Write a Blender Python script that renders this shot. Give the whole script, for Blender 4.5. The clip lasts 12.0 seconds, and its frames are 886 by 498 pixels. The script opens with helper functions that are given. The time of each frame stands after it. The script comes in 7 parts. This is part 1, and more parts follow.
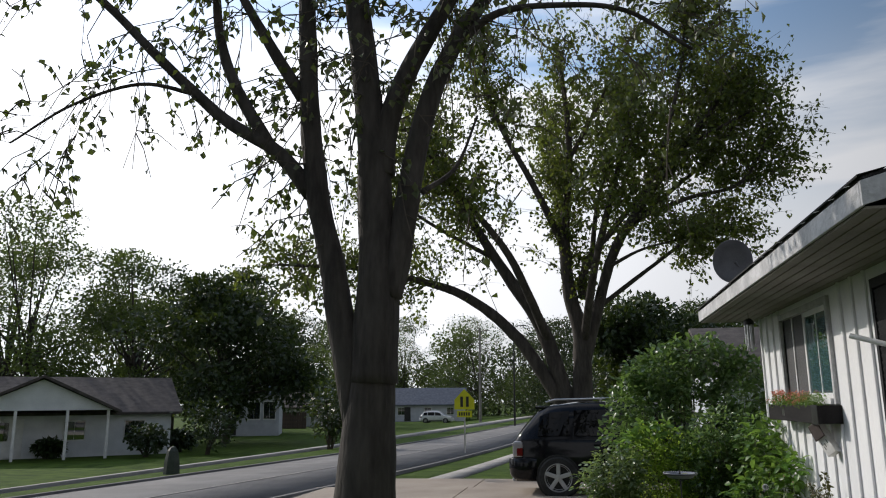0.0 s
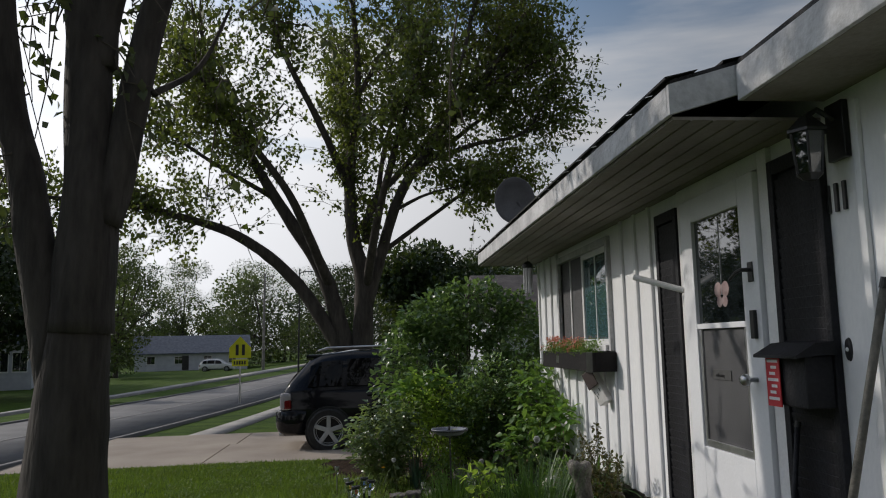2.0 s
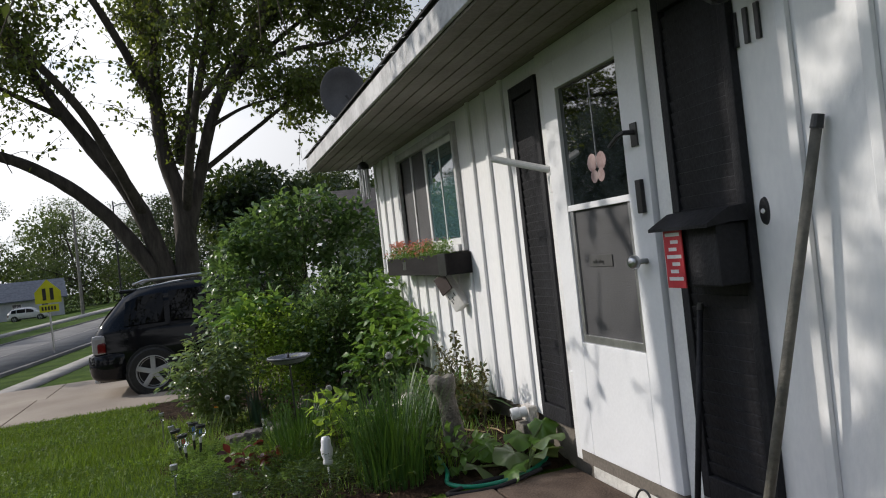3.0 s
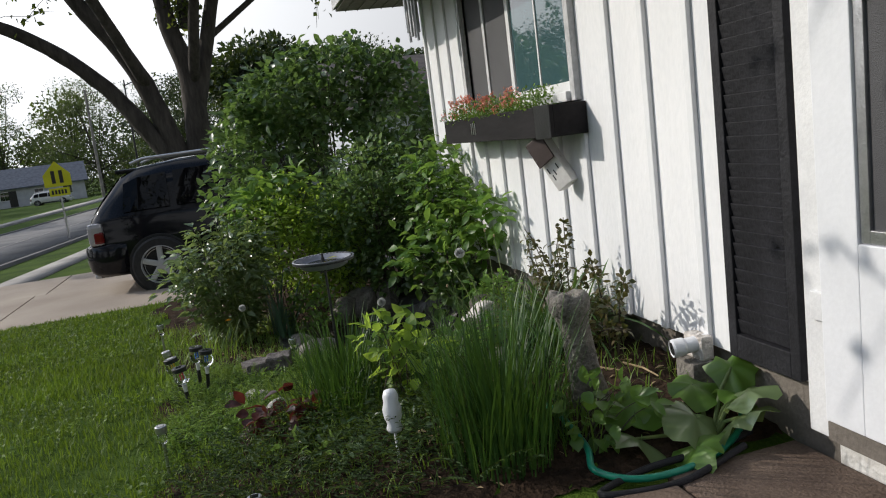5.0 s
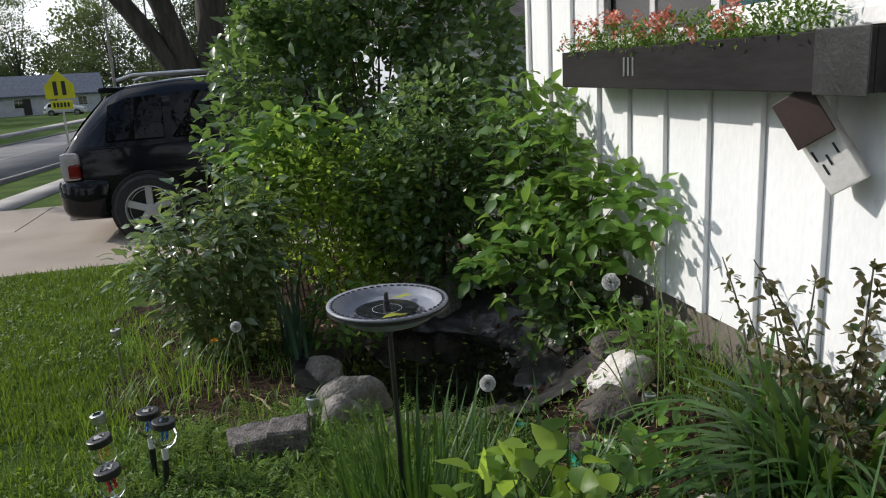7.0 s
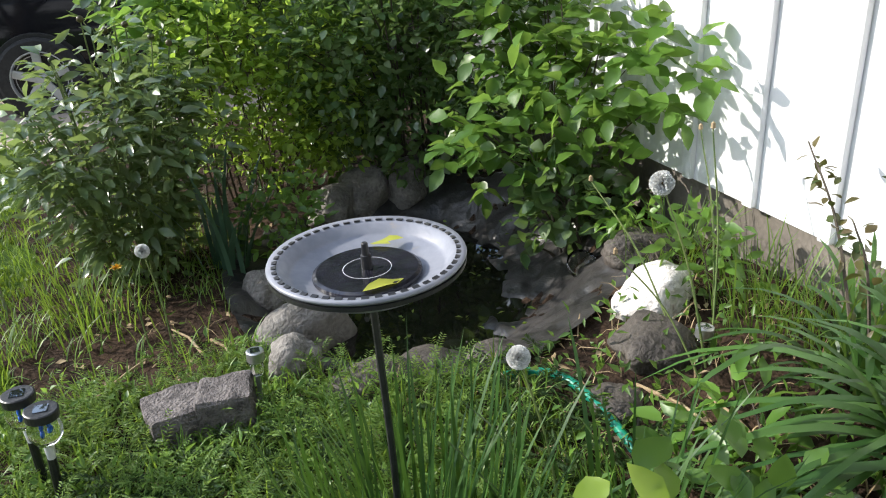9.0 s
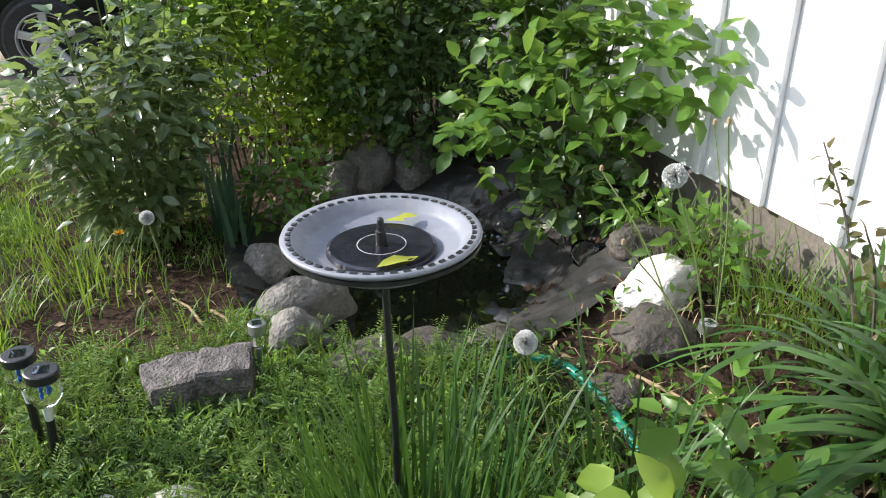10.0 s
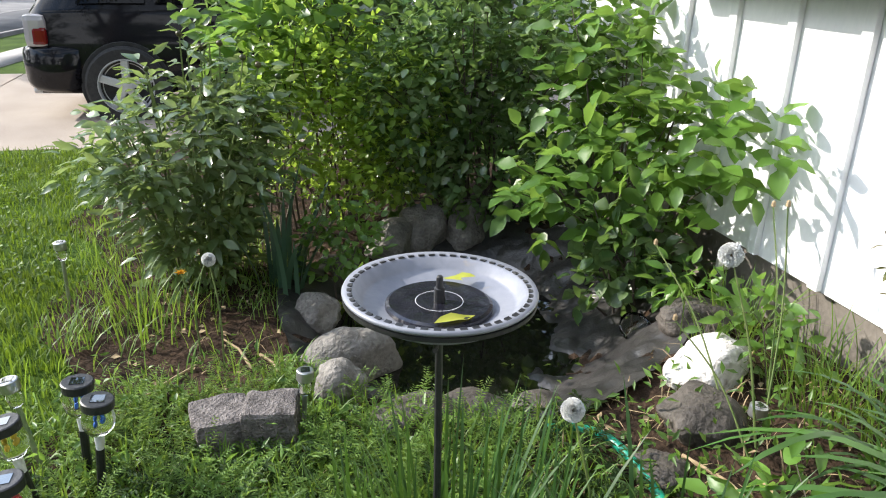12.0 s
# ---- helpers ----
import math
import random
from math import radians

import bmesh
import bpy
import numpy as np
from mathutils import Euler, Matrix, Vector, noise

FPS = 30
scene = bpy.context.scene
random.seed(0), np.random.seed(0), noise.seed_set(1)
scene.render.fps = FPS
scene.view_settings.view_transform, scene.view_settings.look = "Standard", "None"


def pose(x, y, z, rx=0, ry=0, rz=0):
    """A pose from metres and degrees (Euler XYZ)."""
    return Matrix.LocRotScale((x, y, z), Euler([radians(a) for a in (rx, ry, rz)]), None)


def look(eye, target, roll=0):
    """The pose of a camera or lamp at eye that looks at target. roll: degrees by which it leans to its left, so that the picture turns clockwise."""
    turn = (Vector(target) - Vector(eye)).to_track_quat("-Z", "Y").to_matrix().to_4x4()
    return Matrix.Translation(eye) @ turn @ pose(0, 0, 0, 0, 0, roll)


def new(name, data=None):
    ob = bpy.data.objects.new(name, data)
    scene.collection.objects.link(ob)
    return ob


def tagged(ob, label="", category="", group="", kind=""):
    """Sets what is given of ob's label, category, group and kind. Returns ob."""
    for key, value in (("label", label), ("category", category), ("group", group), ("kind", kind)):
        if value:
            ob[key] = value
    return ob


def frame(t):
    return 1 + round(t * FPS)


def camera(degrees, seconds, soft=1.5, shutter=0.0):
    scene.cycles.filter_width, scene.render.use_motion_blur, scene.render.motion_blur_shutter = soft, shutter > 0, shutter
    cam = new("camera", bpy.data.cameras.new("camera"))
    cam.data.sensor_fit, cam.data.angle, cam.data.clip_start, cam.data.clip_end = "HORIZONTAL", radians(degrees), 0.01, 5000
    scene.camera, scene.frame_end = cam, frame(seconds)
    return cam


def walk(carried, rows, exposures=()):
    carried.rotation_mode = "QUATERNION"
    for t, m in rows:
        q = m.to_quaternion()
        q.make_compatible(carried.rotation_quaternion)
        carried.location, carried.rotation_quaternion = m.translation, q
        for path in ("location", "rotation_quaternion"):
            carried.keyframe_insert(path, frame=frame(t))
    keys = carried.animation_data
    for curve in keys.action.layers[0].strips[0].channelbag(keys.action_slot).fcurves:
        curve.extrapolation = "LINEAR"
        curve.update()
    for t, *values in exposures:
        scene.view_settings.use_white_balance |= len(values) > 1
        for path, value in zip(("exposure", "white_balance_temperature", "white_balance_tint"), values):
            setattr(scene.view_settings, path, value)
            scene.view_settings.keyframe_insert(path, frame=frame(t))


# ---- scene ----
cam = camera(61.3, 12.0, 1.1)
PATH = [
    (0, (-2.094, -5.491, 1.33), (-2.463, -3.566, 1.729), -0.4),
    (0.5, (-2.053, -5.303, 1.352), (-2.397, -3.386, 1.81), 3.1),
    (1, (-2.021, -5.015, 1.398), (-2.175, -3.122, 2.026), -0.0),
    (1.5, (-1.978, -4.768, 1.407), (-2.05, -2.848, 1.962), -3.2),
    (2, (-1.912, -4.384, 1.366), (-1.733, -2.408, 1.618), -1.2),
    (2.5, (-1.872, -3.96, 1.266), (-1.396, -2.017, 1.286), -3.4),
    (2.7, (-1.827, -3.785, 1.301), (-1.242, -1.873, 1.313), -5.4),
    (4.3, (-1.757, -2.498, 1.225), (-1.21, -0.581, 1.071), -8.5),
    (4.5, (-1.689, -2.262, 1.243), (-1.195, -0.336, 1.026), -6.6),
    (5, (-1.686, -1.831, 1.212), (-1.18, 0.079, 0.903), -7.2),
    (5.5, (-1.622, -1.376, 1.238), (-1.056, 0.509, 0.884), -9.8),
    (6, (-1.532, -0.884, 1.272), (-1.177, 1.036, 0.841), -8.3),
    (6.5, (-1.621, -0.399, 1.262), (-1.275, 1.528, 0.855), -4.9),
    (6.7, (-1.601, -0.222, 1.249), (-1.196, 1.688, 0.814), -4.8),
    (8.3, (-1.609, 0.595, 1.171), (-1.021, 2.397, 0.533), 2.4),
    (8.5, (-1.579, 0.646, 1.174), (-1.027, 2.416, 0.424), -0.3),
    (9, (-1.534, 0.74, 1.151), (-0.98, 2.472, 0.317), -4.1),
    (9.5, (-1.543, 0.763, 1.143), (-0.927, 2.464, 0.291), -1.4),
    (10, (-1.56, 0.753, 1.142), (-1.003, 2.465, 0.271), -1.0),
    (10.5, (-1.57, 0.736, 1.136), (-1.048, 2.507, 0.366), 1.6),
    (11, (-1.575, 0.737, 1.143), (-1.049, 2.506, 0.372), 1.5),
    (11.5, (-1.58, 0.734, 1.142), (-1.063, 2.509, 0.38), 2.1),
    (12, (-1.587, 0.732, 1.152), (-1.128, 2.54, 0.43), 1.6),
]
walk(cam, [(t, look(eye, target, roll)) for t, eye, target, roll in PATH], [(0, -0.92, 6600, 11), (0.5, -1.1, 6600, 11), (1.0, -1.27, 6650, 11), (1.5, -1.4, 6650, 11), (2.0, -1.3, 6650, 11), (2.5, -0.9, 6650, 11), (4.5, -0.73, 6650, 10), (6.5, -0.66, 6550, 10), (8.5, 0.38, 6550, 10), (9.5, 0.42, 6550, 10), (10.5, 0.58, 6600, 10), (12, 0.66, 6600, 10)])

# ---- light ----
SUN_EL, SUN_AZ = radians(29.0), radians(59.0)      # height; turn from +y towards -x
to_sun = Vector((-math.sin(SUN_AZ) * math.cos(SUN_EL), math.cos(SUN_AZ) * math.cos(SUN_EL), math.sin(SUN_EL)))
sun = new("sun", bpy.data.lights.new("sun", "SUN"))
sun.data.energy, sun.data.angle, sun.data.color = 5.0, radians(0.6), (1.0, 0.95, 0.87)
sun.matrix_world = look(to_sun * 60, (0, 0, 0))

world = bpy.data.worlds.new("world")
scene.world = world
world.use_nodes = True
wn, wl = world.node_tree.nodes, world.node_tree.links
bg = wn["Background"]
sky = wn.new("ShaderNodeTexSky")
sky.sky_type, sky.sun_disc = "NISHITA", False
sky.sun_elevation, sky.sun_rotation = SUN_EL, -SUN_AZ
sky.dust_density, sky.air_density, sky.ozone_density = 0.8, 1.2, 2.0
wtc = wn.new("ShaderNodeTexCoord")
wmap = wn.new("ShaderNodeMapping")
wmap.inputs["Scale"].default_value = (0.9, 1.6, 6.5)
wmap.inputs["Rotation"].default_value = (0.25, 0.12, 0.5)
cloud = wn.new("ShaderNodeTexNoise")
cloud.inputs["Scale"].default_value, cloud.inputs["Detail"].default_value = 1.3, 7.0
cramp = wn.new("ShaderNodeValToRGB")
cramp.color_ramp.elements[0].position, cramp.color_ramp.elements[1].position = 0.45, 0.64
cmix = wn.new("ShaderNodeMix")
cmix.data_type = "RGBA"
cmix.inputs["B"].default_value = (17.0, 17.6, 18.6, 1)
wl.new(wtc.outputs["Generated"], wmap.inputs["Vector"])
wl.new(wmap.outputs["Vector"], cloud.inputs["Vector"])
wl.new(cloud.outputs["Fac"], cramp.inputs["Fac"])
sep = wn.new("ShaderNodeSeparateXYZ")                # haze thickens towards the horizon
wl.new(wtc.outputs["Generated"], sep.inputs["Vector"])
haze = wn.new("ShaderNodeMapRange")
haze.interpolation_type = "SMOOTHSTEP"
haze.inputs["From Min"].default_value, haze.inputs["From Max"].default_value = 0.46, 0.14
wl.new(sep.outputs["Z"], haze.inputs["Value"])
cover = wn.new("ShaderNodeMath")
cover.operation, cover.use_clamp = "ADD", True
wl.new(cramp.outputs["Color"], cover.inputs[0])
wl.new(haze.outputs["Result"], cover.inputs[1])
wl.new(cover.outputs[0], cmix.inputs["Factor"])
bright = wn.new("ShaderNodeVectorMath")              # clear patches between the clouds
bright.operation = "SCALE"
bright.inputs["Scale"].default_value = 2.6
wl.new(sky.outputs["Color"], bright.inputs[0])
wl.new(bright.outputs["Vector"], cmix.inputs["A"])
dot = wn.new("ShaderNodeVectorMath")                  # thin cloud glows round the sun
dot.operation = "DOT_PRODUCT"
dot.inputs[1].default_value = to_sun
wl.new(wtc.outputs["Generated"], dot.inputs[0])
near = wn.new("ShaderNodeMapRange")
near.interpolation_type = "SMOOTHSTEP"
near.inputs["From Min"].default_value, near.inputs["From Max"].default_value = 0.12, 1.0
near.inputs["To Min"].default_value, near.inputs["To Max"].default_value = 1.0, 2.9
wl.new(dot.outputs["Value"], near.inputs["Value"])
glow = wn.new("ShaderNodeVectorMath")
glow.operation = "SCALE"
wl.new(cmix.outputs["Result"], glow.inputs[0])
wl.new(near.outputs["Result"], glow.inputs["Scale"])
wl.new(glow.outputs["Vector"], bg.inputs["Color"])
bg.inputs["Strength"].default_value = 0.056

# ---- materials ----


def material(name, c1, c2, scale=6.0, rough=0.7, bump=0.0, bump_scale=60.0, metal=0.0, spread=0.0, stretch=(1, 1, 1), spec=0.5, stain=None):
    """A surface of two tones at two scales, with a fine relief; spread varies each piece."""
    m = bpy.data.materials.new(name)
    m.use_nodes = True
    n, l = m.node_tree.nodes, m.node_tree.links
    b = n["Principled BSDF"]
    b.inputs["Roughness"].default_value, b.inputs["Metallic"].default_value = rough, metal
    b.inputs["Specular IOR Level"].default_value = spec
    tc = n.new("ShaderNodeTexCoord")
    mp = n.new("ShaderNodeMapping")
    mp.inputs["Scale"].default_value = stretch
    l.new(tc.outputs["Object"], mp.inputs["Vector"])
    big, small = n.new("ShaderNodeTexNoise"), n.new("ShaderNodeTexNoise")
    big.inputs["Scale"].default_value, big.inputs["Detail"].default_value = scale, 6
    small.inputs["Scale"].default_value, small.inputs["Detail"].default_value = bump_scale, 4
    for t in (big, small):
        l.new(mp.outputs["Vector"], t.inputs["Vector"])
    add = n.new("ShaderNodeMath")
    add.operation = "MULTIPLY_ADD"
    add.inputs[1].default_value = 0.45
    l.new(small.outputs["Fac"], add.inputs[0])
    l.new(big.outputs["Fac"], add.inputs[2])
    ramp = n.new("ShaderNodeValToRGB")
    e = ramp.color_ramp.elements
    e[0].position, e[1].position = 0.52, 0.92
    e[0].color, e[1].color = (*c1, 1), (*c2, 1)
    if stain:
        s = e.new(0.44)
        s.color = (*stain, 1)
    l.new(add.outputs[0], ramp.inputs["Fac"])
    col = ramp.outputs["Color"]
    if spread:
        info = n.new("ShaderNodeObjectInfo")
        geo = n.new("ShaderNodeNewGeometry")
        sm = n.new("ShaderNodeMath")
        l.new(info.outputs["Random"], sm.inputs[0])
        l.new(geo.outputs["Random Per Island"], sm.inputs[1])
        mr = n.new("ShaderNodeMapRange")
        mr.inputs["From Max"].default_value = 2.0
        mr.inputs["To Min"].default_value, mr.inputs["To Max"].default_value = 1 - spread, 1 + spread
        l.new(sm.outputs[0], mr.inputs["Value"])
        hsv = n.new("ShaderNodeHueSaturation")
        l.new(mr.outputs["Result"], hsv.inputs["Value"])
        l.new(col, hsv.inputs["Color"])
        col = hsv.outputs["Color"]
    l.new(col, b.inputs["Base Color"])
    if bump:
        bp = n.new("ShaderNodeBump")
        bp.inputs["Strength"].default_value, bp.inputs["Distance"].default_value = bump, 0.02
        l.new(small.outputs["Fac"], bp.inputs["Height"])
        l.new(bp.outputs["Normal"], b.inputs["Normal"])
    return m


def leaf_material(name, dark, light, glow=0.35, rough=0.45, thin=(0.30, 0.42, 0.05), spec=0.5):
    """Leaves: each its own tone, some light let through."""
    m = bpy.data.materials.new(name)
    m.use_nodes = True
    n, l = m.node_tree.nodes, m.node_tree.links
    b, out = n["Principled BSDF"], n["Material Output"]
    geo = n.new("ShaderNodeNewGeometry")
    ramp = n.new("ShaderNodeValToRGB")
    e = ramp.color_ramp.elements
    e[0].color, e[1].color = (*dark, 1), (*light, 1)
    l.new(geo.outputs["Random Per Island"], ramp.inputs["Fac"])
    tc, ns = n.new("ShaderNodeTexCoord"), n.new("ShaderNodeTexNoise")
    ns.inputs["Scale"].default_value = 2.2
    l.new(tc.outputs["Object"], ns.inputs["Vector"])
    hsv = n.new("ShaderNodeHueSaturation")
    mr = n.new("ShaderNodeMapRange")
    mr.inputs["From Min"].default_value, mr.inputs["From Max"].default_value = 0.3, 0.7
    mr.inputs["To Min"].default_value, mr.inputs["To Max"].default_value = 0.7, 1.35
    l.new(ns.outputs["Fac"], mr.inputs["Value"])
    l.new(mr.outputs["Result"], hsv.inputs["Value"])
    l.new(ramp.outputs["Color"], hsv.inputs["Color"])
    l.new(hsv.outputs["Color"], b.inputs["Base Color"])
    b.inputs["Roughness"].default_value, b.inputs["Specular IOR Level"].default_value = rough, spec
    tr = n.new("ShaderNodeBsdfTranslucent")
    mixc = n.new("ShaderNodeMix")
    mixc.data_type = "RGBA"
    mixc.inputs["Factor"].default_value = 0.5
    mixc.inputs["B"].default_value = (*thin, 1)
    l.new(hsv.outputs["Color"], mixc.inputs["A"])
    l.new(mixc.outputs["Result"], tr.inputs["Color"])
    ms = n.new("ShaderNodeMixShader")
    ms.inputs["Fac"].default_value = glow
    l.new(b.outputs["BSDF"], ms.inputs[1])
    l.new(tr.outputs["BSDF"], ms.inputs[2])
    l.new(ms.outputs["Shader"], out.inputs["Surface"])
    return m


def glass_material(name, tint, rough=0.02, alpha=1.0, ior=1.9):
    m = bpy.data.materials.new(name)
    m.use_nodes = True
    b = m.node_tree.nodes["Principled BSDF"]
    b.inputs["Base Color"].default_value = (*tint, 1)
    b.inputs["Roughness"].default_value = rough
    b.inputs["IOR"].default_value = ior
    b.inputs["Alpha"].default_value = alpha
    return m


def clear_material(name, tint=(0.95, 0.97, 0.97)):
    m = bpy.data.materials.new(name)
    m.use_nodes = True
    b = m.node_tree.nodes["Principled BSDF"]
    b.inputs["Base Color"].default_value = (*tint, 1)
    b.inputs["Roughness"].default_value, b.inputs["Transmission Weight"].default_value, b.inputs["IOR"].default_value = 0.05, 1.0, 1.3
    return m


M_SIDING = material("white_painted_siding", (0.72, 0.73, 0.75), (0.84, 0.84, 0.85), 1.6, 0.55, 0.10, 45, stretch=(1, 1, 0.45), stain=(0.55, 0.55, 0.54))
M_TRIM = material("white_trim", (0.66, 0.66, 0.67), (0.82, 0.82, 0.82), 3.0, 0.45, 0.1, 80)
M_PEEL = material("peeling_white_paint", (0.50, 0.49, 0.47), (0.74, 0.73, 0.71), 9.0, 0.7, 0.4, 40, stain=(0.16, 0.13, 0.10))
M_DOOR = material("white_door_enamel", (0.72, 0.73, 0.76), (0.80, 0.81, 0.84), 2.0, 0.35, 0.05, 60)
M_FASCIA = material("weathered_fascia", (0.34, 0.34, 0.35), (0.62, 0.62, 0.63), 4.0, 0.7, 0.35, 30, stain=(0.16, 0.15, 0.14))
# soffit base lowered, so the shade under the eave sits in its colour
M_SOFFIT = material("eave_shade_soffit", (0.19, 0.17, 0.15), (0.30, 0.275, 0.25), 2.0, 0.85, 0.2, 40)
M_SHUTTER = material("black_shutter", (0.010, 0.010, 0.012), (0.026, 0.026, 0.031), 5.0, 0.6, 0.2, 60, spec=0.25)
M_SHINGLE = material("asphalt_shingle", (0.02, 0.019, 0.02), (0.06, 0.056, 0.055), 9.0, 0.9, 0.6, 160, spread=0.35)
M_FOUND = material("concrete_foundation", (0.11, 0.095, 0.08), (0.20, 0.175, 0.15), 3.0, 0.9, 0.2, 60, stain=(0.07, 0.055, 0.045))
M_CONC = material("pale_concrete", (0.27, 0.22, 0.18), (0.39, 0.33, 0.27), 0.9, 0.9, 0.3, 120, stain=(0.26, 0.22, 0.18))
M_WALK = material("grey_concrete_walk", (0.22, 0.21, 0.20), (0.36, 0.34, 0.32), 1.2, 0.9, 0.3, 110)
M_ROAD = material("worn_asphalt", (0.12, 0.118, 0.118), (0.19, 0.185, 0.185), 0.8, 0.85, 0.4, 150, spec=0.2)
M_LAWN = material("lawn_earth", (0.03, 0.06, 0.008), (0.075, 0.125, 0.016), 1.4, 0.95, 0.8, 70, stain=(0.03, 0.035, 0.012), spec=0.1)
M_SOIL = material("dark_mulch_soil", (0.016, 0.011, 0.008), (0.06, 0.038, 0.025), 9.0, 0.95, 1.0, 45, spec=0.1)
M_BARK = material("grey_brown_bark", (0.028, 0.023, 0.02), (0.075, 0.064, 0.056), 7.0, 0.95, 1.0, 26, stretch=(1, 1, 0.22))
M_TWIG = material("twig_bark", (0.05, 0.04, 0.03), (0.10, 0.08, 0.06), 9.0, 0.9)
M_GLASS = glass_material("dark_window_glass", (0.012, 0.016, 0.018), ior=2.4)
M_SCREEN = material("insect_screen", (0.045, 0.045, 0.05), (0.075, 0.075, 0.08), 3.0, 0.6, 0.3, 400)
# near-black colour stands in for the dimness of the closed rooms
M_UNLIT = material("unlit_room_tone", (0.03, 0.03, 0.03), (0.05, 0.05, 0.05), 2.0, 0.9)
M_BLACK = material("black_metal", (0.012, 0.012, 0.013), (0.028, 0.028, 0.03), 9.0, 0.4, 0.1, 90)
M_STEEL = material("brushed_steel", (0.45, 0.45, 0.46), (0.62, 0.62, 0.63), 12.0, 0.3, 0.1, 120, metal=0.9)

# ---- building helpers ----


def link(name, me, mat, parent=None, label=""):
    ob = new(name, me)
    if mat:
        me.materials.append(mat)
    if parent:
        ob.parent = parent
    if label:
        ob["label"] = label
    return ob


def part(name, bm, mat, parent=None, label="", smooth=False):
    me = bpy.data.meshes.new(name)
    bmesh.ops.recalc_face_normals(bm, faces=bm.faces)
    bm.to_mesh(me)
    bm.free()
    if smooth:
        me.shade_smooth()
    return link(name, me, mat, parent, label)


def thing(name, at, label, category, group="", kind=""):
    e = new(name)
    e.location = at
    e.empty_display_size = 0.1
    bpy.context.view_layer.update()
    return tagged(e, label, category, group, kind)


def box(lo, hi, bevel=0.0, bm=None, m=None):
    bm = bm or bmesh.new()
    lo, hi = Vector(lo), Vector(hi)
    r = bmesh.ops.create_cube(bm, size=1.0)
    for v in r["verts"]:
        v.co = Vector(((lo[i] + hi[i]) / 2 + v.co[i] * (hi[i] - lo[i]) for i in range(3)))
    if bevel:
        es = list({e for v in r["verts"] for e in v.link_edges})
        out = bmesh.ops.bevel(bm, geom=es, offset=bevel, segments=2, affect="EDGES", profile=0.6)
        vs = list({v for f in out["faces"] for v in f.verts} | {v for v in r["verts"] if v.is_valid})
    else:
        vs = r["verts"]
    if m is not None:
        bmesh.ops.transform(bm, matrix=m, verts=[v for v in vs if v.is_valid])
    return bm


def lathe(profile, seg=32, bm=None, m=None, ring=False):
    """A turned body from (radius, height) pairs; a ring closes on itself and keeps its hole."""
    bm = bm or bmesh.new()
    rings = []
    for r, z in profile:
        loop = []
        for k in range(seg):
            a = 2 * math.pi * k / seg
            p = Vector((max(r, 1e-4) * math.cos(a), max(r, 1e-4) * math.sin(a), z))
            loop.append(bm.verts.new(m @ p if m is not None else p))
        rings.append(loop)
    for a, b in zip(rings, rings[1:]):
        for k in range(seg):
            bm.faces.new((a[k], a[(k + 1) % seg], b[(k + 1) % seg], b[k]))
    if ring:
        a, b = rings[-1], rings[0]
        for k in range(seg):
            bm.faces.new((a[k], a[(k + 1) % seg], b[(k + 1) % seg], b[k]))
        return bm
    bm.faces.new(rings[0])
    bm.faces.new(rings[-1])
    return bm


def tube(points, r0, r1=None, seg=8, bm=None, wobble=0.0):
    """A bent round bar along the points, tapering from r0 to r1."""
    bm = bm or bmesh.new()
    r1 = r0 if r1 is None else r1
    pts = [Vector(p) for p in points]
    rings, up = [], Vector((0.31, 0.52, 0.79))
    for i, p in enumerate(pts):
        d = (pts[min(i + 1, len(pts) - 1)] - pts[max(i - 1, 0)]).normalized()
        if abs(d.dot(up)) > 0.98:
            up = Vector((1, 0, 0))
        s = d.cross(up).normalized()
        u = s.cross(d).normalized()
        r = r0 + (r1 - r0) * i / max(1, len(pts) - 1)
        ring = []
        for k in range(seg):
            a = 2 * math.pi * k / seg
            q = r * (1 + wobble * noise.noise(p * 2.3 + Vector((k * 1.7, 0, 0))))
            ring.append(bm.verts.new(p + (s * math.cos(a) + u * math.sin(a)) * q))
        rings.append(ring)
    for a, b in zip(rings, rings[1:]):
        for k in range(seg):
            bm.faces.new((a[k], a[(k + 1) % seg], b[(k + 1) % seg], b[k]))
    bm.faces.new(rings[0])
    bm.faces.new(rings[-1])
    return bm


def curve_points(pts, n=6):
    """A smooth line through the points."""
    P = [Vector(p) for p in pts]
    P = [P[0] * 2 - P[1]] + P + [P[-1] * 2 - P[-2]]
    out = []
    for i in range(1, len(P) - 2):
        for k in range(n):
            t = k / n
            a, b, c, d = P[i - 1], P[i], P[i + 1], P[i + 2]
            out.append(0.5 * ((2 * b) + (c - a) * t + (2 * a - 5 * b + 4 * c - d) * t * t + (3 * b - a - 3 * c + d) * t ** 3))
    return out + [P[-2]]


def raw_mesh(name, verts, faces_n, size):
    """A mesh from arrays: verts (n, 3), and faces of equal size, (m, size)."""
    me = bpy.data.meshes.new(name)
    me.vertices.add(len(verts))
    me.vertices.foreach_set("co", np.asarray(verts, np.float32).ravel())
    m = len(faces_n)
    me.loops.add(m * size)
    me.loops.foreach_set("vertex_index", np.asarray(faces_n, np.int32).ravel())
    me.polygons.add(m)
    me.polygons.foreach_set("loop_start", np.arange(0, m * size, size, dtype=np.int32))
    me.update(calc_edges=True)
    me.validate()
    return me


def unit(a):
    return a / np.maximum(np.linalg.norm(a, axis=-1, keepdims=True), 1e-9)


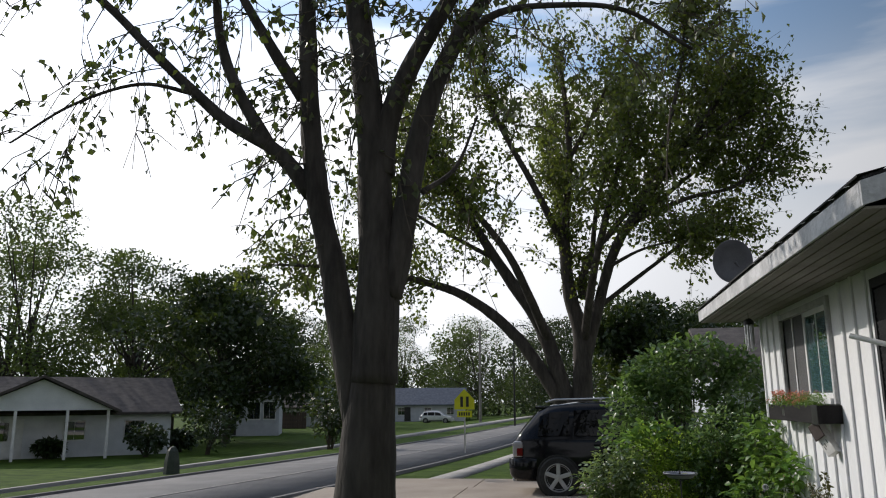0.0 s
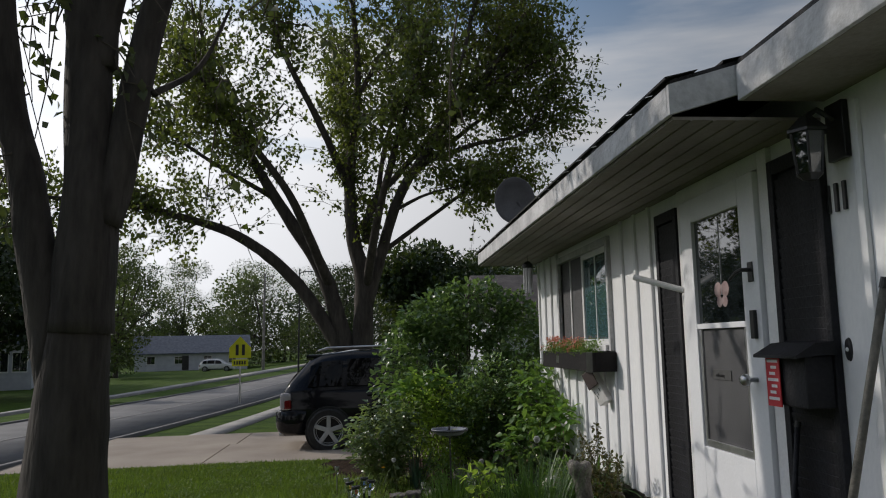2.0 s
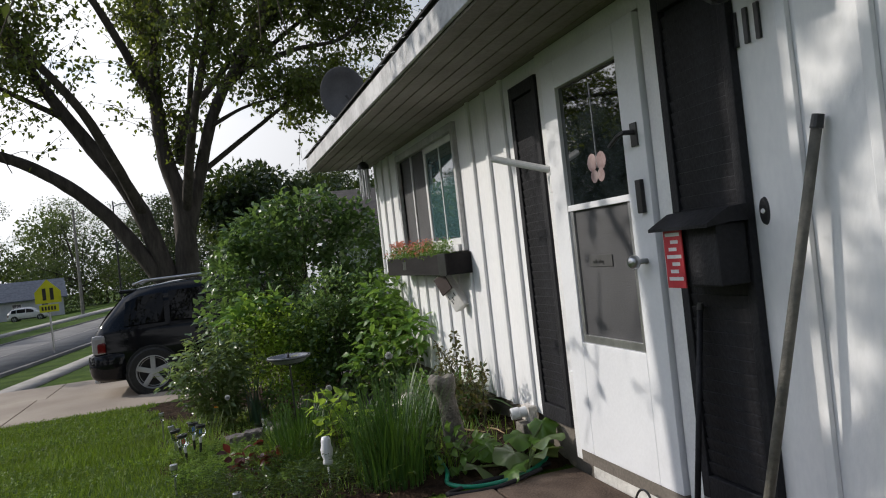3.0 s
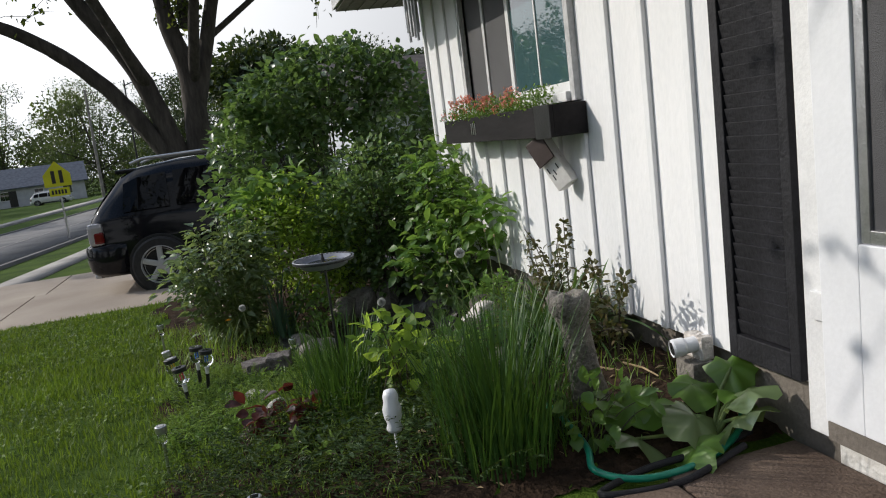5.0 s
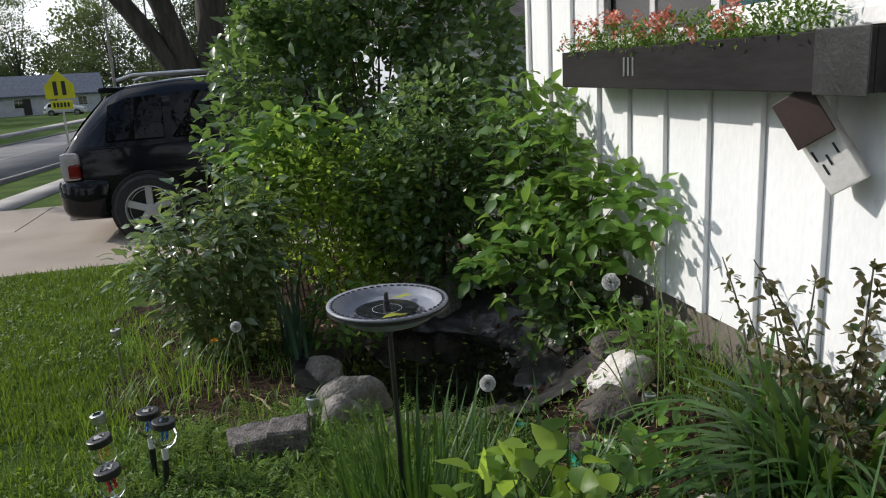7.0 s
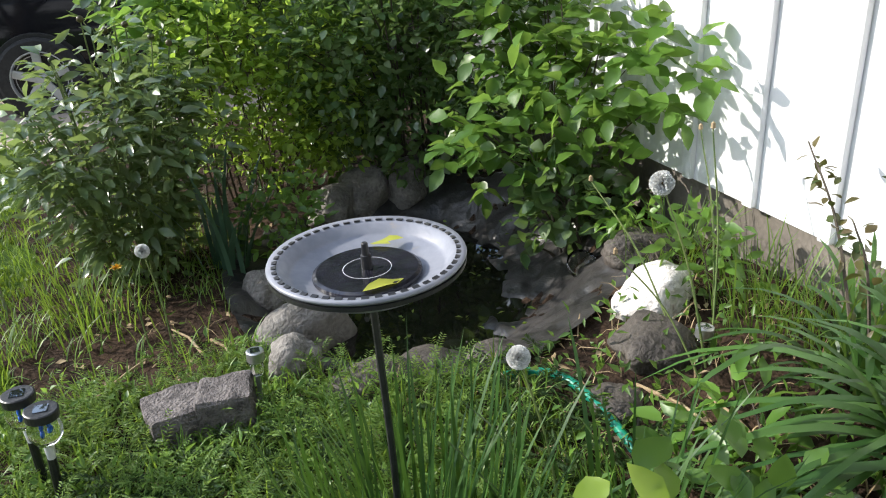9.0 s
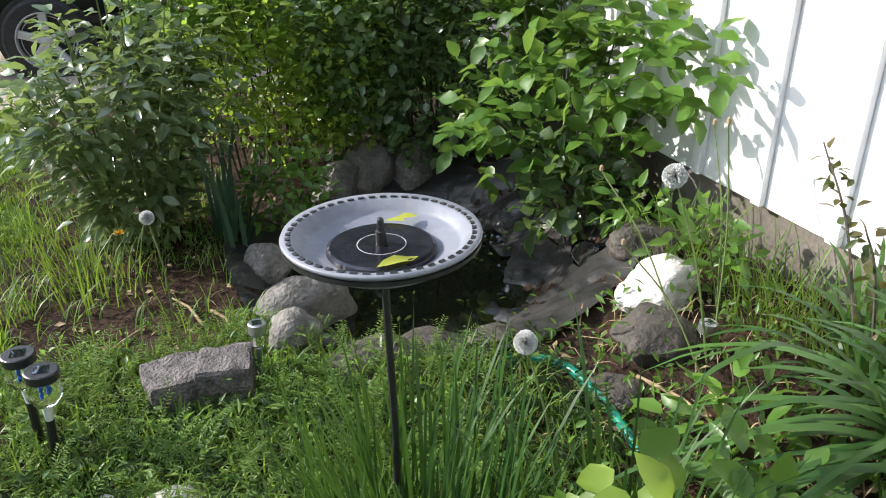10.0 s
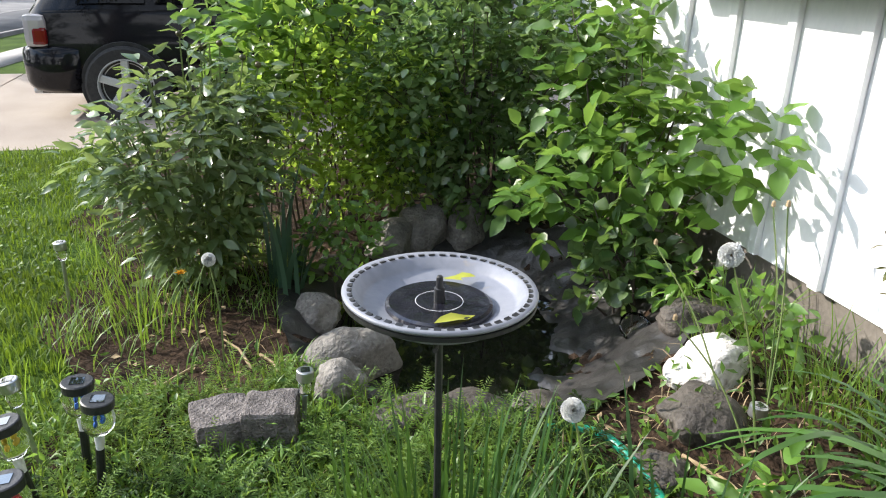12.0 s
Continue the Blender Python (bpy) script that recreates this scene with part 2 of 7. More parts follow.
def leaves(name, at, along, length, width, rng, fine=False, flat=0.5, curl=0.15):
    """Folded, pointed leaves at the places, growing along the given ways."""
    n = len(at)
    along = unit(along)
    up = unit(np.array([0, 0, 1.0]) + rng.normal(0, flat, (n, 3)))
    side = unit(np.cross(along, up))
    nor = np.cross(side, along)
    ln = (length * rng.uniform(0.65, 1.25, n))[:, None]
    wd = (width * rng.uniform(0.7, 1.2, n))[:, None]
    if not fine:
        v = np.stack([at, at + along * ln * 0.45 + side * wd * 0.5 + nor * wd * 0.18, at + along * ln - nor * ln * curl,
                      at + along * ln * 0.45 - side * wd * 0.5 + nor * wd * 0.18], 1)
        i = np.arange(n)[:, None] * 4
        f = np.concatenate([i + [0, 1, 2], i + [0, 2, 3]], 1).reshape(-1, 3)
        return raw_mesh(name, v.reshape(-1, 3), f, 3)
    rows = [at]
    for u, w, lift in ((0.22, 0.36, 0.0), (0.5, 0.5, 0.02), (0.78, 0.3, -0.05)):
        mid = at + along * ln * u + nor * ln * (lift - curl * u * u)
        rows += [mid + side * wd * w + nor * wd * 0.13, mid, mid - side * wd * w + nor * wd * 0.13]
    rows.append(at + along * ln - nor * ln * curl)
    v = np.stack(rows, 1)
    i = np.arange(n)[:, None] * 11
    tri = [0, 1, 2, 0, 2, 3]
    for k in (1, 4):
        tri += [k, k + 3, k + 4, k, k + 4, k + 1, k + 1, k + 4, k + 5, k + 1, k + 5, k + 2]
    tri += [7, 10, 8, 8, 10, 9]
    return raw_mesh(name, v.reshape(-1, 3), (i + np.array(tri)[None]).reshape(-1, 3), 3)


def blades(name, at, height, width, rng, lean=0.5, segs=3, way=None, droop=0.6):
    """Grass-like blades that stand at the places and bend over."""
    n = len(at)
    h = (height * rng.uniform(0.5, 1.2, n))[:, None]
    w = (width * rng.uniform(0.6, 1.2, n))[:, None]
    a = rng.uniform(0, 2 * np.pi, n)
    out = np.stack([np.cos(a), np.sin(a), np.zeros(n)], 1) if way is None else unit(way)
    side = np.stack([-out[:, 1], out[:, 0], np.zeros(n)], 1)
    tilt = rng.uniform(0.15, 1.0, n)[:, None] * lean
    rows = []
    for k in range(segs):
        u = k / segs
        c = at + out * h * tilt * u ** 1.6 + np.array([0, 0, 1.0]) * h * (u - droop * tilt * u ** 2.6)
        ww = w * (1 - 0.55 * u ** 1.5) * 0.5
        rows += [c - side * ww, c + side * ww]
    rows.append(at + out * h * tilt + np.array([0, 0, 1.0]) * h * (1 - droop * tilt))
    v = np.stack(rows, 1)
    per = 2 * segs + 1
    tri = []
    for k in range(segs - 1):
        b = 2 * k
        tri += [b, b + 1, b + 3, b, b + 3, b + 2]
    b = 2 * (segs - 1)
    tri += [b, b + 1, b + 2]
    f = (np.arange(n)[:, None] * per + np.array(tri)[None]).reshape(-1, 3)
    return raw_mesh(name, v.reshape(-1, 3), f, 3)


# ---- ground ----


def smooth01(a, b, x):
    t = np.clip((x - a) / (b - a), 0, 1)
    return t * t * (3 - 2 * t)


POND = (-0.82, 3.22, 0.66, 0.80)


def land(x, y):
    """The height of the land: a rise along the house, falling to the street."""
    x, y = np.asarray(x, float), np.asarray(y, float)
    s = np.hypot(np.maximum(0, -x - 2.5), np.maximum(0, y - 1))
    z = -1.0 * (1 - np.exp(-s / 20)) - 0.6 * smooth01(10.3, 19, -x - 2.5)
    bed = smooth01(-1.5, -0.15, x) * smooth01(5.2, 3.6, y) * smooth01(0.1, 0.9, y)
    z = z + 0.13 * bed
    q = np.hypot((x - POND[0]) / POND[2], (y - POND[1]) / POND[3])
    return z - 0.20 * smooth01(1.15, 0.55, q)


def land1(x, y):
    return float(land(x, y))


def sheet(name, xs, ys, lift, mat, label, rough=0.0, seed=1, keep=None):
    X, Y = np.meshgrid(xs, ys)
    Z = land(X, Y) + lift
    if rough:
        r = np.random.default_rng(seed)
        Z = Z + r.normal(0, rough, Z.shape)
    nx, ny = len(xs), len(ys)
    v = np.stack([X, Y, Z], -1).reshape(-1, 3)
    i = (np.arange(ny - 1)[:, None] * nx + np.arange(nx - 1)[None]).ravel()
    f = np.stack([i, i + 1, i + nx + 1, i + nx], 1)
    if keep is not None:
        c = v[f].mean(1)
        f = f[keep(c[:, 0], c[:, 1])]
    me = raw_mesh(name, v, f, 4)
    me.shade_smooth()
    return tagged(link(name, me, mat), label, name.split("_")[-1], kind="structure")


xs = np.unique(np.concatenate([np.linspace(-600, -20, 24), np.linspace(-20, -3, 36), np.linspace(-3, 0.2, 65), np.linspace(0.2, 12, 14), np.linspace(12, 600, 20)]))
ys = np.unique(np.concatenate([np.linspace(-300, -8, 14), np.linspace(-8, -0.5, 16), np.linspace(-0.5, 5, 111), np.linspace(5, 60, 60), np.linspace(60, 900, 24)]))
sheet("ground", xs, ys, 0.0, M_LAWN, "uneven green front lawn sloping to the street")


def road_x(y, off):
    """The street runs a little towards the house as it goes."""
    return -7.3 + off + 0.06 * (y - 10)


def strip(name, off0, off1, y0, y1, lift, mat, label, step=1.0, thick=0.0, kind="structure"):
    """A band along the street."""
    Y = np.arange(y0, y1 + 1e-6, step)
    v, f = [], []
    for y in Y:
        a, b = road_x(y, off0), road_x(y, off1)
        z, w = land1(a, y) + lift, land1(b, y) + lift
        v += [(a, y, z), (b, y, w), (a, y, z - 0.3), (b, y, w - 0.3)]
    for k in range(len(Y) - 1):
        i = 4 * k
        f += [(i, i + 1, i + 5, i + 4), (i + 2, i, i + 4, i + 6), (i + 1, i + 3, i + 7, i + 5)]
    f += [(0, 2, 3, 1), (len(v) - 4, len(v) - 3, len(v) - 1, len(v) - 2)]
    me = raw_mesh(name, np.array(v), np.array(f), 4)
    return tagged(link(name, me, mat), label, name.split("_")[-1], kind=kind)


strip("road", -5.3, 0.0, -60, 300, 0.03, M_ROAD, "worn grey asphalt street with a pale centre line", 1.0)
strip("road_marking", -2.7, -2.6, -60, 120, 0.036, M_WALK, "thin pale line along the middle of the street", 1.0)
strip("kerb_near", 0.0, 0.16, -60, 300, 0.075, M_ROAD, "low worn kerb beside the street", 2.0)
strip("kerb_far", -5.46, -5.3, -60, 300, 0.075, M_ROAD, "low worn kerb across the street", 2.0)
strip("pavement_far", -9.9, -8.2, -60, 300, 0.09, M_WALK, "pale concrete sidewalk across the street", 2.0)
strip("pavement_near", 1.35, 2.0, 10.9, 120, 0.03, M_WALK, "narrow concrete sidewalk through the grass", 1.0)


def drive_slab(name, x0, x1, y0, y1):
    bm = bmesh.new()
    n = 8
    rows = []
    for i in range(n + 1):
        x = x0 + (x1 - x0) * i / n
        rows.append([bm.verts.new((x, y, land1(min(x, -0.5), (y0 + y1) / 2) + 0.045 + dz)) for y, dz in ((y0, -0.3), (y0, 0), (y1, 0), (y1, -0.3))])
    for a, b in zip(rows, rows[1:]):
        for k in range(3):
            bm.faces.new((a[k], a[k + 1], b[k + 1], b[k]))
    bm.faces.new(rows[0])
    bm.faces.new(rows[-1])
    return bm


driveway = tagged(new("driveway"), "cracked pale concrete driveway in long slabs", "driveway", kind="structure")
for x0, x1 in ((-7.4, -4.43), (-4.41, -1.42), (-1.40, 4.0), (4.02, 8.0)):
    for y0, y1 in ((6.75, 8.98), (9.0, 11.3)):
        part("slab", drive_slab("slab", x0, x1, y0, y1), M_CONC, driveway)

# ---- house ----
WY0, WY1, DOOR, WIN = -11.0, 4.28, (-0.95, 0.03, 0.12, 2.22), (1.60, 3.22, 1.33, 2.16)


def wall_panel(y0, y1, z0, z1, bm):
    if y1 - y0 > 1e-4 and z1 - z0 > 1e-4:
        box((0.0, y0, z0), (0.14, y1, z1), 0, bm)


bm = bmesh.new()
SB, ST = 0.262, 2.50
wall_panel(WY0, DOOR[0], SB, ST, bm)
wall_panel(DOOR[0], DOOR[1], DOOR[3], ST, bm)
wall_panel(DOOR[1], WIN[0], SB, ST, bm)
wall_panel(WIN[0], WIN[1], SB, WIN[2], bm)
wall_panel(WIN[0], WIN[1], WIN[3], ST, bm)
wall_panel(WIN[1], WY1, SB, ST, bm)
wall_w = tagged(part("wall_west", bm, M_SIDING), "white painted board and batten house wall", "wall", kind="structure")


def end_wall(y0, y1):
    """A gable wall that follows the roof."""
    bm = bmesh.new()
    prof = ((0.15, -0.6), (8.0, -0.6), (8.0, 2.43), (4.1, 3.80), (0.15, 2.64))
    a, b = ([bm.verts.new((x, y, z)) for x, z in prof] for y in (y0, y1))
    bm.faces.new(a)
    bm.faces.new(b)
    for k in range(5):
        bm.faces.new((a[k], a[(k + 1) % 5], b[(k + 1) % 5], b[k]))
    return bm


tagged(part("wall_north", end_wall(WY1 - 0.14, WY1), M_SIDING), "white painted end wall of the house", "wall", kind="structure")
tagged(part("wall_east", box((8.0, WY0, -0.6), (8.14, WY1, 2.4)), M_SIDING), "plain white rear wall of the house", "wall", kind="structure")
tagged(part("wall_south", end_wall(WY0 - 0.14, WY0), M_SIDING), "plain white end wall of the house", "wall", kind="structure")
# rooms behind the openings: their dimness is put into the colour
tagged(part("wall_inner", box((3.2, WY0, 0.0), (3.3, WY1 - 0.15, 2.5)), M_UNLIT), "inner wall behind the windows, coloured near-black as if unlit", "wall", kind="structure")
tagged(part("floor", box((0.15, WY0, -0.1), (8.0, WY1 - 0.15, 0.15)), M_UNLIT), "floor inside the house, coloured near-black as if unlit", "floor", kind="structure")
tagged(part("ceiling", box((0.15, WY0, 2.42), (8.0, WY1 - 0.15, 2.48)), M_UNLIT), "plain ceiling inside the house, coloured near-black as if unlit", "ceiling", kind="structure")
bm = box((0.03, WY0, -0.6), (0.14, DOOR[0], SB))
box((0.03, DOOR[1], -0.6), (0.14, WY1, SB), 0, bm)
tagged(part("trim", box((0.026, DOOR[0], -0.6), (0.14, DOOR[1] - 0.001, 0.118), 0.003), M_PEEL), "peeling white board under the door", "trim", kind="structure")
tagged(part("foundation", bm, M_FOUND), "rough concrete foundation strip under the siding", "foundation", kind="structure")

# battens, one strip every 0.305 m
bat_full = bpy.data.meshes.new("batten")
tmp = box((-0.022, -0.021, SB + 0.003), (-0.001, 0.021, 2.30), 0.004)
tmp.to_mesh(bat_full)
tmp.free()
bat_full.materials.append(M_SIDING)
bat_low = bpy.data.meshes.new("batten_low")
tmp = box((-0.022, -0.021, SB + 0.003), (-0.001, 0.021, WIN[2] - 0.06), 0.004)
tmp.to_mesh(bat_low)
tmp.free()
bat_low.materials.append(M_SIDING)
for k in range(-30, 12):
    y = 2.441 + 0.30 * k + (0.10 if k < -11 else 0)
    if y < WY0 + 0.1 or y > WY1 - 0.03 or -1.45 < y < 0.52:
        continue
    ob = new("batten", bat_low if WIN[0] - 0.06 < y < WIN[1] + 0.06 else bat_full)
    ob.parent, ob.location = wall_w, (0, y, 0)

# roof: one slope, with a deep eave over the door and a short one beyond
SLOPE = 0.30


def roof_z(x):
    return 2.43 + (x + 0.66) * SLOPE


def roof_slab(x0, x1, y0, y1, thick, lift, mat, bm=None):
    bm = bm or bmesh.new()
    vs = [bm.verts.new((x, y, roof_z(x) + lift + dz)) for dz in (0, thick) for x, y in ((x0, y0), (x1, y0), (x1, y1), (x0, y1))]
    for f in ((0, 1, 2, 3), (4, 5, 6, 7), (0, 1, 5, 4), (1, 2, 6, 5), (2, 3, 7, 6), (3, 0, 4, 7)):
        bm.faces.new([vs[i] for i in f])
    return bm


EA, EB, YS, YN = -0.66, -0.36, -1.42, 4.52
roof = tagged(new("roof"), "low dark shingle roof with weathered fascia", "roof", kind="structure")
part("roof_deck", roof_slab(EA, 4.1, YS, YN, 0.03, 0, M_SHINGLE), M_SHINGLE, roof)
part("roof_deck", roof_slab(EB, 4.1, WY0 - 0.3, YS, 0.03, 0, M_SHINGLE), M_SHINGLE, roof)
bm = bmesh.new()
for i, (a, b) in enumerate(((4.1, 8.6),)):
    vs = [bm.verts.new((x, y, 2.43 + 4.76 * SLOPE - (x - 4.1) * SLOPE + dz)) for dz in (0, 0.03) for x, y in ((a, WY0 - 0.3), (b, WY0 - 0.3), (b, YN), (a, YN))]
    for f in ((0, 1, 2, 3), (4, 5, 6, 7), (0, 1, 5, 4), (1, 2, 6, 5), (2, 3, 7, 6), (3, 0, 4, 7)):
        bm.faces.new([vs[j] for j in f])
part("roof_deck", bm, M_SHINGLE, roof)
bm = box((EA - 0.022, YS, 2.30), (EA, YN, 2.428), 0.004)
part("fascia", bm, M_FASCIA, roof, "grey weathered fascia board")
part("fascia", box((EB - 0.022, WY0, 2.36), (EB, YS - 0.03, 2.515), 0.004), M_FASCIA, roof, "grey weathered fascia board")
bm = bmesh.new()
for y0, y1 in ((YS - 0.026, YS), (YN, YN + 0.026)):
    vs = [bm.verts.new(p) for y in (y0, y1) for p in ((EA - 0.02, y, 2.30), (EA - 0.02, y, 2.43), (3.9, y, roof_z(3.9) + 0.0), (3.9, y, roof_z(3.9) - 0.14))]
    for f in ((0, 1, 2, 3), (4, 5, 6, 7), (0, 1, 5, 4), (1, 2, 6, 5), (2, 3, 7, 6), (3, 0, 4, 7)):
        bm.faces.new([vs[j] for j in f])
part("rake_board", bm, M_FASCIA, roof, "grey weathered rake board")
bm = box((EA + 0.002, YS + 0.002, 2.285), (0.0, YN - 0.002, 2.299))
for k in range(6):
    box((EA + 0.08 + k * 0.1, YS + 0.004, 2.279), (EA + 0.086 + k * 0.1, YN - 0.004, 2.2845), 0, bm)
part("soffit", bm, M_SOFFIT, roof, "dull beige soffit boards, coloured darker for the eave's shade")
part("soffit", box((EB + 0.002, WY0, 2.36), (0.0, YS - 0.03, 2.372)), M_SOFFIT, roof, "dull beige soffit boards, coloured darker for the eave's shade")
# shingle courses along the eave
rng = np.random.default_rng(5)
bm = bmesh.new()
for c in range(16):
    x = EA - 0.03 + c * 0.13
    lo_y = WY0 - 0.3 if x >= EB - 0.03 else YS - 0.02
    y = lo_y + (0.15 if c % 2 else 0)
    while y < YN:
        w = 0.30 + 0.02 * rng.normal()
        z = roof_z(x) + 0.032
        d = 0.15
        q = [bm.verts.new(p) for p in ((x, y, z + 0.012), (x, y + w - 0.008, z + 0.012), (x + d, y + w - 0.008, z + d * SLOPE + 0.004), (x + d, y, z + d * SLOPE + 0.004),
                                       (x, y, z), (x, y + w - 0.008, z))]
        bm.faces.new(q[:4])
        bm.faces.new((q[4], q[5], q[1], q[0]))
        y += w
tagged(part("shingles", bm, M_SHINGLE, roof), kind="stuff")

# ---- door ----
door = tagged(new("door_1"), "white storm door with glass above a grey screen, closed", "door", kind="structure")
bm = box((-0.03, 0.0, 0.12), (0.0, 0.09, 2.28), 0.004)
box((-0.03, -1.0, 0.12), (0.0, -0.91, 2.28), 0.004, bm)
box((-0.03, -0.909, 2.195), (0.0, -0.001, 2.28), 0.004, bm)
part("door_frame", bm, M_TRIM, door)
bm = box((-0.055, -0.90, 0.19), (-0.012, -0.735, 2.185), 0.004)
box((-0.055, -0.155, 0.19), (-0.012, -0.008, 2.185), 0.004, bm)
box((-0.055, -0.734, 2.045), (-0.012, -0.156, 2.185), 0.004, bm)
box((-0.053, -0.734, 1.42), (-0.012, -0.156, 1.45), 0.003, bm)
box((-0.055, -0.734, 0.19), (-0.012, -0.156, 0.76), 0.004, bm)
part("door_leaf", bm, M_DOOR, door)
part("kick_plate", box((-0.05, -0.90, 0.125), (-0.012, -0.008, 0.186), 0.003), M_FOUND, door, "grimy metal sill")
part("glass_pane", box((-0.034, -0.734, 1.452), (-0.03, -0.156, 2.043)), M_GLASS, door)
part("screen_pane", box((-0.034, -0.732, 0.764), (-0.03, -0.158, 1.418)), M_SCREEN, door, "grey insect screen")
bm = box((-0.045, -0.733, 0.762), (-0.03, -0.70, 1.418), 0.002)
box((-0.045, -0.19, 0.762), (-0.03, -0.157, 1.418), 0.002, bm)
box((-0.045, -0.70, 0.762), (-0.03, -0.19, 0.80), 0.002, bm)
part("screen_frame", bm, M_STEEL, door)
bm = tube([(-0.055, -0.83, 1.70), (-0.11, -0.83, 1.70), (-0.12, -0.80, 1.69), (-0.115, -0.72, 1.66)], 0.011, 0.009)
box((-0.062, -0.855, 1.64), (-0.055, -0.805, 1.74), 0.003, bm)
part("door_handle", bm, M_BLACK, door, "black lever handle")
bm = box((-0.075, -0.86, 1.36), (-0.055, -0.82, 1.50), 0.004)
part("lock_plate", bm, M_BLACK, door)
part("door_knob", lathe([(0.012, 0), (0.012, 0.04), (0.028, 0.05), (0.03, 0.07), (0.018, 0.085)], 16, m=Matrix.Translation((-0.055, -0.82, 1.16)) @ Matrix.Rotation(radians(-90), 4, "Y")), M_STEEL, door, smooth=True)
bm = box((-0.045, 0.0, 1.54), (-0.03, 0.05, 1.63), 0.003)
box((-0.045, 0.0, 0.5), (-0.03, 0.05, 0.59), 0.003, bm)
part("hinge", bm, M_TRIM, door)
part("closer_arm", tube([(-0.04, 0.03, 1.66), (-0.29, 0.20, 1.76)], 0.019, 0.019, 12), M_TRIM, door, "white tube arm standing out from the frame")
# inner door coloured near-black too, for the shade behind the storm door
part("inner_door", box((0.05, -0.9, 0.15), (0.09, 0.0, 2.19)), M_UNLIT, door)

# ---- window ----
win = tagged(new("window_1"), "sliding window in a worn white frame, half screened", "window", kind="structure")
y0, y1, z0, z1 = WIN
bm = box((-0.035, y0 - 0.05, WIN[2] - 0.05), (0.05, y0, WIN[3] + 0.06), 0.004)
box((-0.035, y1, WIN[2] - 0.05), (0.05, y1 + 0.05, WIN[3] + 0.06), 0.004, bm)
box((-0.035, y0, WIN[3]), (0.05, y1, WIN[3] + 0.06), 0.004, bm)
part("window_frame", bm, M_FASCIA, win)
part("window_sill", box((-0.06, y0, WIN[2] - 0.05), (0.05, y1, WIN[2]), 0.006), M_TRIM, win)
bm = box((0.0, y0 + 0.001, WIN[2] + 0.001), (0.03, y0 + 0.05, WIN[3] - 0.001), 0.003)
box((0.0, y0 + 0.051, WIN[2] + 0.001), (0.03, 2.40, WIN[2] + 0.05), 0.003, bm)
box((0.0, y0 + 0.051, WIN[3] - 0.05), (0.03, 2.40, WIN[3] - 0.001), 0.003, bm)
box((0.0, 2.401, WIN[2] + 0.001), (0.03, 2.45, WIN[3] - 0.001), 0.003, bm)
box((0.006, 2.03, WIN[2] + 0.05), (0.02, 2.045, WIN[3] - 0.05), 0, bm)
part("sash", bm, M_TRIM, win)
part("glass_pane", box((0.012, y0 + 0.05, WIN[2] + 0.05), (0.016, 2.40, WIN[3] - 0.05)), glass_material("blue_grey_glass", (0.05, 0.10, 0.11)), win)
part("screen_pane", box((0.012, 2.451, WIN[2] + 0.002), (0.016, y1 - 0.002, WIN[3] - 0.002)), M_SCREEN, win, "dark grey insect screen")
part("mullion", box((0.002, 2.84, WIN[2] + 0.002), (0.011, 2.88, WIN[3] - 0.002)), M_FASCIA, win)

# ---- shutters ----


def shutter(y0, y1, z0, z1, label):
    s = thing("shutter", (0, (y0 + y1) / 2, z0), label, "shutter", "door shutters")
    o = Vector((0, -(y0 + y1) / 2, -z0))
    M = Matrix.Translation(o)
    bm = box((-0.035, y0, z0), (-0.001, y0 + 0.045, z1), 0.004, None, M)
    box((-0.035, y1 - 0.045, z0), (-0.001, y1, z1), 0.004, bm, M)
    box((-0.035, y0 + 0.045, z0), (-0.001, y1 - 0.045, z0 + 0.09), 0.004, bm, M)
    box((-0.035, y0 + 0.045, z1 - 0.07), (-0.001, y1 - 0.045, z1), 0.004, bm, M)
    part("shutter_frame", bm, M_SHUTTER, s)
    n = int((z1 - z0 - 0.18) / 0.047)
    me = bpy.data.meshes.new("slat")
    w = y1 - y0 - 0.092
    t = box((-0.025, -w / 2, -0.0035), (0.025, w / 2, 0.0035), 0.002, None, Matrix.Translation((-0.020, 0, 0)) @ Matrix.Rotation(radians(80), 4, "Y"))
    t.to_mesh(me)
    t.free()
    me.materials.append(M_SHUTTER)
    part("backing", box((-0.006, y0 + 0.045, z0 + 0.09), (-0.002, y1 - 0.045, z1 - 0.07), 0, None, M), M_SHUTTER, s)
    for k in range(n):
        ob = new("slat", me)
        ob.parent, ob.location = s, (0, 0, 0.12 + k * 0.047)
    return s


shutter(0.115, 0.475, 0.27, 2.19, "black louvred shutter beside the white door")
shutter(-1.43, -1.005, 0.22, 2.20, "black louvred shutter behind the letterbox")

# ---- trees ----
TREE_LEAF = leaf_material("maple_leaf", (0.028, 0.052, 0.013), (0.085, 0.12, 0.025), 0.42, thin=(0.34, 0.40, 0.05))
DARK_LEAF = leaf_material("dark_tree_leaf", (0.010, 0.024, 0.008), (0.03, 0.055, 0.015), 0.12)
FAR_LEAF = leaf_material("pale_tree_leaf", (0.03, 0.05, 0.018), (0.08, 0.11, 0.035), 0.25)


